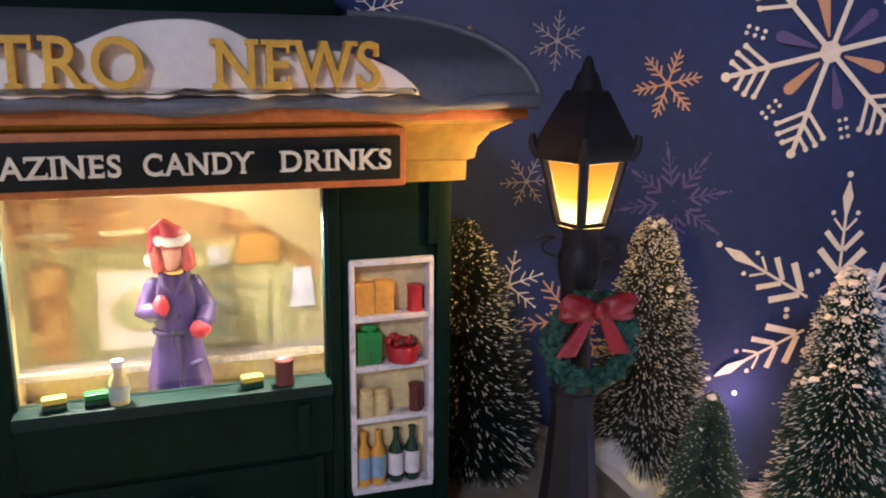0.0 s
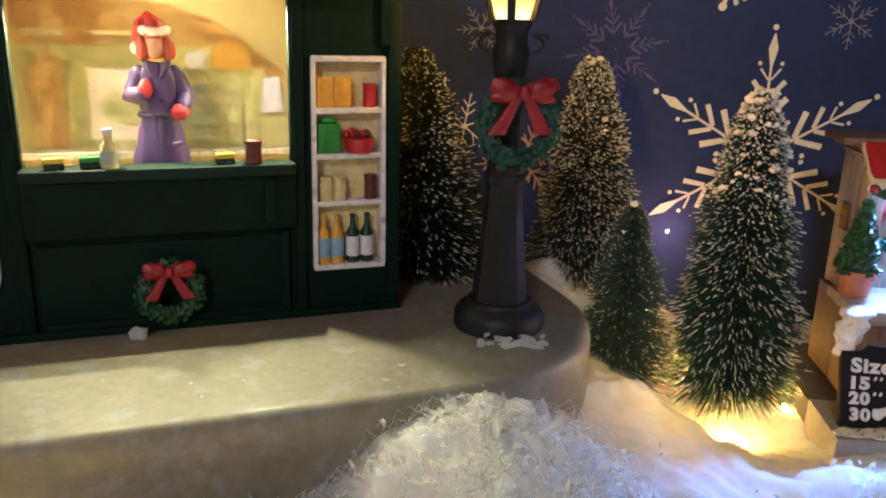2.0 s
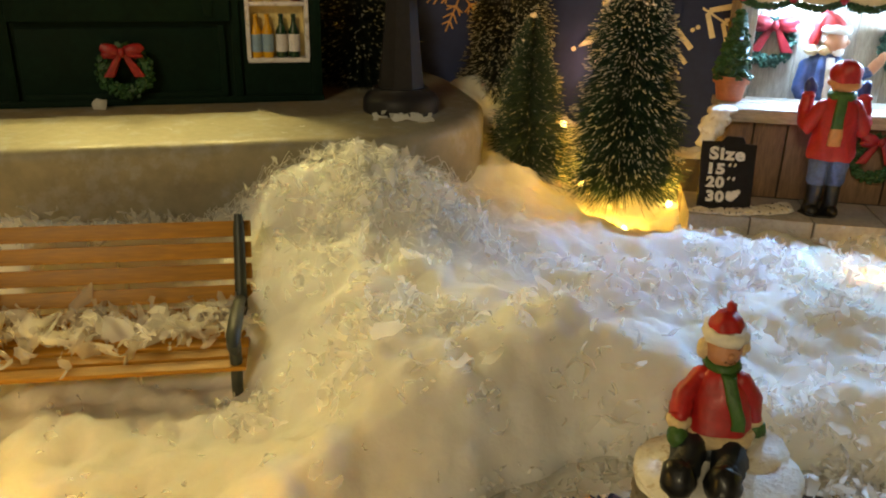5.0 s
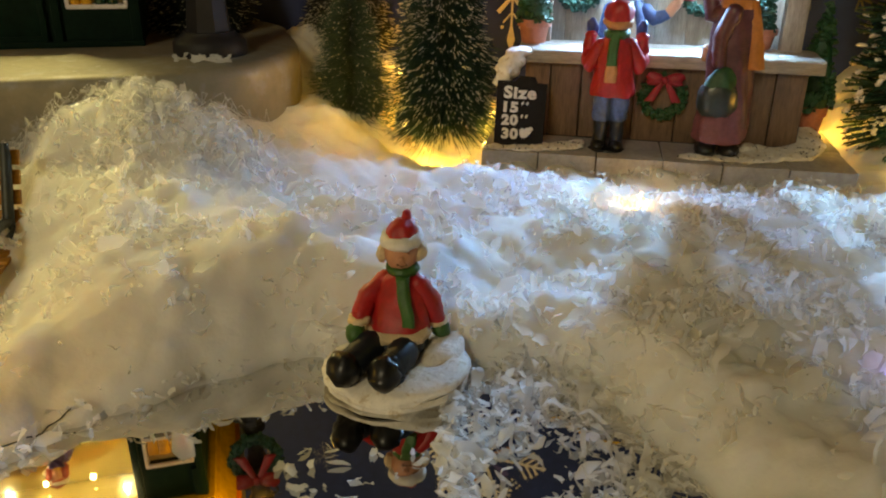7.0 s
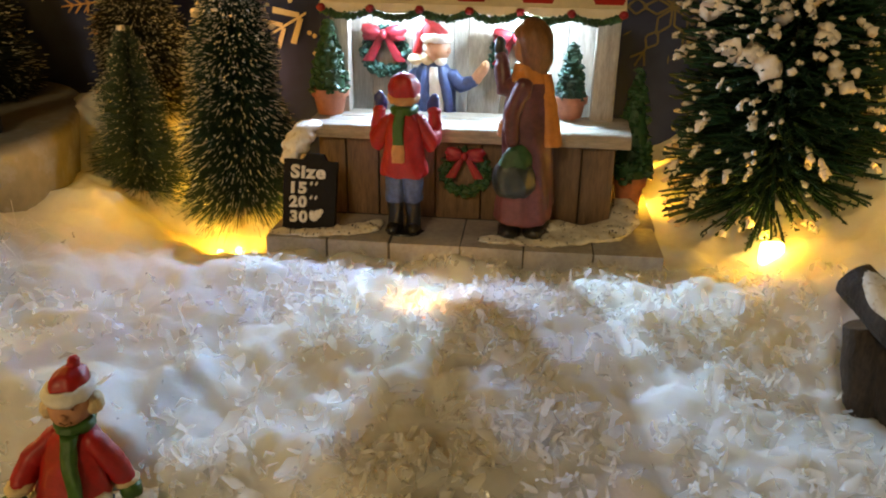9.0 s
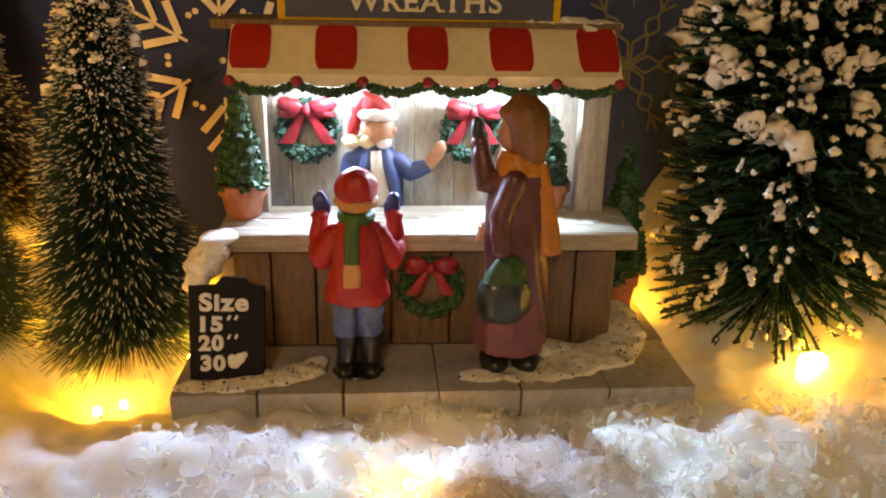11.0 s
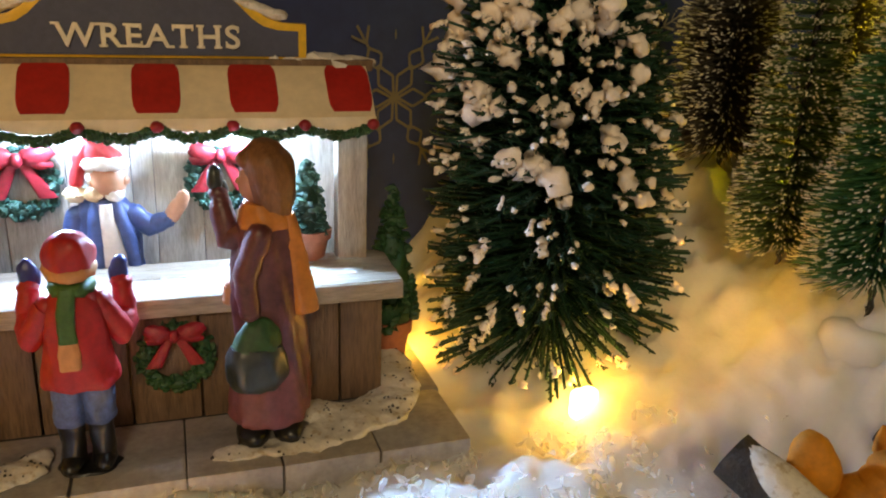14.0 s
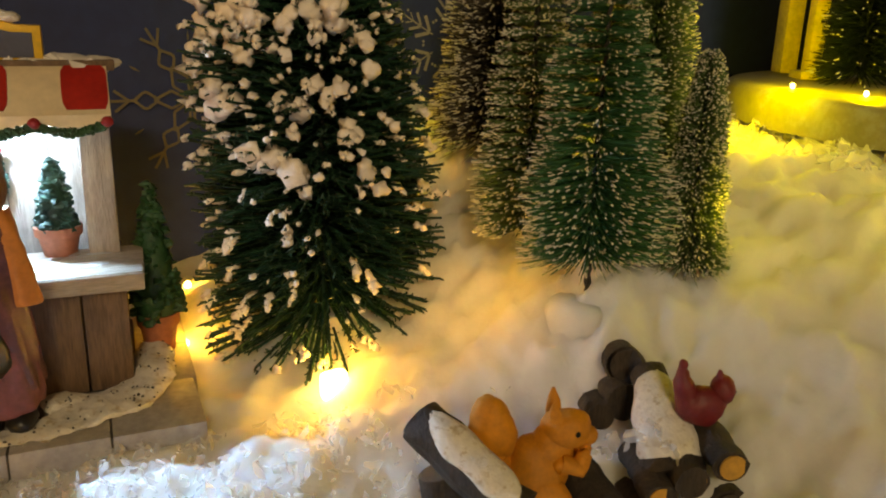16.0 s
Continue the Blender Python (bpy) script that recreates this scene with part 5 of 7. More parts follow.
solo("roof_snow", bm, "snow_smooth", STALL, "thick white snow on the stall roof boards", "snow", kind="stuff")
# awning
AW = [(4.72 - 1.3 * (k / 10) ** 0.9, 7.87 - 1.15 * (k / 10) ** 1.25) for k in range(11)]


def awning_sheet(x0, x1, up, n=8, soft=False):
    bm = bmesh.new()
    rows = []
    for q, (y, z) in enumerate(AW):
        if soft and q in (0, 10):
            continue
        w = (0.02 if q in (2, 8) else 0.09 if q in (1, 9) else 0.0) if soft else 0.0
        rows.append([bm.verts.new((x0 + w + (x1 - x0 - 2 * w) * k / n, y - up * 0.7, z + up * 0.7)) for k in range(n + 1)])
    low = [[bm.verts.new((v.co.x, v.co.y + 0.14, v.co.z - 0.10)) for v in r] for r in rows]
    m = len(rows)
    for i in range(m - 1):
        for k in range(n):
            bm.faces.new((rows[i][k], rows[i][k + 1], rows[i + 1][k + 1], rows[i + 1][k]))
            bm.faces.new((low[i][k + 1], low[i][k], low[i + 1][k], low[i + 1][k + 1]))
        for k in (0, n):
            bm.faces.new((rows[i][k], low[i][k], low[i + 1][k], rows[i + 1][k]))
    for i in (0, m - 1):
        for k in range(n):
            bm.faces.new((rows[i][k], rows[i][k + 1], low[i][k + 1], low[i][k]))
    bmesh.ops.recalc_face_normals(bm, faces=bm.faces)
    return bm


awn = part("awning", awning_sheet(1.15, 10.80, 0.0, 40), "awning_cream", stall, "cream awning with painted red stripes")
for x0, x1 in ((1.17, 2.14), (3.22, 4.24), (5.48, 6.48), (7.53, 8.60), (9.75, 10.78)):
    part("red_stripe", awning_sheet(x0, x1, 0.03, 6, True), "awning_red", awn, "red painted stripe")
knots = np.linspace(1.22, 10.70, 7)
bm = bmesh.new()
N = 84
row_t = [bm.verts.new((1.15 + 9.65 * k / N, 3.40, 6.76)) for k in range(N + 1)]
row_b = [bm.verts.new((1.15 + 9.65 * k / N, 3.36, 6.62 - 0.16 * abs(math.sin(math.pi * (1.15 + 9.65 * k / N - 1.22) / 1.58)))) for k in range(N + 1)]
back = [[bm.verts.new((v.co.x, v.co.y + 0.12, v.co.z)) for v in r] for r in (row_t, row_b)]
for k in range(N):
    bm.faces.new((row_t[k], row_t[k + 1], row_b[k + 1], row_b[k]))
    bm.faces.new((back[0][k + 1], back[0][k], back[1][k], back[1][k + 1]))
    bm.faces.new((row_b[k], row_b[k + 1], back[1][k + 1], back[1][k]))
part("valance", bm, "awning_cream", awn)
bm = bmesh.new()
tube(bm, [(x, 3.36, 6.54 - 0.20 * abs(math.sin(math.pi * (x - 1.22) / 1.58))) for x in np.linspace(1.2, 10.72, 120)], 0.085, 7)
for k in range(900):
    x = random.uniform(1.2, 10.72)
    z = 6.54 - 0.20 * abs(math.sin(math.pi * (x - 1.22) / 1.58))
    clump(bm, (x, 3.36 + random.uniform(-0.08, 0.05), z + random.uniform(-0.09, 0.09)), random.uniform(0.04, 0.075), 0, 0.5)
part("garland", bm, "leaf", stall, "scalloped green garland")
for x in knots:
    part("berry", ball(bmesh.new(), (x, 3.30, 6.60), (0.15, 0.13, 0.13), 0, 10, 0.2), "bow_red", stall)
# sign with raised letters
half = [(3.58, 8.0 - SZ), (3.58, 8.95 - SZ), (3.05, 8.97 - SZ), (2.72, 9.05 - SZ), (2.45, 9.22 - SZ), (2.2, 9.46 - SZ), (1.9, 9.72 - SZ), (1.5, 9.92 - SZ), (1.0, 10.02 - SZ), (0.0, 10.06 - SZ)]
cx = 5.83
outer = [(cx + x, z) for x, z in half] + [(cx - x, z) for x, z in half[::-1][1:]]
inner = [(cx + (x * 0.945 if i else x - 0.2), (z + 0.2 if i < 1 else z - 0.17)) for i, (x, z) in enumerate(half)]
inner = [(cx + 3.38, 8.2 - SZ), (cx + 3.38, 8.78 - SZ)] + [(cx + x * 0.95, z - 0.17) for x, z in half[2:]]
inner = inner + [(2 * cx - x, z) for x, z in inner[::-1][1:]]
board = part("sign_border", prism(bmesh.new(), outer, 4.72, 5.15, bevel=0.05), "gold_letter", stall, "gold bordered sign board")
part("sign_field", prism(bmesh.new(), inner, 4.68, 4.75), "navy", board, "slate blue sign field", smooth=False)
lettering("WREATHS", 0.72, 0.10, board, "cream_letter", place(3.92, 4.66, 8.38 - SZ), "cream raised word", 0.0, 3.95, slabs=True)
for x0, x1, z, y in ((2.3, 3.7, 8.98, 4.9), (7.6, 8.9, 9.18, 4.9)):
    bm = melt([(x0 + (x1 - x0) * k / 8, y, z - SZ + (0.45 * k / 8 if x0 < 5 else 0.45 * (1 - k / 8) - 0.1), 0.26, 0.27, 0.11 + 0.05 * math.sin(3 * k)) for k in range(9)])
    part("snow_patch", bm, "snow_paint", stall, "snow lying on the sign")
bm = melt([(9.55 + 0.12 * k, 5.1 + 0.12 * math.sin(2 * k), 8.05 - SZ, 0.3, 0.4, 0.15 + 0.04 * math.sin(1.7 * k)) for k in range(12)])
part("snow_patch", bm, "snow_paint", stall, "snow lying on the roof end")


def snow_lump(name, blobs, mat, m, label, specks=0):
    t = thing(name, m, label, "snow")
    flat = 0.6 if name == "snow_drift" else 1.0
    bm = melt([(*b[:5], b[5] * flat) for b in blobs], 0.10)
    for v in bm.verts:
        v.co += v.normal * (0.045 * noise.noise(v.co * 4.0) + 0.02 * noise.noise(v.co * 9.0))
        v.co.x += 0.10 * noise.noise(v.co * 3.0 + Vector((3, 1, 7)))
        v.co.y += 0.10 * noise.noise(v.co * 3.0 + Vector((8, 5, 2)))
    bm.normal_update()
    tops = [f.calc_center_median() for f in bm.faces if f.normal.z > 0.25]
    part("snow_crust", bm, mat, t)
    if specks:
        dark = bmesh.new()
        for c in random.sample(tops, min(specks, len(tops))):
            clump(dark, c + Vector((0, 0, 0.004)), random.uniform(0.018, 0.042), 0, 0.4)
        part("dark_specks", dark, "mortar", t, "small dark specks of dirt")["kind"] = "stuff"
    return t


snow_lump("snow_drift", [(7.1, 0.7, 0.02, 0.6, 0.32, 0.10), (7.6, 0.75, 0.02, 0.75, 0.35, 0.12), (8.4, 0.62, 0.02, 0.8, 0.42, 0.13), (9.2, 0.95, 0.05, 0.8, 0.6, 0.16), (9.9, 1.4, 0.1, 0.8, 0.75, 0.2), (10.6, 1.7, 0.1, 0.75, 0.85, 0.22), (11.1, 2.3, 0.15, 0.6, 0.9, 0.25), (11.3, 3.1, 0.2, 0.55, 0.9, 0.35), (11.35, 4.0, 0.2, 0.5, 0.8, 0.4), (9.2, 1.9, 0.12, 0.6, 0.5, 0.24)],
          "snow_paint", STALL, "cream snow drift with dark specks on the stall platform", 90)
snow_lump("snow_drift", [(0.6, 0.35, 0.02, 0.7, 0.3, 0.1), (1.4, 0.4, 0.02, 0.7, 0.35, 0.1), (2.2, 0.7, 0.05, 0.7, 0.45, 0.15), (2.9, 1.0, 0.06, 0.6, 0.45, 0.2), (3.2, 1.4, 0.05, 0.35, 0.4, 0.16)],
          "snow_paint", STALL, "cream snow drift with dark specks at the chalkboard foot", 46)
snow_lump("snow_drip", [(0.95, 2.3, 3.2 - SZ, 0.55, 0.45, 0.16), (0.75, 2.0, 2.9 - SZ, 0.5, 0.28, 0.3), (0.62, 1.8, 2.62 - SZ, 0.42, 0.25, 0.32), (0.45, 1.65, 2.35 - SZ, 0.32, 0.2, 0.25), (0.3, 1.6, 2.2 - SZ, 0.2, 0.16, 0.16)],
          "snow_paint", STALL, "white snow dripping off the counter corner")
bm = bmesh.new()
for _ in range(34):
    clump(bm, (random.uniform(1.6, 10.4), random.uniform(2.6, 4.4), 3.14 - 0.0), (random.uniform(0.06, 0.35), random.uniform(0.05, 0.2), 0.03), 0, 0.5)
solo("snow_scrap", bm, "flake", STALL, "scraps of plastic snow on the stall counter", "snow scrap", kind="stuff")
# chalkboard
cb = thing("chalkboard", s_at(1.18, 0.72, 0.2, -1, -17) @ Matrix.Scale(1.03, 4), "small black chalkboard with white sizes leaning on the stall", "chalkboard")
o = [(-0.83, 0), (0.83, 0), (0.84, 2.12), (0.5, 2.14), (0.4, 2.34), (-0.1, 2.36), (-0.25, 2.18), (-0.86, 2.16)]
part("board", prism(bmesh.new(), o, 0.0, 0.22, bevel=0.03), "chalk", cb)
for word, x, z, s, w in (("Size", -0.60, 1.60, 0.54, 1.10), ("15", -0.58, 1.13, 0.46, 0.50), ("20", -0.62, 0.70, 0.46, 0.56), ("30", -0.58, 0.24, 0.46, 0.56)):
    lettering(word, s, 0.05, cb, "chalk_text", place(x, -0.02, z), "white painted word", 0.012, w)
for z in (1.38, 0.95):
    for x in (0.04, 0.2):
        part("inch_mark", tube(bmesh.new(), [(x, -0.04, z), (x + 0.05, -0.04, z + 0.1)], 0.035, 6), "chalk_text", cb)
bm = bmesh.new()
for x, z, r in ((0.18, 0.42, 0.16), (0.30, 0.50, 0.13), (0.12, 0.50, 0.1), (0.40, 0.58, 0.08)):
    ball(bm, (x, -0.03, z), (r, 0.04, r), 0, 10)
part("snow_spot", bm, "chalk_text", cb, "white blot over the last mark")

wreath("wreath", s_at(6.03, 2.36, 1.86), 0.66, "green wreath with a red bow on the stall front", "wreaths with red bows", "leaf", thick=0.26, bow_scale=1.0)
wreath("wreath", s_at(2.80, 5.86, 5.08), 0.68, "blue-green wreath with a red bow inside the stall", "wreaths with red bows", "leaf_blue", thick=0.28, bow_scale=1.2)
wreath("wreath", s_at(7.35, 5.86, 5.08), 0.66, "blue-green wreath with a red bow inside the stall", "wreaths with red bows", "leaf_blue", thick=0.28, bow_scale=1.2)
topiary(s_at(1.30, 3.75, 3.32), 2.2, 0.62, 0.60, 0.85, "small potted topiary cone on the stall counter", "potted topiaries", "leaf")
topiary(s_at(9.32, 4.35, 3.32), 1.75, 0.46, 0.55, 0.75, "small potted topiary cone on the stall counter", "potted topiaries", "leaf_blue")
topiary(s_at(11.55, 4.6, 0.25), 3.7, 0.72, 0.55, 1.1, "tall potted topiary cone beside the stall", "potted topiaries", "leaf")
for bx in (7.85, 3.5):
    bulb_at = s_at(bx, 4.95, 6.5)
    solo("stall_bulb", ball(bmesh.new(), (0, 0, 0.18), (0.15, 0.15, 0.15)), "led_cool", bulb_at, "small cool white bulb under the awning", "bulb", "stall bulbs")
    lamp("stall_light_glow", "POINT", tuple(bulb_at.translation / CM), STALL_WATTS * (0.62 if bx > 5 else 0.38), COOL, 0.12)
    # spot added at the bulb to brighten the snow before the stall
    beam = lamp("stall_light_beam", "SPOT", tuple(bulb_at.translation / CM), STALL_BEAM * (0.70 if bx > 5 else 0.58), (0.29, 0.56, 1.0) if bx > 5 else (0.30, 0.50, 1.0), 0.12)
    beam.matrix_world = look(bulb_at.translation, s_at(bx, -12.0, -1.2).translation)

# ---- trees ----
T = bristle_tree
T(1.25, 23.6, 2.9, 7.5, 2.45, "bristle_dark", "dark bottle-brush tree with pale frosted tips behind the kiosk", 11, 15000, 0.017, 0.16, 0.030, lean=(0, -3), belly=0.62, sag=0.1, tip_len=0.12)
T(7.0, 25.0, 2.5, 7.7, 2.05, "bristle_olive", "olive bottle-brush tree dusted with frost", 13, 16000, 0.018, 0.30, 0.030, sag=0.22, belly=0.58, top_snow=14, tip_len=0.10, snowy=0.8)
T(7.85, 21.3, -0.35, 6.3, 1.95, "bristle_soft", "small thin green bottle-brush tree", 14, 7000, 0.014, 0.16, 0.022, sag=0.10, belly=0.72, top_snow=5, stem=0.35, tip_len=0.10)
T(11.5, 21.3, 0.1, 9.4, 2.35, "bristle_blue", "dark green bottle-brush tree with white frosted needles and snowy top", 15, 21000, 0.015, 0.15, 0.024, sag=0.34, belly=0.62, top_snow=90, tip_len=0.12, snowy=2.2)
T(34.15, 12.8, 2.9, 9.6, 2.05, "bristle_lime", "slim green bottle-brush tree with pale tips on a white foot", 16, 6500, 0.019, 0.48, 0.034, belly=0.78, stem=0.95, disc=0.6, droop=0.02, tiers=24, tip_len=0.12)
T(34.2, 15.6, 3.7, 8.9, 1.55, "bristle_moss", "slim olive bottle-brush tree with pale tips", 17, 7000, 0.020, 0.55, 0.036, belly=0.7, tiers=26, droop=0.02, tip_len=0.12, stem=0.15)
T(35.8, 19.8, 5.3, 8.5, 2.0, "bristle_brown", "grey-brown bottle-brush tree dusted with frost", 18, 9000, 0.022, 0.40, 0.045, belly=0.6)
T(36.5, 11.8, 3.25, 5.6, 0.98, "bristle_moss", "small dark olive bottle-brush tree dusted with frost", 19, 9000, 0.017, 0.40, 0.030, belly=0.55, tip_len=0.10)
T(38.4, 15.6, 4.6, 9.5, 1.5, "bristle_moss", "tall olive bottle-brush tree in yellow light", 20, 9000, 0.020, 0.42, 0.036, belly=0.6, tip_len=0.10)
T(41.5, 20.5, 5.6, 8.5, 1.8, "bristle_brown", "grey-brown bottle-brush tree dusted with frost", 21, 7000, 0.026, 0.4, 0.045, belly=0.6)


def big_tree(x, y, z, height, radius, seed):
    """The large tree: thick needle twigs in tiers, each with small needles, and heavy clumps of snow on one side."""
    rng = np.random.default_rng(seed)
    t = thing("snowy_fir_tree", place(x, y, z), "large dark green bristle fir with heavy snow clumps", "tree")
    part("trunk", tube(bmesh.new(), [(0, 0, h) for h in np.linspace(-0.9, height, 12)], [0.16] * 11 + [0.05], 8), "wire", t)
    n = 3000
    u = rng.uniform(0, 1, n) ** 1.15
    az = rng.uniform(0, 2 * math.pi, n)
    h = 0.5 + u * (height - 0.5)
    reach = radius * ((1 - u) ** 0.50 * 0.95 + 0.05) * rng.uniform(0.74, 1.04, n) * (1 - 0.22 * (1 - u) ** 14)
    reach *= 1 + 0.37 * np.clip(np.cos(az - radians(160)), 0, 1) * smooth(0.18, 0.62, u)
    tilt = 0.12 - 0.66 * (1 - u) ** 9 + rng.normal(0, 0.15, n)
    d = np.stack([np.cos(az) * np.cos(tilt), np.sin(az) * np.cos(tilt), np.sin(tilt)], 1)
    s = np.stack([0.05 * np.cos(az), 0.05 * np.sin(az), h], 1)
    e = s + d * reach[:, None]
    v1, f1 = spikes(s, e, 0.044, rng, 1.0)
    m = 24
    q = rng.uniform(0.30, 1.0, (n, m))
    base = s[:, None, :] + (e - s)[:, None, :] * q[:, :, None]
    nd = d[:, None, :] * 0.8 + rng.normal(0, 0.55, (n, m, 3))
    nd /= np.linalg.norm(nd, axis=2)[:, :, None]
    tip = base + nd * rng.uniform(0.07, 0.17, (n, m))[:, :, None]
    v2, f2 = spikes(base.reshape(-1, 3), tip.reshape(-1, 3), 0.034, rng, 0.6)
    part("crown", quick_mesh("crown", np.concatenate([v1, v2]), np.concatenate([f1, f2 + len(v1)]), "fir"), None, t)
    # snow: drops on the twig tips, larger clumps towards the top and the kiosk's side
    side = np.cos(az - radians(212))
    chance = 0.13 + 0.10 * np.clip(side, 0, 1) + 0.12 * np.clip(u - 0.25, 0, 1) + 0.50 * np.clip(side, 0, 1) * np.clip(u - 0.32, 0, 1) * 2
    hit = rng.uniform(0, 1, n) < chance
    random.seed(seed)
    drops, heaps = bmesh.new(), bmesh.new()

    def crumb(bm, c, along, length, r, rough):
        """An uneven snow lump drawn out along its twig."""
        q = along.to_track_quat("Z", "Y").to_matrix()
        o = Vector([random.uniform(-9, 9) for _ in range(3)])
        verts, faces = ICO[2]
        vs = []
        for v in verts:
            p = v * (1 + rough * noise.noise(v * 1.8 + o) + 0.6 * rough * noise.noise(v * 3.9 + o))
            wide = r * (1.0 + 0.35 * p.z)
            vs.append(bm.verts.new(c + q @ Vector((p.x * wide, p.y * wide, p.z * length))))
        for f in faces:
            bm.faces.new([vs[i] for i in f])

    for p, dd, uu, sd in zip(e[hit], d[hit], u[hit], side[hit]):
        p, dd = Vector(p), Vector(dd)
        heavy = uu > 0.36 and sd > 0.1 and random.random() < (0.20 if uu < 0.5 else 0.30)
        if heavy:
            r = random.uniform(0.16, 0.40)
            for k in range(random.choice((1, 2, 3))):
                off = Vector([random.uniform(-0.9, 0.9) * r for _ in range(3)])
                crumb(heaps, p - dd * r * 0.5 + off, (dd + Vector((0, 0, random.uniform(-0.9, 0.2)))).normalized(), r * random.uniform(0.6, 1.2), r * random.uniform(0.5, 0.95), 0.85)
        elif sd > 0.1 and uu > 0.15 and random.random() < 0.5:
            crumb(drops, p - dd * 0.12, dd, random.uniform(0.12, 0.26), random.uniform(0.05, 0.085), 0.5)
        else:
            r = random.uniform(0.05, 0.125)
            way = (dd + Vector((0, 0, random.uniform(-1.2, 0.0)))).normalized()
            for k in range(random.choice((1, 2, 2, 3, 4))):
                off = Vector([random.uniform(-0.5, 0.5) * r for _ in range(3)])
                crumb(drops, p - way * r * 1.3 * k + off, way, r * random.uniform(0.8, 1.5), r * random.uniform(0.6, 1.1), 0.9)
    part("snow_drop", drops, "frost_pink", t, "small pinkish white snow drops", smooth=2)["kind"] = "stuff"
    part("snow_clump", heaps, "frost_pink", t, "thick pinkish white snow clumps", smooth=2)["kind"] = "stuff"
    return t


M["fir"] = material("fir_needles", (0.013, 0.056, 0.030), 0.45, vary=0.5, grain=2.5, bump=0)
big_tree(29.7, 19.3, 0.1, 12.6, 4.0, 31)

# ---- warm fairy lights in the snow, seen ones and added ones ----
# several are added out of sight to warm the snow and trees
LEDS = [  # x, y, height over the snow, strength, hue (0 amber, 1 yellow; 2 and 3 the same, buried bulbs with fill lamps above)
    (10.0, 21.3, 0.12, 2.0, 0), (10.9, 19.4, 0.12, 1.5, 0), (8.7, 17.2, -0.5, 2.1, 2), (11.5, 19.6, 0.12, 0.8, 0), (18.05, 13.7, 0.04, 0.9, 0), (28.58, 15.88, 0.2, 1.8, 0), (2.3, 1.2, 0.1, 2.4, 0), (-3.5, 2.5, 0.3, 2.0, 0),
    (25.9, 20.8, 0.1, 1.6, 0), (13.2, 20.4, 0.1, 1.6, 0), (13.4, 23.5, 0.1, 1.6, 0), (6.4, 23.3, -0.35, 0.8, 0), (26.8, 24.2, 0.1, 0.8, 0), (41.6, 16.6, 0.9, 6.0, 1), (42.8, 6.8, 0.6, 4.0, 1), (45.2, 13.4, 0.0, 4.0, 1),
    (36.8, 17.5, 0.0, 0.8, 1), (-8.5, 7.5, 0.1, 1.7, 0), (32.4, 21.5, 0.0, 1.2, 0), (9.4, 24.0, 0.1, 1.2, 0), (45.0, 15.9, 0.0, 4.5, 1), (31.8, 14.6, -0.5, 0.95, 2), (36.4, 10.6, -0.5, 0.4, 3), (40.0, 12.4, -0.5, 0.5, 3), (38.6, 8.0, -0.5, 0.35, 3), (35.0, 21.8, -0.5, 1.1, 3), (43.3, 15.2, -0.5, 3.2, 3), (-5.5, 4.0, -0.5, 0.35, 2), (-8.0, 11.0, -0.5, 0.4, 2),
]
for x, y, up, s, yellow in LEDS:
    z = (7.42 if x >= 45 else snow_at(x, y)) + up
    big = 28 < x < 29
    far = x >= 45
    t = thing("fairy_light", place(x, y, z, random.uniform(0, 180)), "small warm white fairy light in the snow, some added unseen", "fairy light", "warm fairy lights")
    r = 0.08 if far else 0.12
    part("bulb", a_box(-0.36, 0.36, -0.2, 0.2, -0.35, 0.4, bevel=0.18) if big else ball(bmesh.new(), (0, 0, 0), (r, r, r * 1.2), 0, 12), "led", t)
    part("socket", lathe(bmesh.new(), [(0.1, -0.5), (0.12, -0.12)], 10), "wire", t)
    # hues 2 and 3: added fill lamp hung 2.8 over a buried bulb
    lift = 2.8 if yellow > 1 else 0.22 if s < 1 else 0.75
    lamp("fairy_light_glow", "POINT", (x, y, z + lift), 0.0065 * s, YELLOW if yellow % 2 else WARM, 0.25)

# a cool blinking bulb and two stray wires in the snow
t = thing("fairy_light", place(22.1, 5.4, snow_at(22.1, 5.4) + 0.03), "small violet fairy light lying in the snow", "fairy light", "cool fairy lights")
part("bulb", ball(bmesh.new(), (0, 0, 0), (0.15, 0.08, 0.07), 0, 12), "led_violet", t)
part("socket", lathe(bmesh.new(), [(0.05, -0.3), (0.06, -0.06)], 8), "wire", t)
lamp("violet_light_glow", "POINT", (22.1, 5.4, snow_at(22.1, 5.4) + 0.3), 0.00025, (0.45, 0.40, 1.0), 0.1)
for x0, y0, x1, y1, bow in ((4.0, 2.2, 4.9, 3.7, 0.08), (7.0, 4.85, 9.4, 4.5, 0.14)):
    pts = []
    for k in range(13):
        q = k / 12
        x, y = x0 + (x1 - x0) * q, y0 + (y1 - y0) * q + bow * math.sin(math.pi * q)
        pts.append((x, y, snow_at(x, y) + 0.06))
    solo("stray_wire", tube(bmesh.new(), pts, 0.018, 5), "wire", place(0, 0, 0), "thin dark wire lying across the white snow", "wire", "stray wires")

t = thing("fairy_light", place(10.87, BOARD_Y - 0.05, 3.45), "small pinkish white fairy light poking through the backdrop", "fairy light", "cool fairy lights")
part("bulb", ball(bmesh.new(), (0, 0, 0), (0.07, 0.07, 0.07), 0, 12), "led_pink", t)
lamp("backdrop_light_glow", "POINT", (10.87, BOARD_Y - 1.2, 3.45), 0.010, (1.0, 0.46, 0.28), 0.1)

# ---- painted figurines, each one plain mesh ----


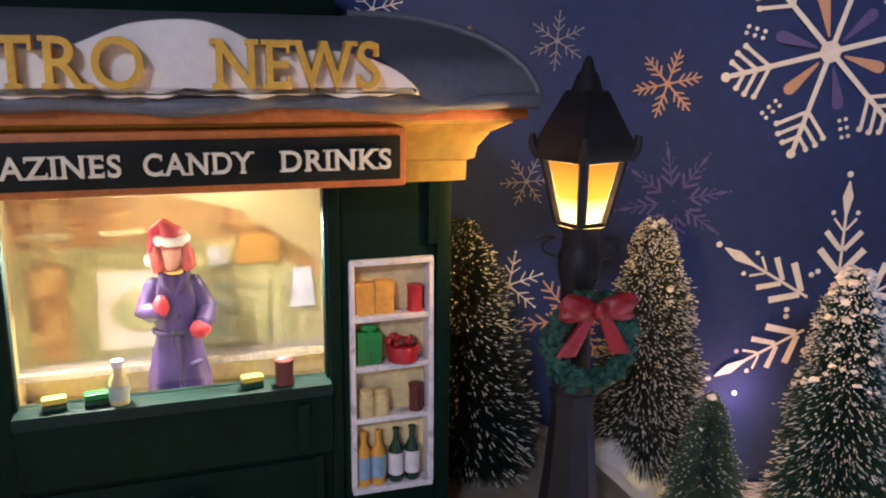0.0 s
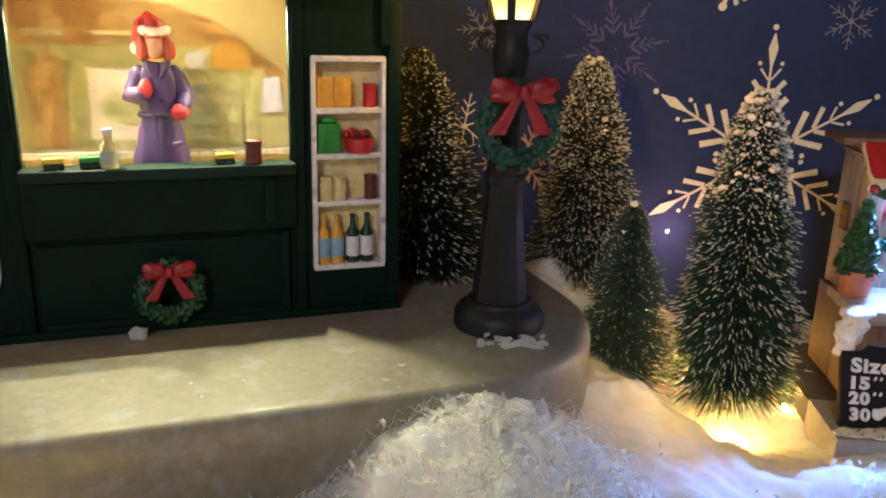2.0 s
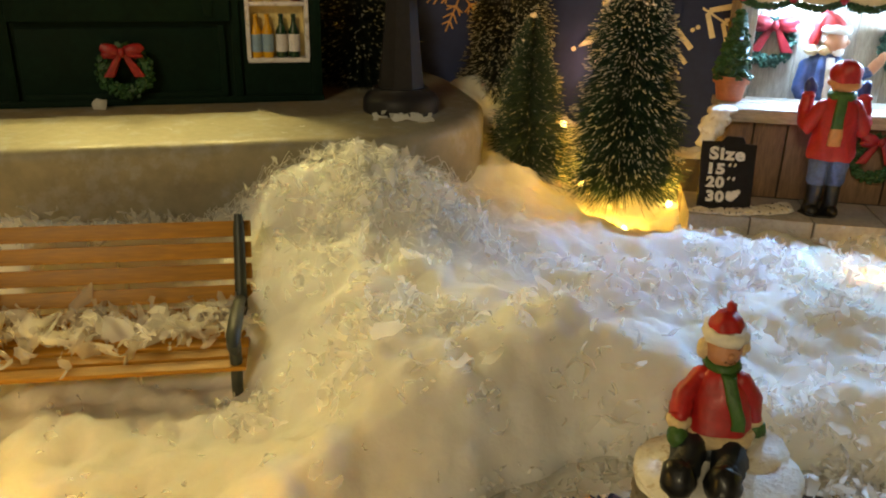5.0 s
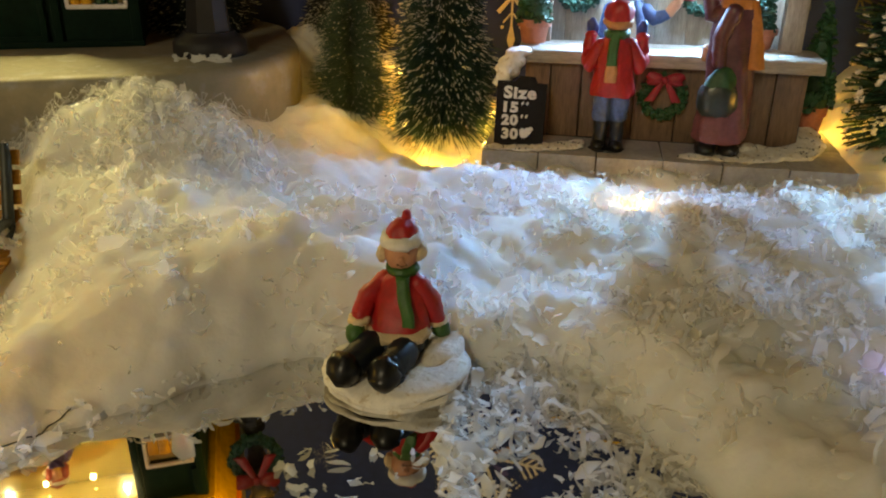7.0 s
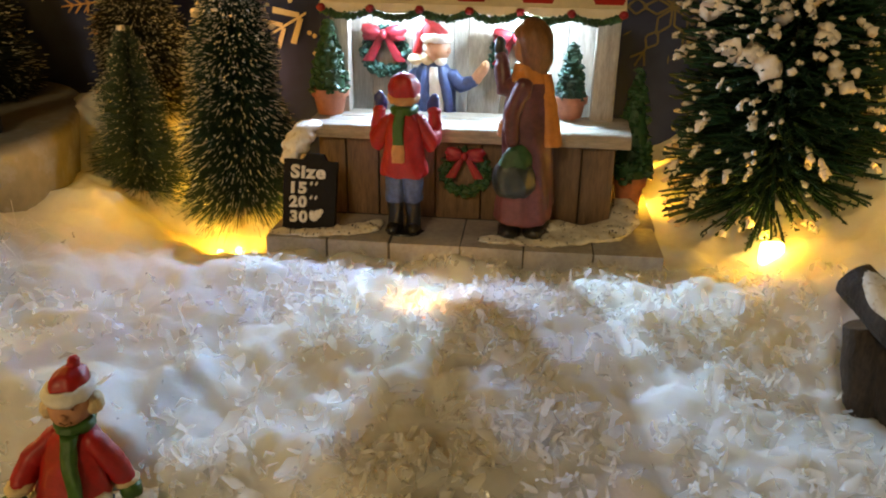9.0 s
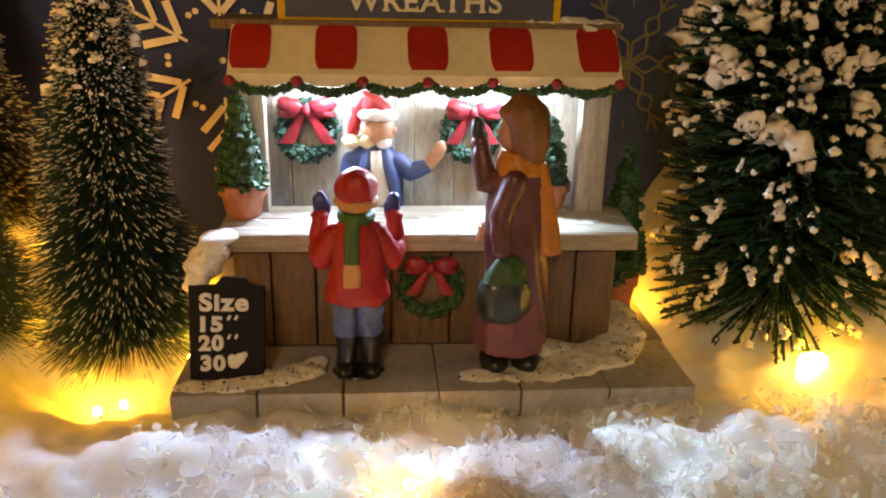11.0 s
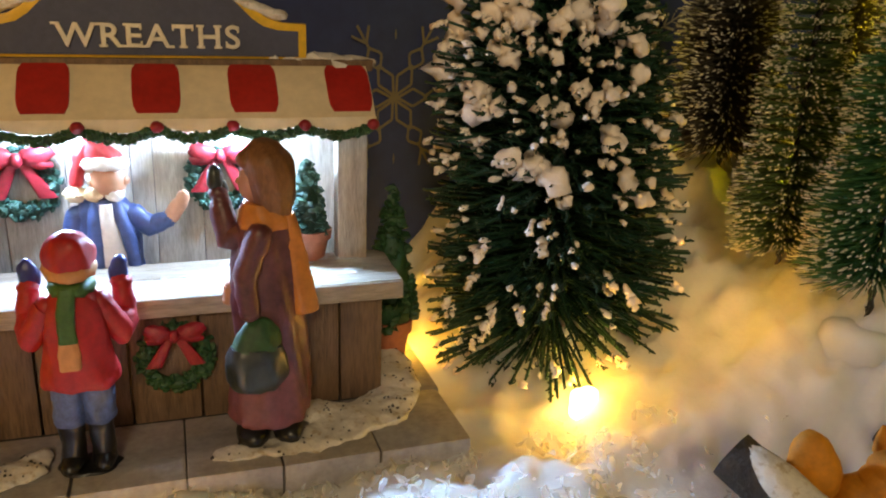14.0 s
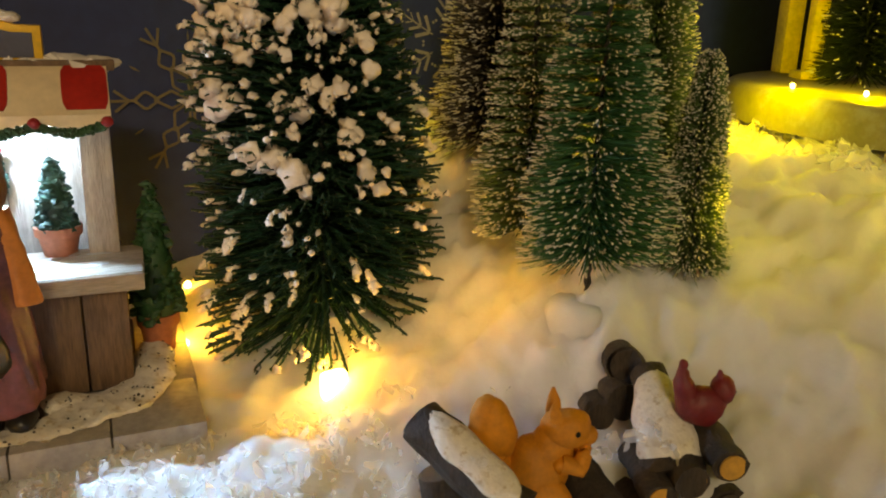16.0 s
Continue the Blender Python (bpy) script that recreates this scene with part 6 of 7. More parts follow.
class Figure:
    """Collects the lumps of one painted resin figurine into a single mesh."""

    def __init__(self, *mats):
        self.mats, self.bm = list(mats), bmesh.new()

    def i(self, mat):
        return self.mats.index(mat)

    def ball(self, mat, c, r, rough=0.0, seg=16, turn=None):
        ball(self.bm, c, r, self.i(mat), seg, rough, turn)

    def loft(self, mat, rings, **kw):
        q = [rings[0], *rings, rings[-1]]
        fine = []
        for a, b, c, d in zip(q, q[1:], q[2:], q[3:]):
            for t in (0, 0.25, 0.5, 0.75):
                fine.append(tuple(0.5 * (2 * y + (z - x) * t + (2 * x - 5 * y + 4 * z - w) * t * t + (3 * y - x - 3 * z + w) * t ** 3) for x, y, z, w in zip(a, b, c, d)))
        fine.append(rings[-1])
        fine = [(x, y, z, max(rx, 0.01), max(ry, 0.01)) for x, y, z, rx, ry in fine]
        loft(self.bm, fine, kw.pop("seg", 32), self.i(mat), **kw)

    def limb(self, mat, pts, radii, seg=12):
        n = len(pts)
        fine, rad = [], []
        for k in range(n - 1):
            for q in (0, 0.25, 0.5, 0.75):
                fine.append(Vector(pts[k]).lerp(Vector(pts[k + 1]), q))
                rad.append((radii[k] * (1 - q) + radii[k + 1] * q) * (1 + 0.05 * math.sin(9 * (k + q))))
        fine.append(Vector(pts[-1]))
        rad.append(radii[-1])
        tube(self.bm, fine, rad, seg, self.i(mat))
        ball(self.bm, pts[0], radii[0], self.i(mat), 10)
        ball(self.bm, pts[-1], radii[-1], self.i(mat), 10)

    def ring(self, mat, c, r, thick, tilt=0.0, squash=1.0):
        pts = [(c[0] + r * math.cos(a), c[1] + r * squash * math.sin(a), c[2] + tilt * math.sin(a)) for a in np.linspace(0, 2 * math.pi, 20, endpoint=False)]
        tube(self.bm, pts, [thick * (1 + 0.12 * math.sin(2.7 * k)) for k in range(20)], 8, self.i(mat), closed=True)

    def done(self, name, m, label):
        self.bm.normal_update()
        for v in self.bm.verts:
            p = v.co
            v.co = p + v.normal * (0.045 * noise.noise(p * 2.3) + 0.028 * noise.noise(p * 5.5 + Vector((4, 2, 8))))
        ob = new(name, mesh_of(name, self.bm, self.mats, True))
        ob.matrix_world = m
        return tagged(ob, label, "figurine", "painted figurines")


def boy(m):
    f = Figure("boot", "jeans", "red", "scarf", "cream_fur", "peach", "skin", "mitten_blue", "snow_paint")
    f.loft("boot", [(0, 0, 0.0, 0.72, 0.5), (0, 0, 0.06, 0.66, 0.44), (0, 0, 0.08, 0.3, 0.2)], folds=5, depth=0.06)
    for s in (-1, 1):
        f.loft("boot", [(s * 0.33, 0.0, 0.1, 0.30, 0.34), (s * 0.33, 0, 0.5, 0.27, 0.29), (s * 0.32, 0, 1.05, 0.29, 0.30), (s * 0.31, 0, 1.12, 0.30, 0.31)], folds=3, depth=0.03)
        f.ball("boot", (s * 0.36, -0.22, 0.22), (0.26, 0.36, 0.18), 0.1)
        f.loft("jeans", [(s * 0.31, 0.02, 1.08, 0.34, 0.36), (s * 0.3, 0.02, 1.3, 0.38, 0.40), (s * 0.28, 0.02, 1.8, 0.40, 0.42), (s * 0.24, 0.02, 2.4, 0.40, 0.44)], folds=4, depth=0.06, phase=s)
    f.loft("red", [(0, 0, 1.92, 0.80, 0.58), (0, 0, 2.08, 0.84, 0.60), (0, 0, 2.5, 0.76, 0.56), (0, 0, 3.1, 0.70, 0.52), (0, 0, 3.6, 0.66, 0.46), (0, 0, 3.9, 0.46, 0.36), (0, 0, 4.05, 0.26, 0.26)], folds=6, depth=0.05)
    for s in (-1, 1):
        f.limb("red", [(s * 0.56, 0, 3.6), (s * 0.98, 0.12, 2.95), (s * 1.05, 0.5, 3.3), (s * 0.98, 0.62, 3.85)], [0.27, 0.30, 0.27, 0.22])
        f.ring("red", (s * 0.98, 0.62, 3.86), 0.17, 0.08)
        f.ball("mitten_blue", (s * 0.97, 0.66, 4.1), (0.21, 0.17, 0.32), 0.15)
        f.ball("mitten_blue", (s * 0.80, 0.66, 4.02), (0.09, 0.1, 0.17), 0.1)
    f.ball("skin", (0, 0.06, 4.42), (0.44, 0.44, 0.46))
    f.ring("scarf", (0, 0.02, 4.02), 0.36, 0.15)
    f.loft("scarf", [(-0.12, -0.55, 3.0, 0.20, 0.10), (-0.12, -0.56, 3.4, 0.19, 0.11), (-0.08, -0.50, 3.8, 0.18, 0.12), (-0.05, -0.36, 4.08, 0.2, 0.12)], squash=3)
    f.loft("peach", [(-0.12, -0.58, 2.48, 0.22, 0.09), (-0.12, -0.58, 2.8, 0.21, 0.10), (-0.12, -0.57, 3.02, 0.2, 0.1)], squash=3, folds=5, depth=0.05)
    f.ring("peach", (0, 0, 4.42), 0.42, 0.15, tilt=0.1)
    f.loft("red", [(0, 0.0, 4.45, 0.52, 0.52), (0, 0, 4.75, 0.54, 0.54), (0.02, -0.02, 5.0, 0.42, 0.42), (0.04, -0.04, 5.12, 0.22, 0.22), (0.05, -0.04, 5.16, 0.05, 0.05)], folds=6, depth=0.04)
    return f.done("boy_figurine", m, "painted boy figurine in red coat, jeans and green scarf")


def lady(m):
    f = Figure("boot", "mauve", "brown_coat", "orange_shawl", "hair_brown", "skin", "bag", "leaf")
    for s in (-1, 1):
        f.ball("boot", (s * 0.38 - 0.02, -0.25, 0.24), (0.36, 0.5, 0.28), 0.1)
        f.limb("boot", [(s * 0.36, 0, 0.2), (s * 0.34, 0, 0.7)], [0.3, 0.28])
    f.loft("mauve", [(0, 0, 0.48, 0.78, 0.70), (0, 0, 0.62, 0.86, 0.74), (0.02, 0, 1.2, 0.82, 0.70), (0.02, 0, 2.6, 0.66, 0.56)], folds=8, depth=0.07)
    f.loft("brown_coat", [(0.12, 0.06, 1.0, 0.78, 0.66), (0.1, 0.02, 1.6, 0.78, 0.64), (0.06, 0, 2.6, 0.74, 0.60), (0.0, 0, 3.4, 0.72, 0.56), (-0.02, 0, 4.2, 0.64, 0.50), (0.0, 0.02, 4.8, 0.60, 0.46), (0.02, 0.04, 5.15, 0.42, 0.36)], folds=7, depth=0.07, seg=36)
    f.limb("brown_coat", [(-0.40, 0.0, 4.7), (-0.72, 0.15, 4.55), (-0.82, 0.3, 5.2), (-0.86, 0.34, 5.5)], [0.28, 0.26, 0.24, 0.19])
    f.ball("bag", (-0.90, 0.36, 5.78), (0.17, 0.16, 0.30), 0.15)
    f.ball("bag", (-0.76, 0.36, 5.62), (0.09, 0.1, 0.16), 0.1)
    f.limb("brown_coat", [(-0.15, -0.42, 4.75), (-0.46, -0.52, 3.95), (-0.40, -0.62, 3.2)], [0.28, 0.26, 0.22])
    f.limb("skin", [(-0.72, 0.1, 3.55), (-0.78, 0.2, 3.2)], [0.14, 0.12])
    f.loft("bag", [(-0.30, -0.62, 1.45, 0.42, 0.26), (-0.30, -0.62, 1.7, 0.60, 0.38), (-0.30, -0.62, 2.2, 0.60, 0.40), (-0.30, -0.62, 2.45, 0.52, 0.34)], folds=6, depth=0.06)
    f.loft("leaf", [(-0.30, -0.62, 2.4, 0.50, 0.33), (-0.28, -0.62, 2.65, 0.46, 0.28), (-0.25, -0.62, 2.95, 0.28, 0.17), (-0.22, -0.62, 3.05, 0.1, 0.08)], folds=5, depth=0.08)
    f.loft("orange_shawl", [(0.72, -0.16, 2.95, 0.30, 0.20), (0.72, -0.16, 3.05, 0.33, 0.24), (0.66, -0.12, 3.8, 0.27, 0.24), (0.52, -0.08, 4.6, 0.26, 0.26), (0.34, -0.02, 5.1, 0.28, 0.28)], folds=4, depth=0.06)
    f.loft("orange_shawl", [(0.0, 0, 4.85, 0.58, 0.46), (0.0, 0, 5.15, 0.50, 0.44), (0, 0.02, 5.35, 0.40, 0.38)], folds=7, depth=0.05)
    f.ball("skin", (-0.14, 0.1, 5.80), (0.36, 0.38, 0.46))
    f.ball("skin", (-0.46, 0.14, 5.78), (0.10, 0.08, 0.09))
    f.loft("hair_brown", [(0.22, -0.06, 5.1, 0.30, 0.30), (0.2, -0.05, 5.5, 0.44, 0.44), (0.14, -0.04, 6.0, 0.50, 0.52), (0.08, 0.0, 6.35, 0.46, 0.48), (0.04, 0.02, 6.6, 0.26, 0.28), (0.02, 0.02, 6.66, 0.06, 0.06)], folds=9, depth=0.05, seg=32)
    f.ball("hair_brown", (-0.2, 0.08, 6.22), (0.30, 0.36, 0.24), 0.15)
    return f.done("lady_figurine", m, "painted lady figurine in brown coat, orange shawl and dark bag")


def seller(m):
    f = Figure("blue_jacket", "white_fur", "skin", "red", "cream_fur", "jeans")
    f.loft("jeans", [(0, 0, 0.0, 0.5, 0.42), (0, 0, 2.2, 0.58, 0.46)], folds=4, depth=0.04)
    f.loft("blue_jacket", [(0, 0, 2.0, 0.72, 0.52), (0, 0, 2.9, 0.78, 0.52), (0, 0, 3.8, 0.76, 0.5), (0, 0, 4.4, 0.66, 0.44), (0, 0, 4.7, 0.36, 0.34)], folds=6, depth=0.04)
    f.loft("white_fur", [(0.16, -0.40, 2.0, 0.30, 0.22), (0.16, -0.40, 3.2, 0.30, 0.22), (0.10, -0.36, 4.0, 0.24, 0.22), (0.05, -0.30, 4.6, 0.16, 0.2)])
    for s, lean in ((-1, 0.0), (1, 0.14)):
        f.loft("blue_jacket", [(0.12 + s * 0.34 + lean, -0.42, 2.2, 0.16, 0.18), (0.12 + s * 0.32 + lean, -0.44, 3.4, 0.17, 0.18), (0.08 + s * 0.28, -0.36, 4.2, 0.17, 0.18), (0.04 + s * 0.22, -0.18, 4.65, 0.14, 0.18)])
    f.ball("white_fur", (0.26, -0.20, 4.80), (0.25, 0.26, 0.20), 0.2)
    f.limb("blue_jacket", [(0.6, -0.05, 4.25), (1.0, -0.15, 3.95), (1.45, -0.2, 4.15)], [0.28, 0.25, 0.2])
    f.limb("skin", [(1.45, -0.2, 4.15), (1.72, -0.24, 4.55), (1.82, -0.24, 4.75)], [0.17, 0.18, 0.12])
    f.limb("blue_jacket", [(-0.6, -0.05, 4.25), (-0.8, -0.2, 3.4), (-0.5, -0.55, 2.95)], [0.28, 0.25, 0.2])
    f.ball("skin", (0.14, -0.08, 5.15), (0.44, 0.44, 0.50))
    f.ball("skin", (0.52, -0.22, 5.12), (0.1, 0.1, 0.1))
    f.ball("white_fur", (0.05, 0.06, 5.2), (0.46, 0.46, 0.44), 0.2)
    f.ring("white_fur", (0.10, -0.05, 5.5), 0.42, 0.14, tilt=-0.06)
    f.loft("red", [(0.08, -0.02, 5.5, 0.44, 0.44), (0.0, 0.0, 5.8, 0.38, 0.38), (-0.15, 0.0, 6.02, 0.26, 0.28), (-0.3, -0.02, 6.1, 0.1, 0.12)], folds=5, depth=0.05)
    f.limb("red", [(-0.2, -0.02, 5.95), (-0.42, -0.06, 5.6), (-0.55, -0.1, 5.05)], [0.22, 0.2, 0.16])
    f.ball("cream_fur", (-0.58, -0.12, 4.82), (0.28, 0.24, 0.2), 0.3)
    f.ball("cream_fur", (-0.18, -0.2, 4.82), (0.26, 0.24, 0.2), 0.3)
    return f.done("seller_figurine", m, "painted seller figurine in blue jacket and red pointed hat")


def kiosk_lady(m):
    f = Figure("purple", "red", "white_fur", "skin", "hair_red", "gold_letter", "dark_button")
    f.loft("purple", [(0, 0, 0.0, 0.92, 0.62), (0, 0, 0.8, 0.88, 0.60), (0, 0, 1.6, 0.74, 0.54), (0, 0, 2.25, 0.58, 0.44), (0, 0, 2.6, 0.60, 0.46), (0, 0, 3.1, 0.66, 0.48), (0, 0, 3.5, 0.62, 0.44), (0, 0, 3.78, 0.30, 0.30)], folds=8, depth=0.05, seg=36)
    f.ring("purple", (0, 0, 2.3), 0.58, 0.09, squash=0.75)
    f.limb("purple", [(0.02, -0.50, 2.2), (0.05, -0.60, 1.2), (0.06, -0.64, 0.1)], [0.07, 0.08, 0.09])
    for z in (1.9, 1.4, 2.75):
        f.ball("dark_button", (0.10, -0.55 - 0.05 * (2 - z), z), 0.05)
    f.limb("dark_button", [(-0.1, -0.48, 2.3), (0.2, -0.47, 2.3)], [0.09, 0.09])
    f.limb("purple", [(0.35, -0.52, 1.45), (0.62, -0.40, 1.5)], [0.06, 0.06])
    f.loft("purple", [(0, -0.36, 3.3, 0.12, 0.14), (-0.2, -0.34, 3.6, 0.16, 0.16), (-0.26, -0.16, 3.85, 0.18, 0.2)], folds=3, depth=0.04)
    f.loft("purple", [(0.05, -0.36, 3.3, 0.12, 0.14), (0.24, -0.34, 3.6, 0.16, 0.16), (0.28, -0.16, 3.85, 0.18, 0.2)], folds=3, depth=0.04)
    f.limb("purple", [(-0.56, 0, 3.45), (-0.84, -0.15, 2.85), (-0.46, -0.55, 2.95)], [0.27, 0.28, 0.22])
    f.ball("red", (-0.38, -0.62, 3.10), (0.22, 0.2, 0.26), 0.15)
    f.limb("purple", [(0.56, 0, 3.45), (0.90, -0.1, 2.85), (0.74, -0.5, 2.55)], [0.27, 0.28, 0.22])
    f.ball("red", (0.62, -0.60, 2.42), (0.28, 0.2, 0.25), 0.15)
    f.ball("skin", (0, -0.14, 4.28), (0.30, 0.34, 0.42))
    f.ball("hair_red", (0, 0.1, 4.26), (0.58, 0.42, 0.50), 0.3, 20)
    f.ball("hair_red", (-0.40, -0.16, 4.20), (0.22, 0.24, 0.34), 0.3)
    f.ball("hair_red", (0.42, -0.16, 4.20), (0.22, 0.24, 0.34), 0.3)
    f.ball("hair_red", (0.0, -0.32, 4.58), (0.36, 0.16, 0.16), 0.2)
    f.ring("gold_letter", (0, -0.18, 3.86), 0.22, 0.05)
    f.ring("white_fur", (0, -0.02, 4.7), 0.42, 0.12, tilt=0.05)
    f.loft("red", [(0, 0, 4.68, 0.42, 0.42), (-0.02, 0, 4.92, 0.36, 0.36), (-0.12, 0, 5.1, 0.22, 0.24), (-0.2, 0, 5.15, 0.08, 0.1)], folds=4, depth=0.04)
    f.limb("red", [(-0.15, 0, 5.02), (-0.42, -0.05, 4.85), (-0.55, -0.1, 4.4)], [0.18, 0.17, 0.13])
    f.ball("white_fur", (-0.60, -0.12, 4.2), 0.17, 0.25)
    return f.done("lady_figurine", m, "painted lady figurine in purple coat with red mittens")


def sled_kid(m):
    f = Figure("snow_paint", "boot", "red", "cream_fur", "scarf", "skin", "dark_trousers", "white_fur", "mortar", "hair_brown")
    f.loft("snow_paint", [(0.15, 0.05, 0.0, 1.50, 1.40), (0.15, 0.05, 0.10, 1.62, 1.52), (0.15, 0.05, 0.18, 1.57, 1.47)], folds=3, depth=0.06, seg=48, phase=0.6, squash=2.3)
    f.loft("mortar", [(0.15, 0.07, 0.16, 1.53, 1.43), (0.15, 0.07, 0.20, 1.53, 1.43)], folds=3, depth=0.06, seg=48, phase=0.6, squash=2.3)
    f.loft("snow_paint", [(0.15, 0.05, 0.19, 1.57, 1.47), (0.15, 0.05, 0.30, 1.64, 1.54), (0.15, 0.08, 0.42, 1.54, 1.42), (0.15, 0.15, 0.50, 1.1, 1.05), (0.15, 0.2, 0.54, 0.3, 0.4)], folds=3, depth=0.06, seg=48, phase=0.7, squash=2.3)
    f.ball("snow_paint", (1.0, 0.60, 0.44), (0.56, 0.80, 0.20), 0.2)
    for v in f.bm.verts:
        along = v.co.x + 0.35 * v.co.y
        v.co.z += 0.13 * max(0.0, along) ** 1.5 * min(1.0, 0.15 + 2 * v.co.z)
        v.co.y *= 1 - 0.16 * max(0.0, -v.co.x)
    slab = len(f.bm.verts)
    for hip, knee, ankle, toe in (((-0.28, 0.45, 0.72), (-0.50, -0.40, 0.92), (-0.60, -0.95, 0.82), (-0.66, -1.22, 0.84)), ((0.34, 0.45, 0.72), (0.46, -0.30, 0.86), (0.38, -0.75, 0.78), (0.34, -1.02, 0.78))):
        f.limb("dark_trousers", [hip, knee, ankle], [0.42, 0.40, 0.36], 14)
        f.ball("boot", toe, (0.42, 0.34, 0.40), 0.15)
        f.ball("boot", (toe[0], toe[1] + 0.20, toe[2] - 0.22), (0.38, 0.40, 0.22), 0.12)
    f.ball("dark_trousers", (0.05, 0.45, 0.80), (0.84, 0.6, 0.34), 0.1)
    f.loft("cream_fur", [(0.05, 0.42, 1.02, 0.86, 0.66), (0.05, 0.42, 1.14, 0.90, 0.70), (0.05, 0.44, 1.26, 0.82, 0.62)], folds=9, depth=0.05)
    f.loft("red", [(0.05, 0.46, 1.18, 0.84, 0.62), (0.05, 0.56, 1.6, 0.74, 0.56), (0.05, 0.70, 2.05, 0.60, 0.48), (0.05, 0.80, 2.32, 0.40, 0.38), (0.05, 0.84, 2.45, 0.22, 0.22)], folds=6, depth=0.05)
    f.limb("red", [(-0.40, 0.72, 2.15), (-0.76, 0.35, 1.80), (-0.78, 0.02, 1.52)], [0.25, 0.27, 0.24])
    f.ring("cream_fur", (-0.78, -0.04, 1.46), 0.20, 0.09)
    f.ball("scarf", (-0.78, -0.26, 1.22), (0.25, 0.26, 0.26), 0.15)
    f.limb("red", [(0.50, 0.75, 2.15), (0.84, 0.85, 1.68), (0.94, 1.0, 1.22)], [0.25, 0.26, 0.22])
    f.ring("cream_fur", (0.96, 1.02, 1.14), 0.18, 0.09)
    f.ball("scarf", (1.06, 1.02, 0.94), (0.24, 0.24, 0.22), 0.15)
    f.ball("skin", (0.0, 0.84, 2.88), (0.45, 0.43, 0.47))
    f.ball("skin", (0.17, 0.43, 2.84), (0.085, 0.08, 0.085))
    for ex, ey in ((0.02, 0.47), (0.33, 0.56)):
        f.ball("hair_brown", (ex, ey, 2.97), (0.05, 0.04, 0.04))
    f.limb("hair_brown", [(0.07, 0.455, 2.69), (0.18, 0.435, 2.67), (0.28, 0.50, 2.69)], [0.022, 0.026, 0.022], 6)
    f.ring("scarf", (0.04, 0.84, 2.46), 0.30, 0.13)
    f.loft("scarf", [(0.54, 0.02, 1.42, 0.17, 0.08), (0.48, 0.06, 1.7, 0.17, 0.10), (0.34, 0.22, 2.05, 0.16, 0.12), (0.20, 0.48, 2.42, 0.17, 0.14)], squash=3)
    for ex, ey in ((-0.46, 0.72), (0.43, 1.05)):
        f.ball("cream_fur", (ex, ey, 2.80), (0.15, 0.20, 0.22), 0.25)
    f.ring("white_fur", (0.0, 0.90, 3.18), 0.43, 0.13, tilt=0.04)
    f.loft("red", [(0.0, 0.90, 3.18, 0.43, 0.43), (0.01, 0.96, 3.40, 0.38, 0.38), (0.03, 1.02, 3.55, 0.24, 0.24), (0.04, 1.05, 3.61, 0.06, 0.06)], folds=6, depth=0.04)
    f.ball("red", (0.06, 1.08, 3.64), 0.14, 0.35)
    for v in list(f.bm.verts)[slab:]:
        v.co.x = 0.05 + (v.co.x - 0.05) * 0.87
    return f.done("sledging_kid_figurine", m, "painted kid figurine in red coat sitting on a snow slab")



boy(s_at(4.25, 1.02, 0.2) @ Matrix.Diagonal((0.86, 0.9, 0.98, 1)))
lady(s_at(7.95, 1.35, 0.2))
seller(s_at(4.62, 5.1, 0.2))
kiosk_lady(k_at(-6.28, 1.05, 3.6) @ Matrix.Diagonal((0.80, 0.80, 0.91, 1)))
sled_kid(place(11.25, 5.65, RINK_Z - 0.02, -14))

# ---- bench ----
bench = thing("garden_bench", place(-2.61, 8.75, -2.52, 12.6) @ Matrix.Scale(1.03, 4), "orange wooden slat bench with dark iron ends heaped with snow", "bench")
for k in range(5):
    z = 1.62 + 0.49 * k
    y = 0.26 + 0.215 * k
    bm = a_box(-3.2, 3.2, -0.06, 0.06, 0, 0.40, bevel=0.03)
    part("back_slat", bm, "bench_wood", bench, at=place(0, y, z, 0, -22))
for k in range(4):
    part("seat_slat", a_box(-3.15, 3.15, -0.2, 0.2, 0, 0.12, bevel=0.03), "bench_wood", bench, at=place(0, -0.25 - 0.5 * k, 1.52 - 0.02 * k))
for s in (-1, 1):
    x = s * 2.93
    part("back_post", tube(bmesh.new(), [(x, 0.35, 0.0), (x, 0.12, 0.8), (x, 0.06, 1.5), (x, 0.34, 2.4), (x, 0.96, 3.85), (x, 1.06, 4.2)], [0.16, 0.15, 0.16, 0.15, 0.14, 0.1], 10), "bench_iron", bench)
    part("front_leg", tube(bmesh.new(), [(x, -2.1, 0.0), (x, -1.85, 0.5), (x, -1.95, 1.1), (x, -1.75, 1.6), (x, -1.85, 2.1), (x, -1.75, 2.35)], [0.16, 0.14, 0.13, 0.14, 0.15, 0.12], 10), "bench_iron", bench)
    part("armrest", tube(bmesh.new(), [(x, 0.25, 2.25), (x, -0.4, 2.42), (x, -1.2, 2.40), (x, -1.9, 2.36), (x, -2.12, 2.2), (x, -2.0, 2.02)], [0.12, 0.15, 0.17, 0.17, 0.15, 0.12], 10), "bench_iron", bench)
    part("side_rail", tube(bmesh.new(), [(x, 0.12, 1.45), (x, -1.8, 1.42)], 0.12, 8), "bench_iron", bench)

# ---- log pile with a squirrel and a red bird ----


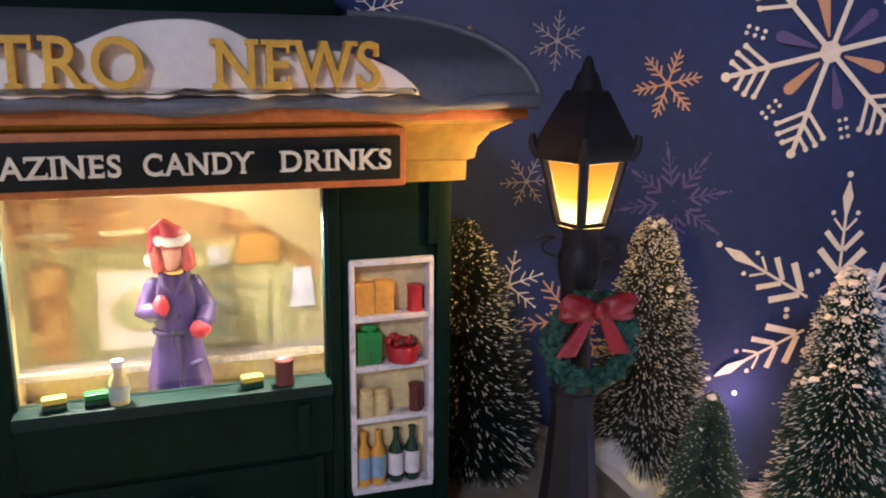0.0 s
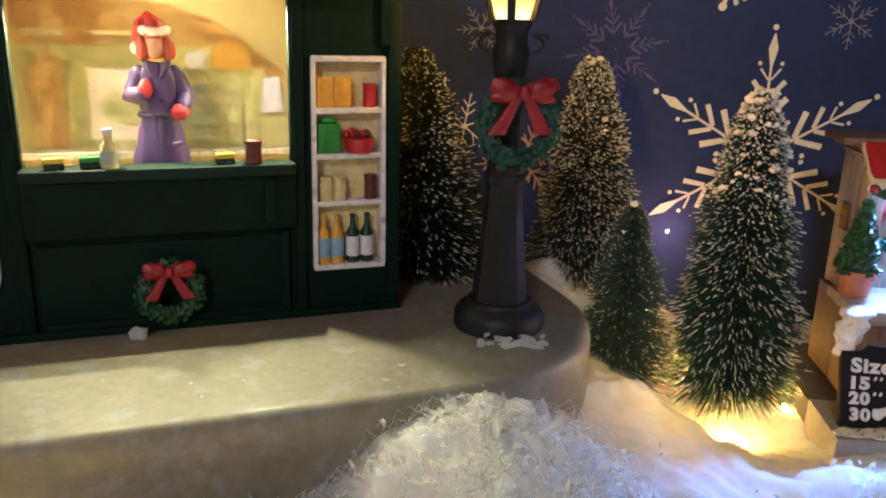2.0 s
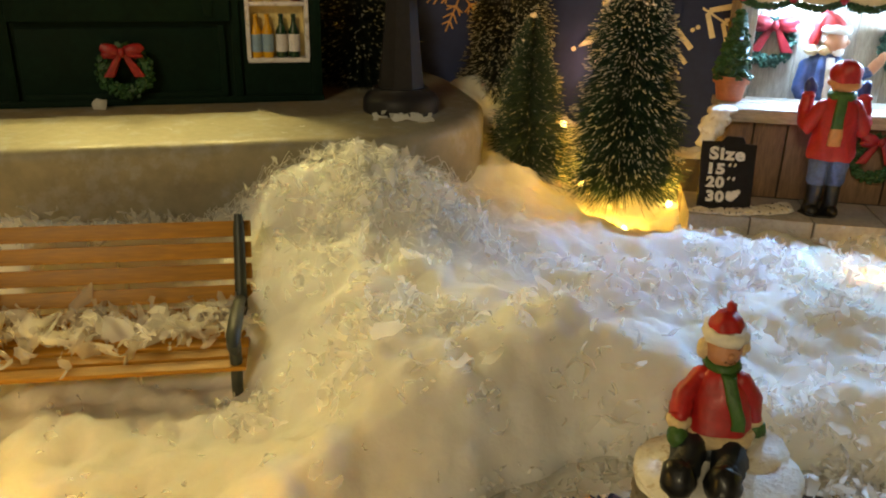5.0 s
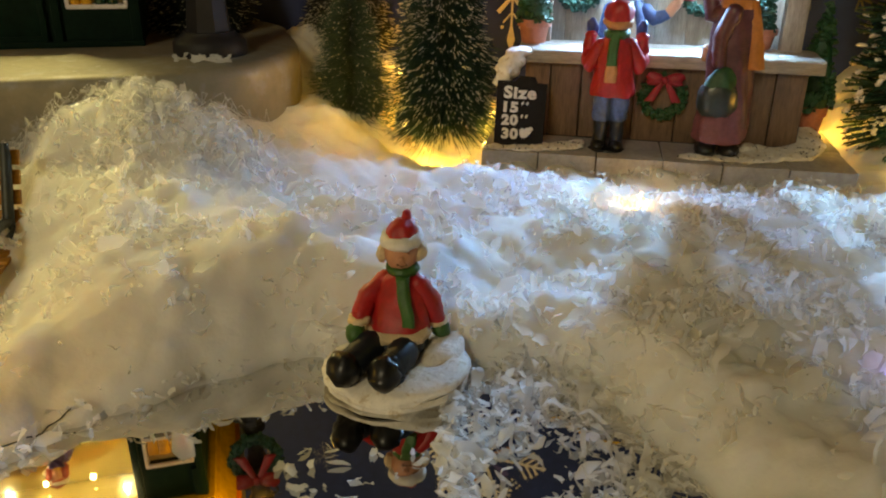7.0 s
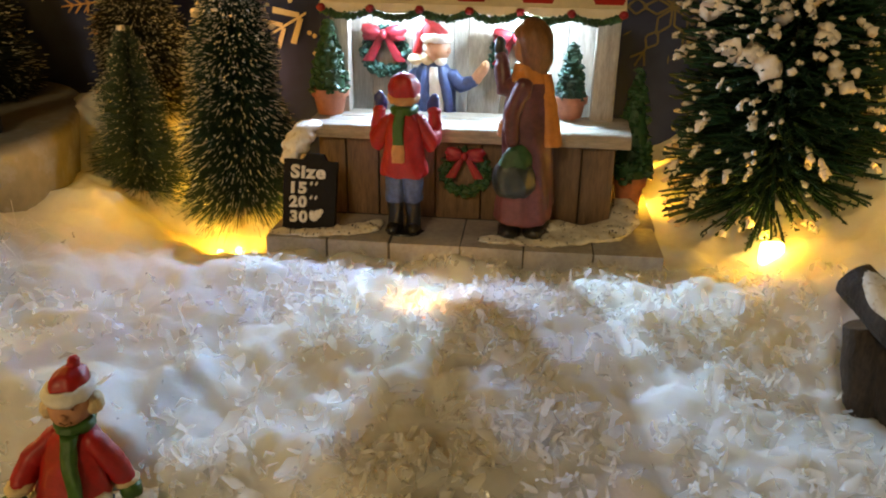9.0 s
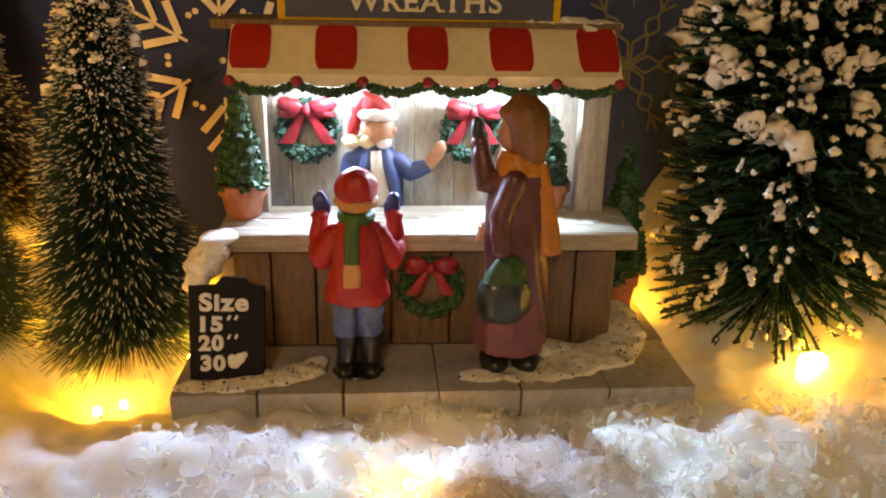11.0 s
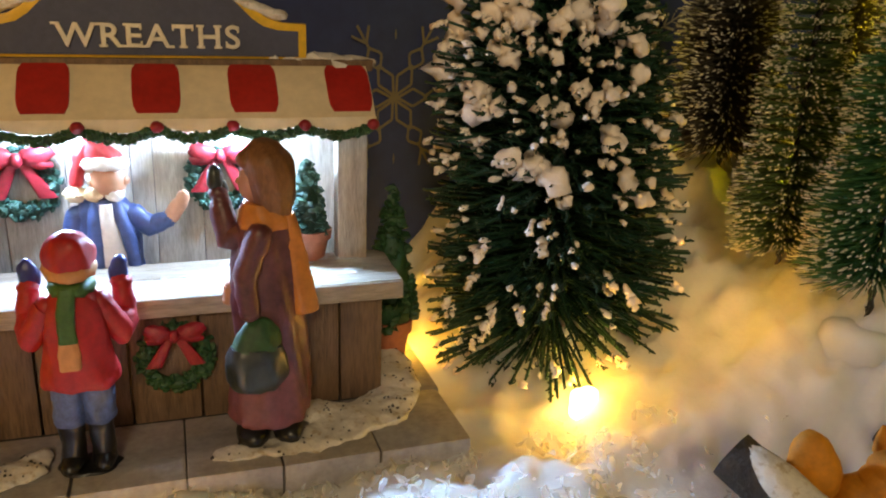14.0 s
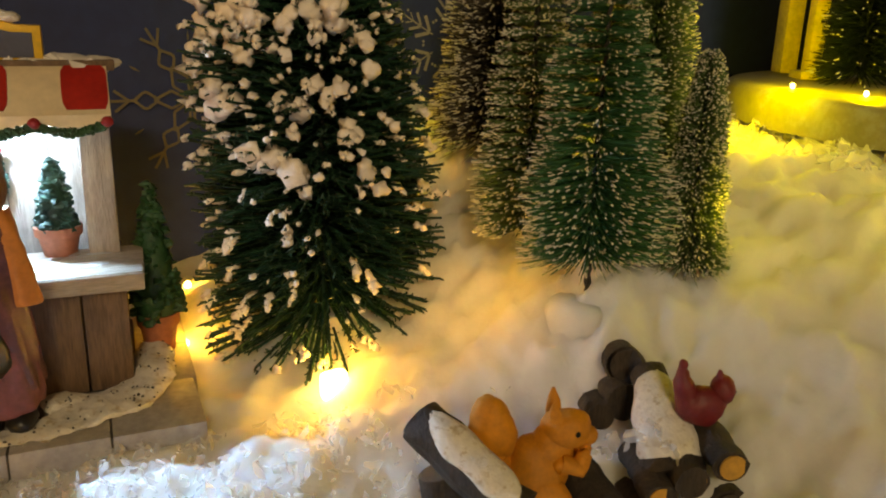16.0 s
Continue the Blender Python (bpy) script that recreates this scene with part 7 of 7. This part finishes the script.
def snow_blanket(a, b, r, up, half=1.1, thick=0.14, s0=0.06, s1=0.94, taper=1.0):
    """Snow lying along a log: a rounded strip over its upper side, thinning out at its rim."""
    a, b = Vector(a), Vector(b)
    ax = (b - a).normalized()
    up = (Vector(up) - ax * ax.dot(Vector(up))).normalized()
    side = ax.cross(up)
    bm = bmesh.new()
    rows = []
    for i in range(19):
        q = -1 + 2 * i / 18
        w = half * max(1 - abs(q) ** 3.2, 0.02) ** 0.5 * (1 + 0.08 * math.sin(7 * q + a.x))
        c = a.lerp(b, s0 + (s1 - s0) * (i / 18))
        row = []
        for k in range(13):
            g = -1 + 2 * k / 12
            ang = g * w
            rise = thick * (1 - g ** 4) * (1 - abs(q) ** 4) - 0.03
            rise += 0.03 * noise.noise(Vector((3 * q + a.x, 2 * g, 1)))
            row.append(bm.verts.new(c + (up * math.cos(ang) + side * math.sin(ang)) * (r * (1 + (taper - 1) * (s0 + (s1 - s0) * i / 18)) * 1.04 + rise)))
        rows.append(row)
    for lo, hi in zip(rows, rows[1:]):
        for k in range(12):
            bm.faces.new((lo[k], lo[k + 1], hi[k + 1], hi[k]))
    bmesh.ops.recalc_face_normals(bm, faces=bm.faces)
    return bm


def log(pile, a, b, r, snow=None, half=1.1, dark=False, taper=1.0):
    a, b = Vector(a), Vector(b)
    n = 9
    pts = [a.lerp(b, k / (n - 1)) + Vector((random.uniform(-0.04, 0.04), random.uniform(-0.04, 0.04), 0)) for k in range(n)]
    bm = tube(bmesh.new(), pts, [r * (1 + (taper - 1) * k / (n - 1)) * (1 + random.uniform(-0.05, 0.05)) for k in range(n)], 22)
    o = random.uniform(0, 50)
    ax = (b - a).normalized()
    for v in bm.verts:
        p = v.co - a
        along = ax * ax.dot(p)
        out = p - along
        if out.length > 0.2 * r:
            v.co += out.normalized() * r * (0.10 * noise.noise(out.normalized() * 3.5 + Vector((o, 0, 0))) + 0.05 * noise.noise(v.co * 3))
    g = part("log", bm, "bark", pile)
    for p, q, e in ((a, b, 1.0), (b, a, taper)):
        d = (p - q).normalized()
        # dark logs take the bark colour on their cut ends
        part("cut_end", tube(bmesh.new(), [p - d * 0.02, p + d * 0.02], r * 0.80 * e, 18), "bark" if dark else "log_end", g, "dark bark-coloured cut end" if dark else "pale orange cut end")
    if snow:
        part("snow_cap", snow_blanket(a, b, r, snow, half, taper=taper), "snow_paint", g, "white snow cap")
    return g


pile = thing("log_pile", place(0, 0, 0), "pile of dark bark logs with snow caps", "log pile")
log(pile, (28.5, 11.05, 1.55), (29.45, 8.75, 0.4), 0.48, (-0.1, -0.45, 0.9), 0.95, True)
log(pile, (28.75, 10.6, 0.5), (29.2, 10.2, -2.6), 0.50, None, 1, True)
log(pile, (29.3, 10.3, 0.2), (29.8, 9.4, -2.6), 0.50, None, 1, True)
log(pile, (33.55, 10.55, 1.92), (34.0, 11.35, 1.75), 0.45, None, 1, True)
log(pile, (33.2, 10.15, 1.25), (33.65, 10.95, 1.1), 0.42, None, 1, True)
log(pile, (32.65, 10.3, 1.0), (33.05, 11.0, 0.9), 0.34, None, 1, True)
log(pile, (33.68, 10.0, 1.98), (32.86, 8.2, 0.52), 0.38, (-0.25, -0.55, 0.8), 1.7, True, 1.9)
log(pile, (34.2, 9.2, 1.3), (33.38, 7.2, 1.18), 0.34)
log(pile, (33.5, 9.2, 0.9), (32.72, 7.55, 0.85), 0.34)
log(pile, (32.9, 9.4, 0.5), (32.15, 7.75, 0.5), 0.34)
log(pile, (34.2, 9.3, 0.4), (33.5, 7.3, 0.2), 0.40, None, 1, True)
log(pile, (32.9, 9.6, -0.5), (32.3, 7.3, -0.6), 0.46)
log(pile, (31.6, 10.4, 0.3), (31.3, 7.9, -0.1), 0.5, None, 1, True)
log(pile, (31.0, 10.4, -0.6), (30.7, 7.6, -0.8), 0.6)
log(pile, (33.6, 9.9, -1.0), (33.3, 7.6, -1.1), 0.62)
log(pile, (32.2, 10.2, -1.5), (32.0, 7.4, -1.5), 0.65)
log(pile, (30.3, 10.2, -1.7), (30.0, 7.7, -1.8), 0.62)


def squirrel(m):
    f = Figure("squirrel", "black")
    f.ball("squirrel", (0, 0, 0.55), (0.48, 0.42, 0.62), 0.1, 20)
    f.ball("squirrel", (0.22, 0, 0.95), (0.34, 0.30, 0.42), 0.08)
    f.ball("squirrel", (0.42, 0, 1.32), (0.38, 0.30, 0.31), 0.05, 20)
    f.ball("squirrel", (0.70, 0, 1.25), (0.18, 0.16, 0.15))
    for s in (-1, 1):
        f.loft("squirrel", [(0.24, s * 0.16, 1.5, 0.12, 0.08), (0.22, s * 0.18, 1.68, 0.09, 0.06), (0.20, s * 0.18, 1.86, 0.02, 0.02)])
        f.ball("black", (0.56, s * 0.255, 1.36), 0.055)
        f.limb("squirrel", [(0.35, s * 0.25, 0.85), (0.62, s * 0.22, 0.78), (0.70, s * 0.1, 0.95)], [0.14, 0.12, 0.1])
        f.ball("squirrel", (0.15, s * 0.3, 0.3), (0.42, 0.2, 0.3), 0.1)
        f.ball("squirrel", (0.45, s * 0.3, 0.1), (0.3, 0.13, 0.12))
    f.limb("squirrel", [(-0.30, 0, 0.1), (-0.55, 0, 0.45), (-0.66, 0, 0.8)], [0.2, 0.28, 0.3], 16)
    f.ball("squirrel", (-0.68, 0, 1.22), (0.35, 0.30, 0.56), 0.06, 24, Euler((0, radians(-14), 0)).to_matrix())
    return f.done("squirrel_figurine", m, "painted rust brown squirrel figurine sitting on the logs")


def red_bird(m):
    f = Figure("cardinal", "black")
    f.ball("cardinal", (0, 0, 0.35), (0.55, 0.34, 0.36), 0.08, 20)
    f.ball("cardinal", (0.42, 0, 0.66), (0.28, 0.25, 0.26), 0.05)
    f.loft("cardinal", [(0.36, 0, 0.82, 0.14, 0.12), (0.3, 0, 1.0, 0.03, 0.03)])
    f.limb("cardinal", [(-0.30, 0, 0.4), (-0.48, 0, 0.8), (-0.52, 0, 1.12)], [0.28, 0.2, 0.08])
    f.loft("black", [(0.66, 0, 0.62, 0.06, 0.06), (0.7, 0, 0.6, 0.02, 0.02)])
    return f.done("bird_figurine", m, "painted deep red bird figurine perched on the logs")


squirrel(place(30.45, 9.65, -0.18, -34) @ Matrix.Scale(1.36, 4))
red_bird(place(33.62, 8.35, 1.52, -28) @ Matrix.Diagonal((0.95, 1.1, 1.2, 1)))

# ---- second podium with a dark house front at the far side ----
build_podium(place(0, 0, 0), [(54 + 10.8 * math.cos(a), 12.3 + 10.8 * math.sin(a)) for a in np.linspace(0, 2 * math.pi, 48, endpoint=False)], 7.3, 6.1, "podium", "cream ceramic podium with a rounded rim in yellow light", "podium")
house = thing("dark_house", place(51.8, 20.6, 7.3, -30), "dark house front with a pale corner post", "house")
part("wall", a_box(-0.5, 9, 0.6, 1.2, 0, 14), "black", house, smooth=False)
part("corner_post", a_box(-0.9, -0.2, 0.2, 1.3, 0, 14, bevel=0.08), "cream_wall", house, "pale worn corner post")
post = thing("porch_post", place(49.9, 18.9, 7.3, -30), "worn cream porch post lit yellow from below", "post")
part("shaft", a_box(-0.30, 0.30, -0.30, 0.30, 0.0, 13, bevel=0.1, wobble=0.05), "cream_wall", post)
part("foot", a_box(-0.6, 0.6, -0.6, 0.6, 0.0, 0.3, bevel=0.08), "cream_wall", post)
bristle_tree(49.6, 16.6, 7.3, 9.0, 1.9, "bristle_dark", "dark bottle-brush tree beside the porch post", 41, 5000, 0.03, 0.06, 0.04)

# ---- loose plastic snow and fibres ----


def shards(name, x0, x1, y0, y1, count, seed, label, low=0.10, high=0.34, lift=0.06, zfix=None, patchy=0.0, flat=0.9, mat="flake", keep=None, clusters=0):
    """Crumpled slips of white plastic film strewn over the snow, evenly or in clusters."""
    rng = np.random.default_rng(seed)
    pts = []
    knots = rng.uniform((x0, y0), (x1, y1), (max(clusters, 1), 2))
    spread = rng.uniform(0.25, 0.9, max(clusters, 1))
    while len(pts) < count:
        x, y = rng.uniform(x0, x1), rng.uniform(y0, y1)
        if clusters:
            k = rng.integers(clusters)
            x, y = knots[k] + rng.normal(0, 1, 2) * spread[k] * (1.0, 0.7)
        if keep is not None and not keep(x, y):
            continue
        if patchy and noise.noise(Vector((x * 0.45, y * 0.45, seed))) + 0.4 * noise.noise(Vector((x * 1.3, y * 1.3, seed))) < patchy * rng.uniform(-1, 1):
            continue
        z = zfix if zfix is not None else snow_at(x, y)
        pts.append((x, y, z + lift * rng.uniform(-0.3, 1.6)))
    c = np.array(pts)
    n = count
    L = rng.uniform(low, high, n) * rng.choice([0.6, 1.0, 1.5], n, p=[0.45, 0.42, 0.13])
    W = L * rng.uniform(0.20, 0.62, n)
    az = rng.uniform(0, 2 * math.pi, n)
    tilt = rng.normal(0, flat, n)
    u = np.stack([np.cos(az) * np.cos(tilt), np.sin(az) * np.cos(tilt), np.sin(tilt)], 1)
    s = np.cross(u, rng.normal(size=(n, 3)))
    if flat < 0.5:
        s = s * 0.25 + np.cross(u, np.array([[0, 0, 1.0]]))
    s /= np.linalg.norm(s, axis=1)[:, None]
    nn = np.cross(u, s)
    bend = rng.uniform(-0.8, 0.8, n) * min(1.0, flat * 2)
    curl = rng.uniform(-0.9, 0.9, n) * min(1.0, flat * 2)
    rough = 0.09 * min(1.0, flat * 2)
    rows = []
    for k, q in enumerate((-0.5, -0.18, 0.16, 0.5)):
        for j in (-0.5, 0.0, 0.5):
            out = (0.55 if k in (0, 3) else 1.0) * rng.uniform(0.5, 1.25, n)
            along = q * rng.uniform(0.75, 1.2, n)
            lift_n = bend * L * (0.25 - q * q) * 1.6 + curl * W * (0.25 - j * j) * 1.6 + rough * L * rng.normal(size=n)
            rows.append(c + u * (along * L)[:, None] + s * (j * W * out)[:, None] + nn * lift_n[:, None])
    v = np.stack(rows, 1).reshape(-1, 3)
    b = 12 * np.arange(n)[:, None]
    f = np.concatenate([b + np.array([[3 * k + j, 3 * k + j + 1, 3 * k + j + 4, 3 * k + j + 3]]) for k in range(3) for j in range(2)])
    me = quick_mesh(name, v, f, mat)
    return tagged(new(name, me), label, "plastic snow", kind="stuff")


shards("plastic_snow", -10, 28, 3.0, 16.2, 420, 51, "loose white plastic snow shreds over the fibre snow", 0.16, 0.45, patchy=0.9, lift=0.10, mat="film")
shards("plastic_snow", 12.5, 27, 3.0, 13.2, 1500, 63, "heaps of crumpled plastic snow before the stall", 0.20, 0.75, 0.20, clusters=75)
shards("plastic_snow", 13.5, 28, -1.0, 8.0, 900, 69, "white plastic snow flakes in clumps on the low drift", 0.18, 0.55, 0.26, clusters=60, mat="flake_white", flat=1.0)
shards("plastic_snow", -0.2, 5.6, 12.2, 14.6, 620, 52, "shredded plastic snow heaped before the podium", 0.22, 0.7, 0.26, clusters=26, mat="film")
shards("plastic_snow", 1.0, 13, 6.0, 13.0, 650, 67, "torn plastic snow tufts over the smooth fibre snow", 0.2, 0.65, 0.14, clusters=48)


def podium_foot(x, y):
    q = KIOSK.inverted() @ Vector((x * CM, y * CM, KZ * CM))
    return -6.7 < q.y / CM < -5.85


shards("plastic_snow", -10, 0.5, 9.5, 14.5, 340, 65, "ragged plastic snow along the podium foot", 0.2, 0.55, 0.22, keep=podium_foot)
shards("plastic_snow", 12.4, 24, 13.0, 16.2, 550, 53, "plastic snow shreds along the stall platform", 0.14, 0.42, 0.14)
shards("plastic_snow", 12.6, 17.6, -1.0, 6.4, 1400, 54, "white plastic snow shreds lying on the mirror ice", 0.2, 0.55, 0.16, zfix=RINK_Z + 0.08, flat=0.5, patchy=0.5, mat="flake_white")
shards("plastic_snow", 9.5, 13.0, -0.5, 3.0, 60, 57, "white plastic snow shreds lying on the mirror ice", 0.2, 0.5, 0.04, zfix=RINK_Z + 0.06, flat=0.2, mat="flake_white")


def pond_rim(x, y):
    return abs(snow_at(x, y) - RINK_Z) < 0.22


shards("plastic_snow", 3.0, 13.0, 0.5, 6.8, 150, 68, "ragged plastic snow round the mirror's rim", 0.16, 0.5, 0.10, flat=0.6, keep=pond_rim, mat="flake_white")
shards("plastic_snow", 20, 30, 8.5, 15.5, 800, 55, "loose plastic snow shreds near the logs", 0.16, 0.55, 0.10, clusters=45)
shards("plastic_snow", 41.5, 46, 11, 18, 700, 66, "crumpled plastic snow in yellow light below the far podium", 0.25, 0.7, 0.2, patchy=0.5)
bt = bench.matrix_world


def seat_heap(count, seed):
    ob = shards("bench_snow", -2.75, 2.75, -1.9, 0.1, count, seed, "crumpled plastic snow heaped on the bench seat", 0.22, 0.75, 0.30, zfix=1.80, flat=0.8, clusters=12)
    ob.matrix_world = bt
    return ob


seat_heap(420, 61)
shards("podium_crumbs", -9, 4, 12.5, 17.5, 26, 62, "few white crumbs of plastic snow on the podium", 0.06, 0.2, 0.01, zfix=3.03, flat=0.15)


def fibres(count, seed, x0, x1, y0, y1, length, lift):
    rng = np.random.default_rng(seed)
    x, y = rng.uniform(x0, x1, count), rng.uniform(y0, y1, count)
    a = rng.uniform(0, 2 * math.pi, count)
    L = rng.uniform(0.4, 1.0, count) * length
    p = []
    for q in (0, 0.33, 0.66, 1.0):
        w = a + (q - 0.5) * rng.normal(0, 0.8, count)
        px, py = x + np.cos(w) * L * q, y + np.sin(w) * L * q
        pz = np.array([snow_at(i, j) for i, j in zip(px, py)]) + lift * rng.uniform(0.0, 1.5, count) * (0.3 + math.sin(q * math.pi))
        p.append(np.stack([px, py, pz], 1))
    vs, fs, o = [], [], 0
    for s, e in zip(p, p[1:]):
        v, f = spikes(s, e, 0.006, rng, 1.0)
        vs.append(v)
        fs.append(f + o)
        o += len(v)
    ob = new("snow_fibres", quick_mesh("snow_fibres", np.concatenate(vs), np.concatenate(fs), "fibre"))
    return tagged(ob, "fine white polyester fibres standing off the snow", "snow fibres", kind="stuff")


fibres(500, 72, -2, 7, 10.5, 15.5, 1.5, 0.35)
shards("plastic_snow", 31.3, 32.7, 8.0, 9.4, 14, 64, "torn plastic film caught between the logs", 0.35, 0.7, 0.35, zfix=1.05, flat=0.7)
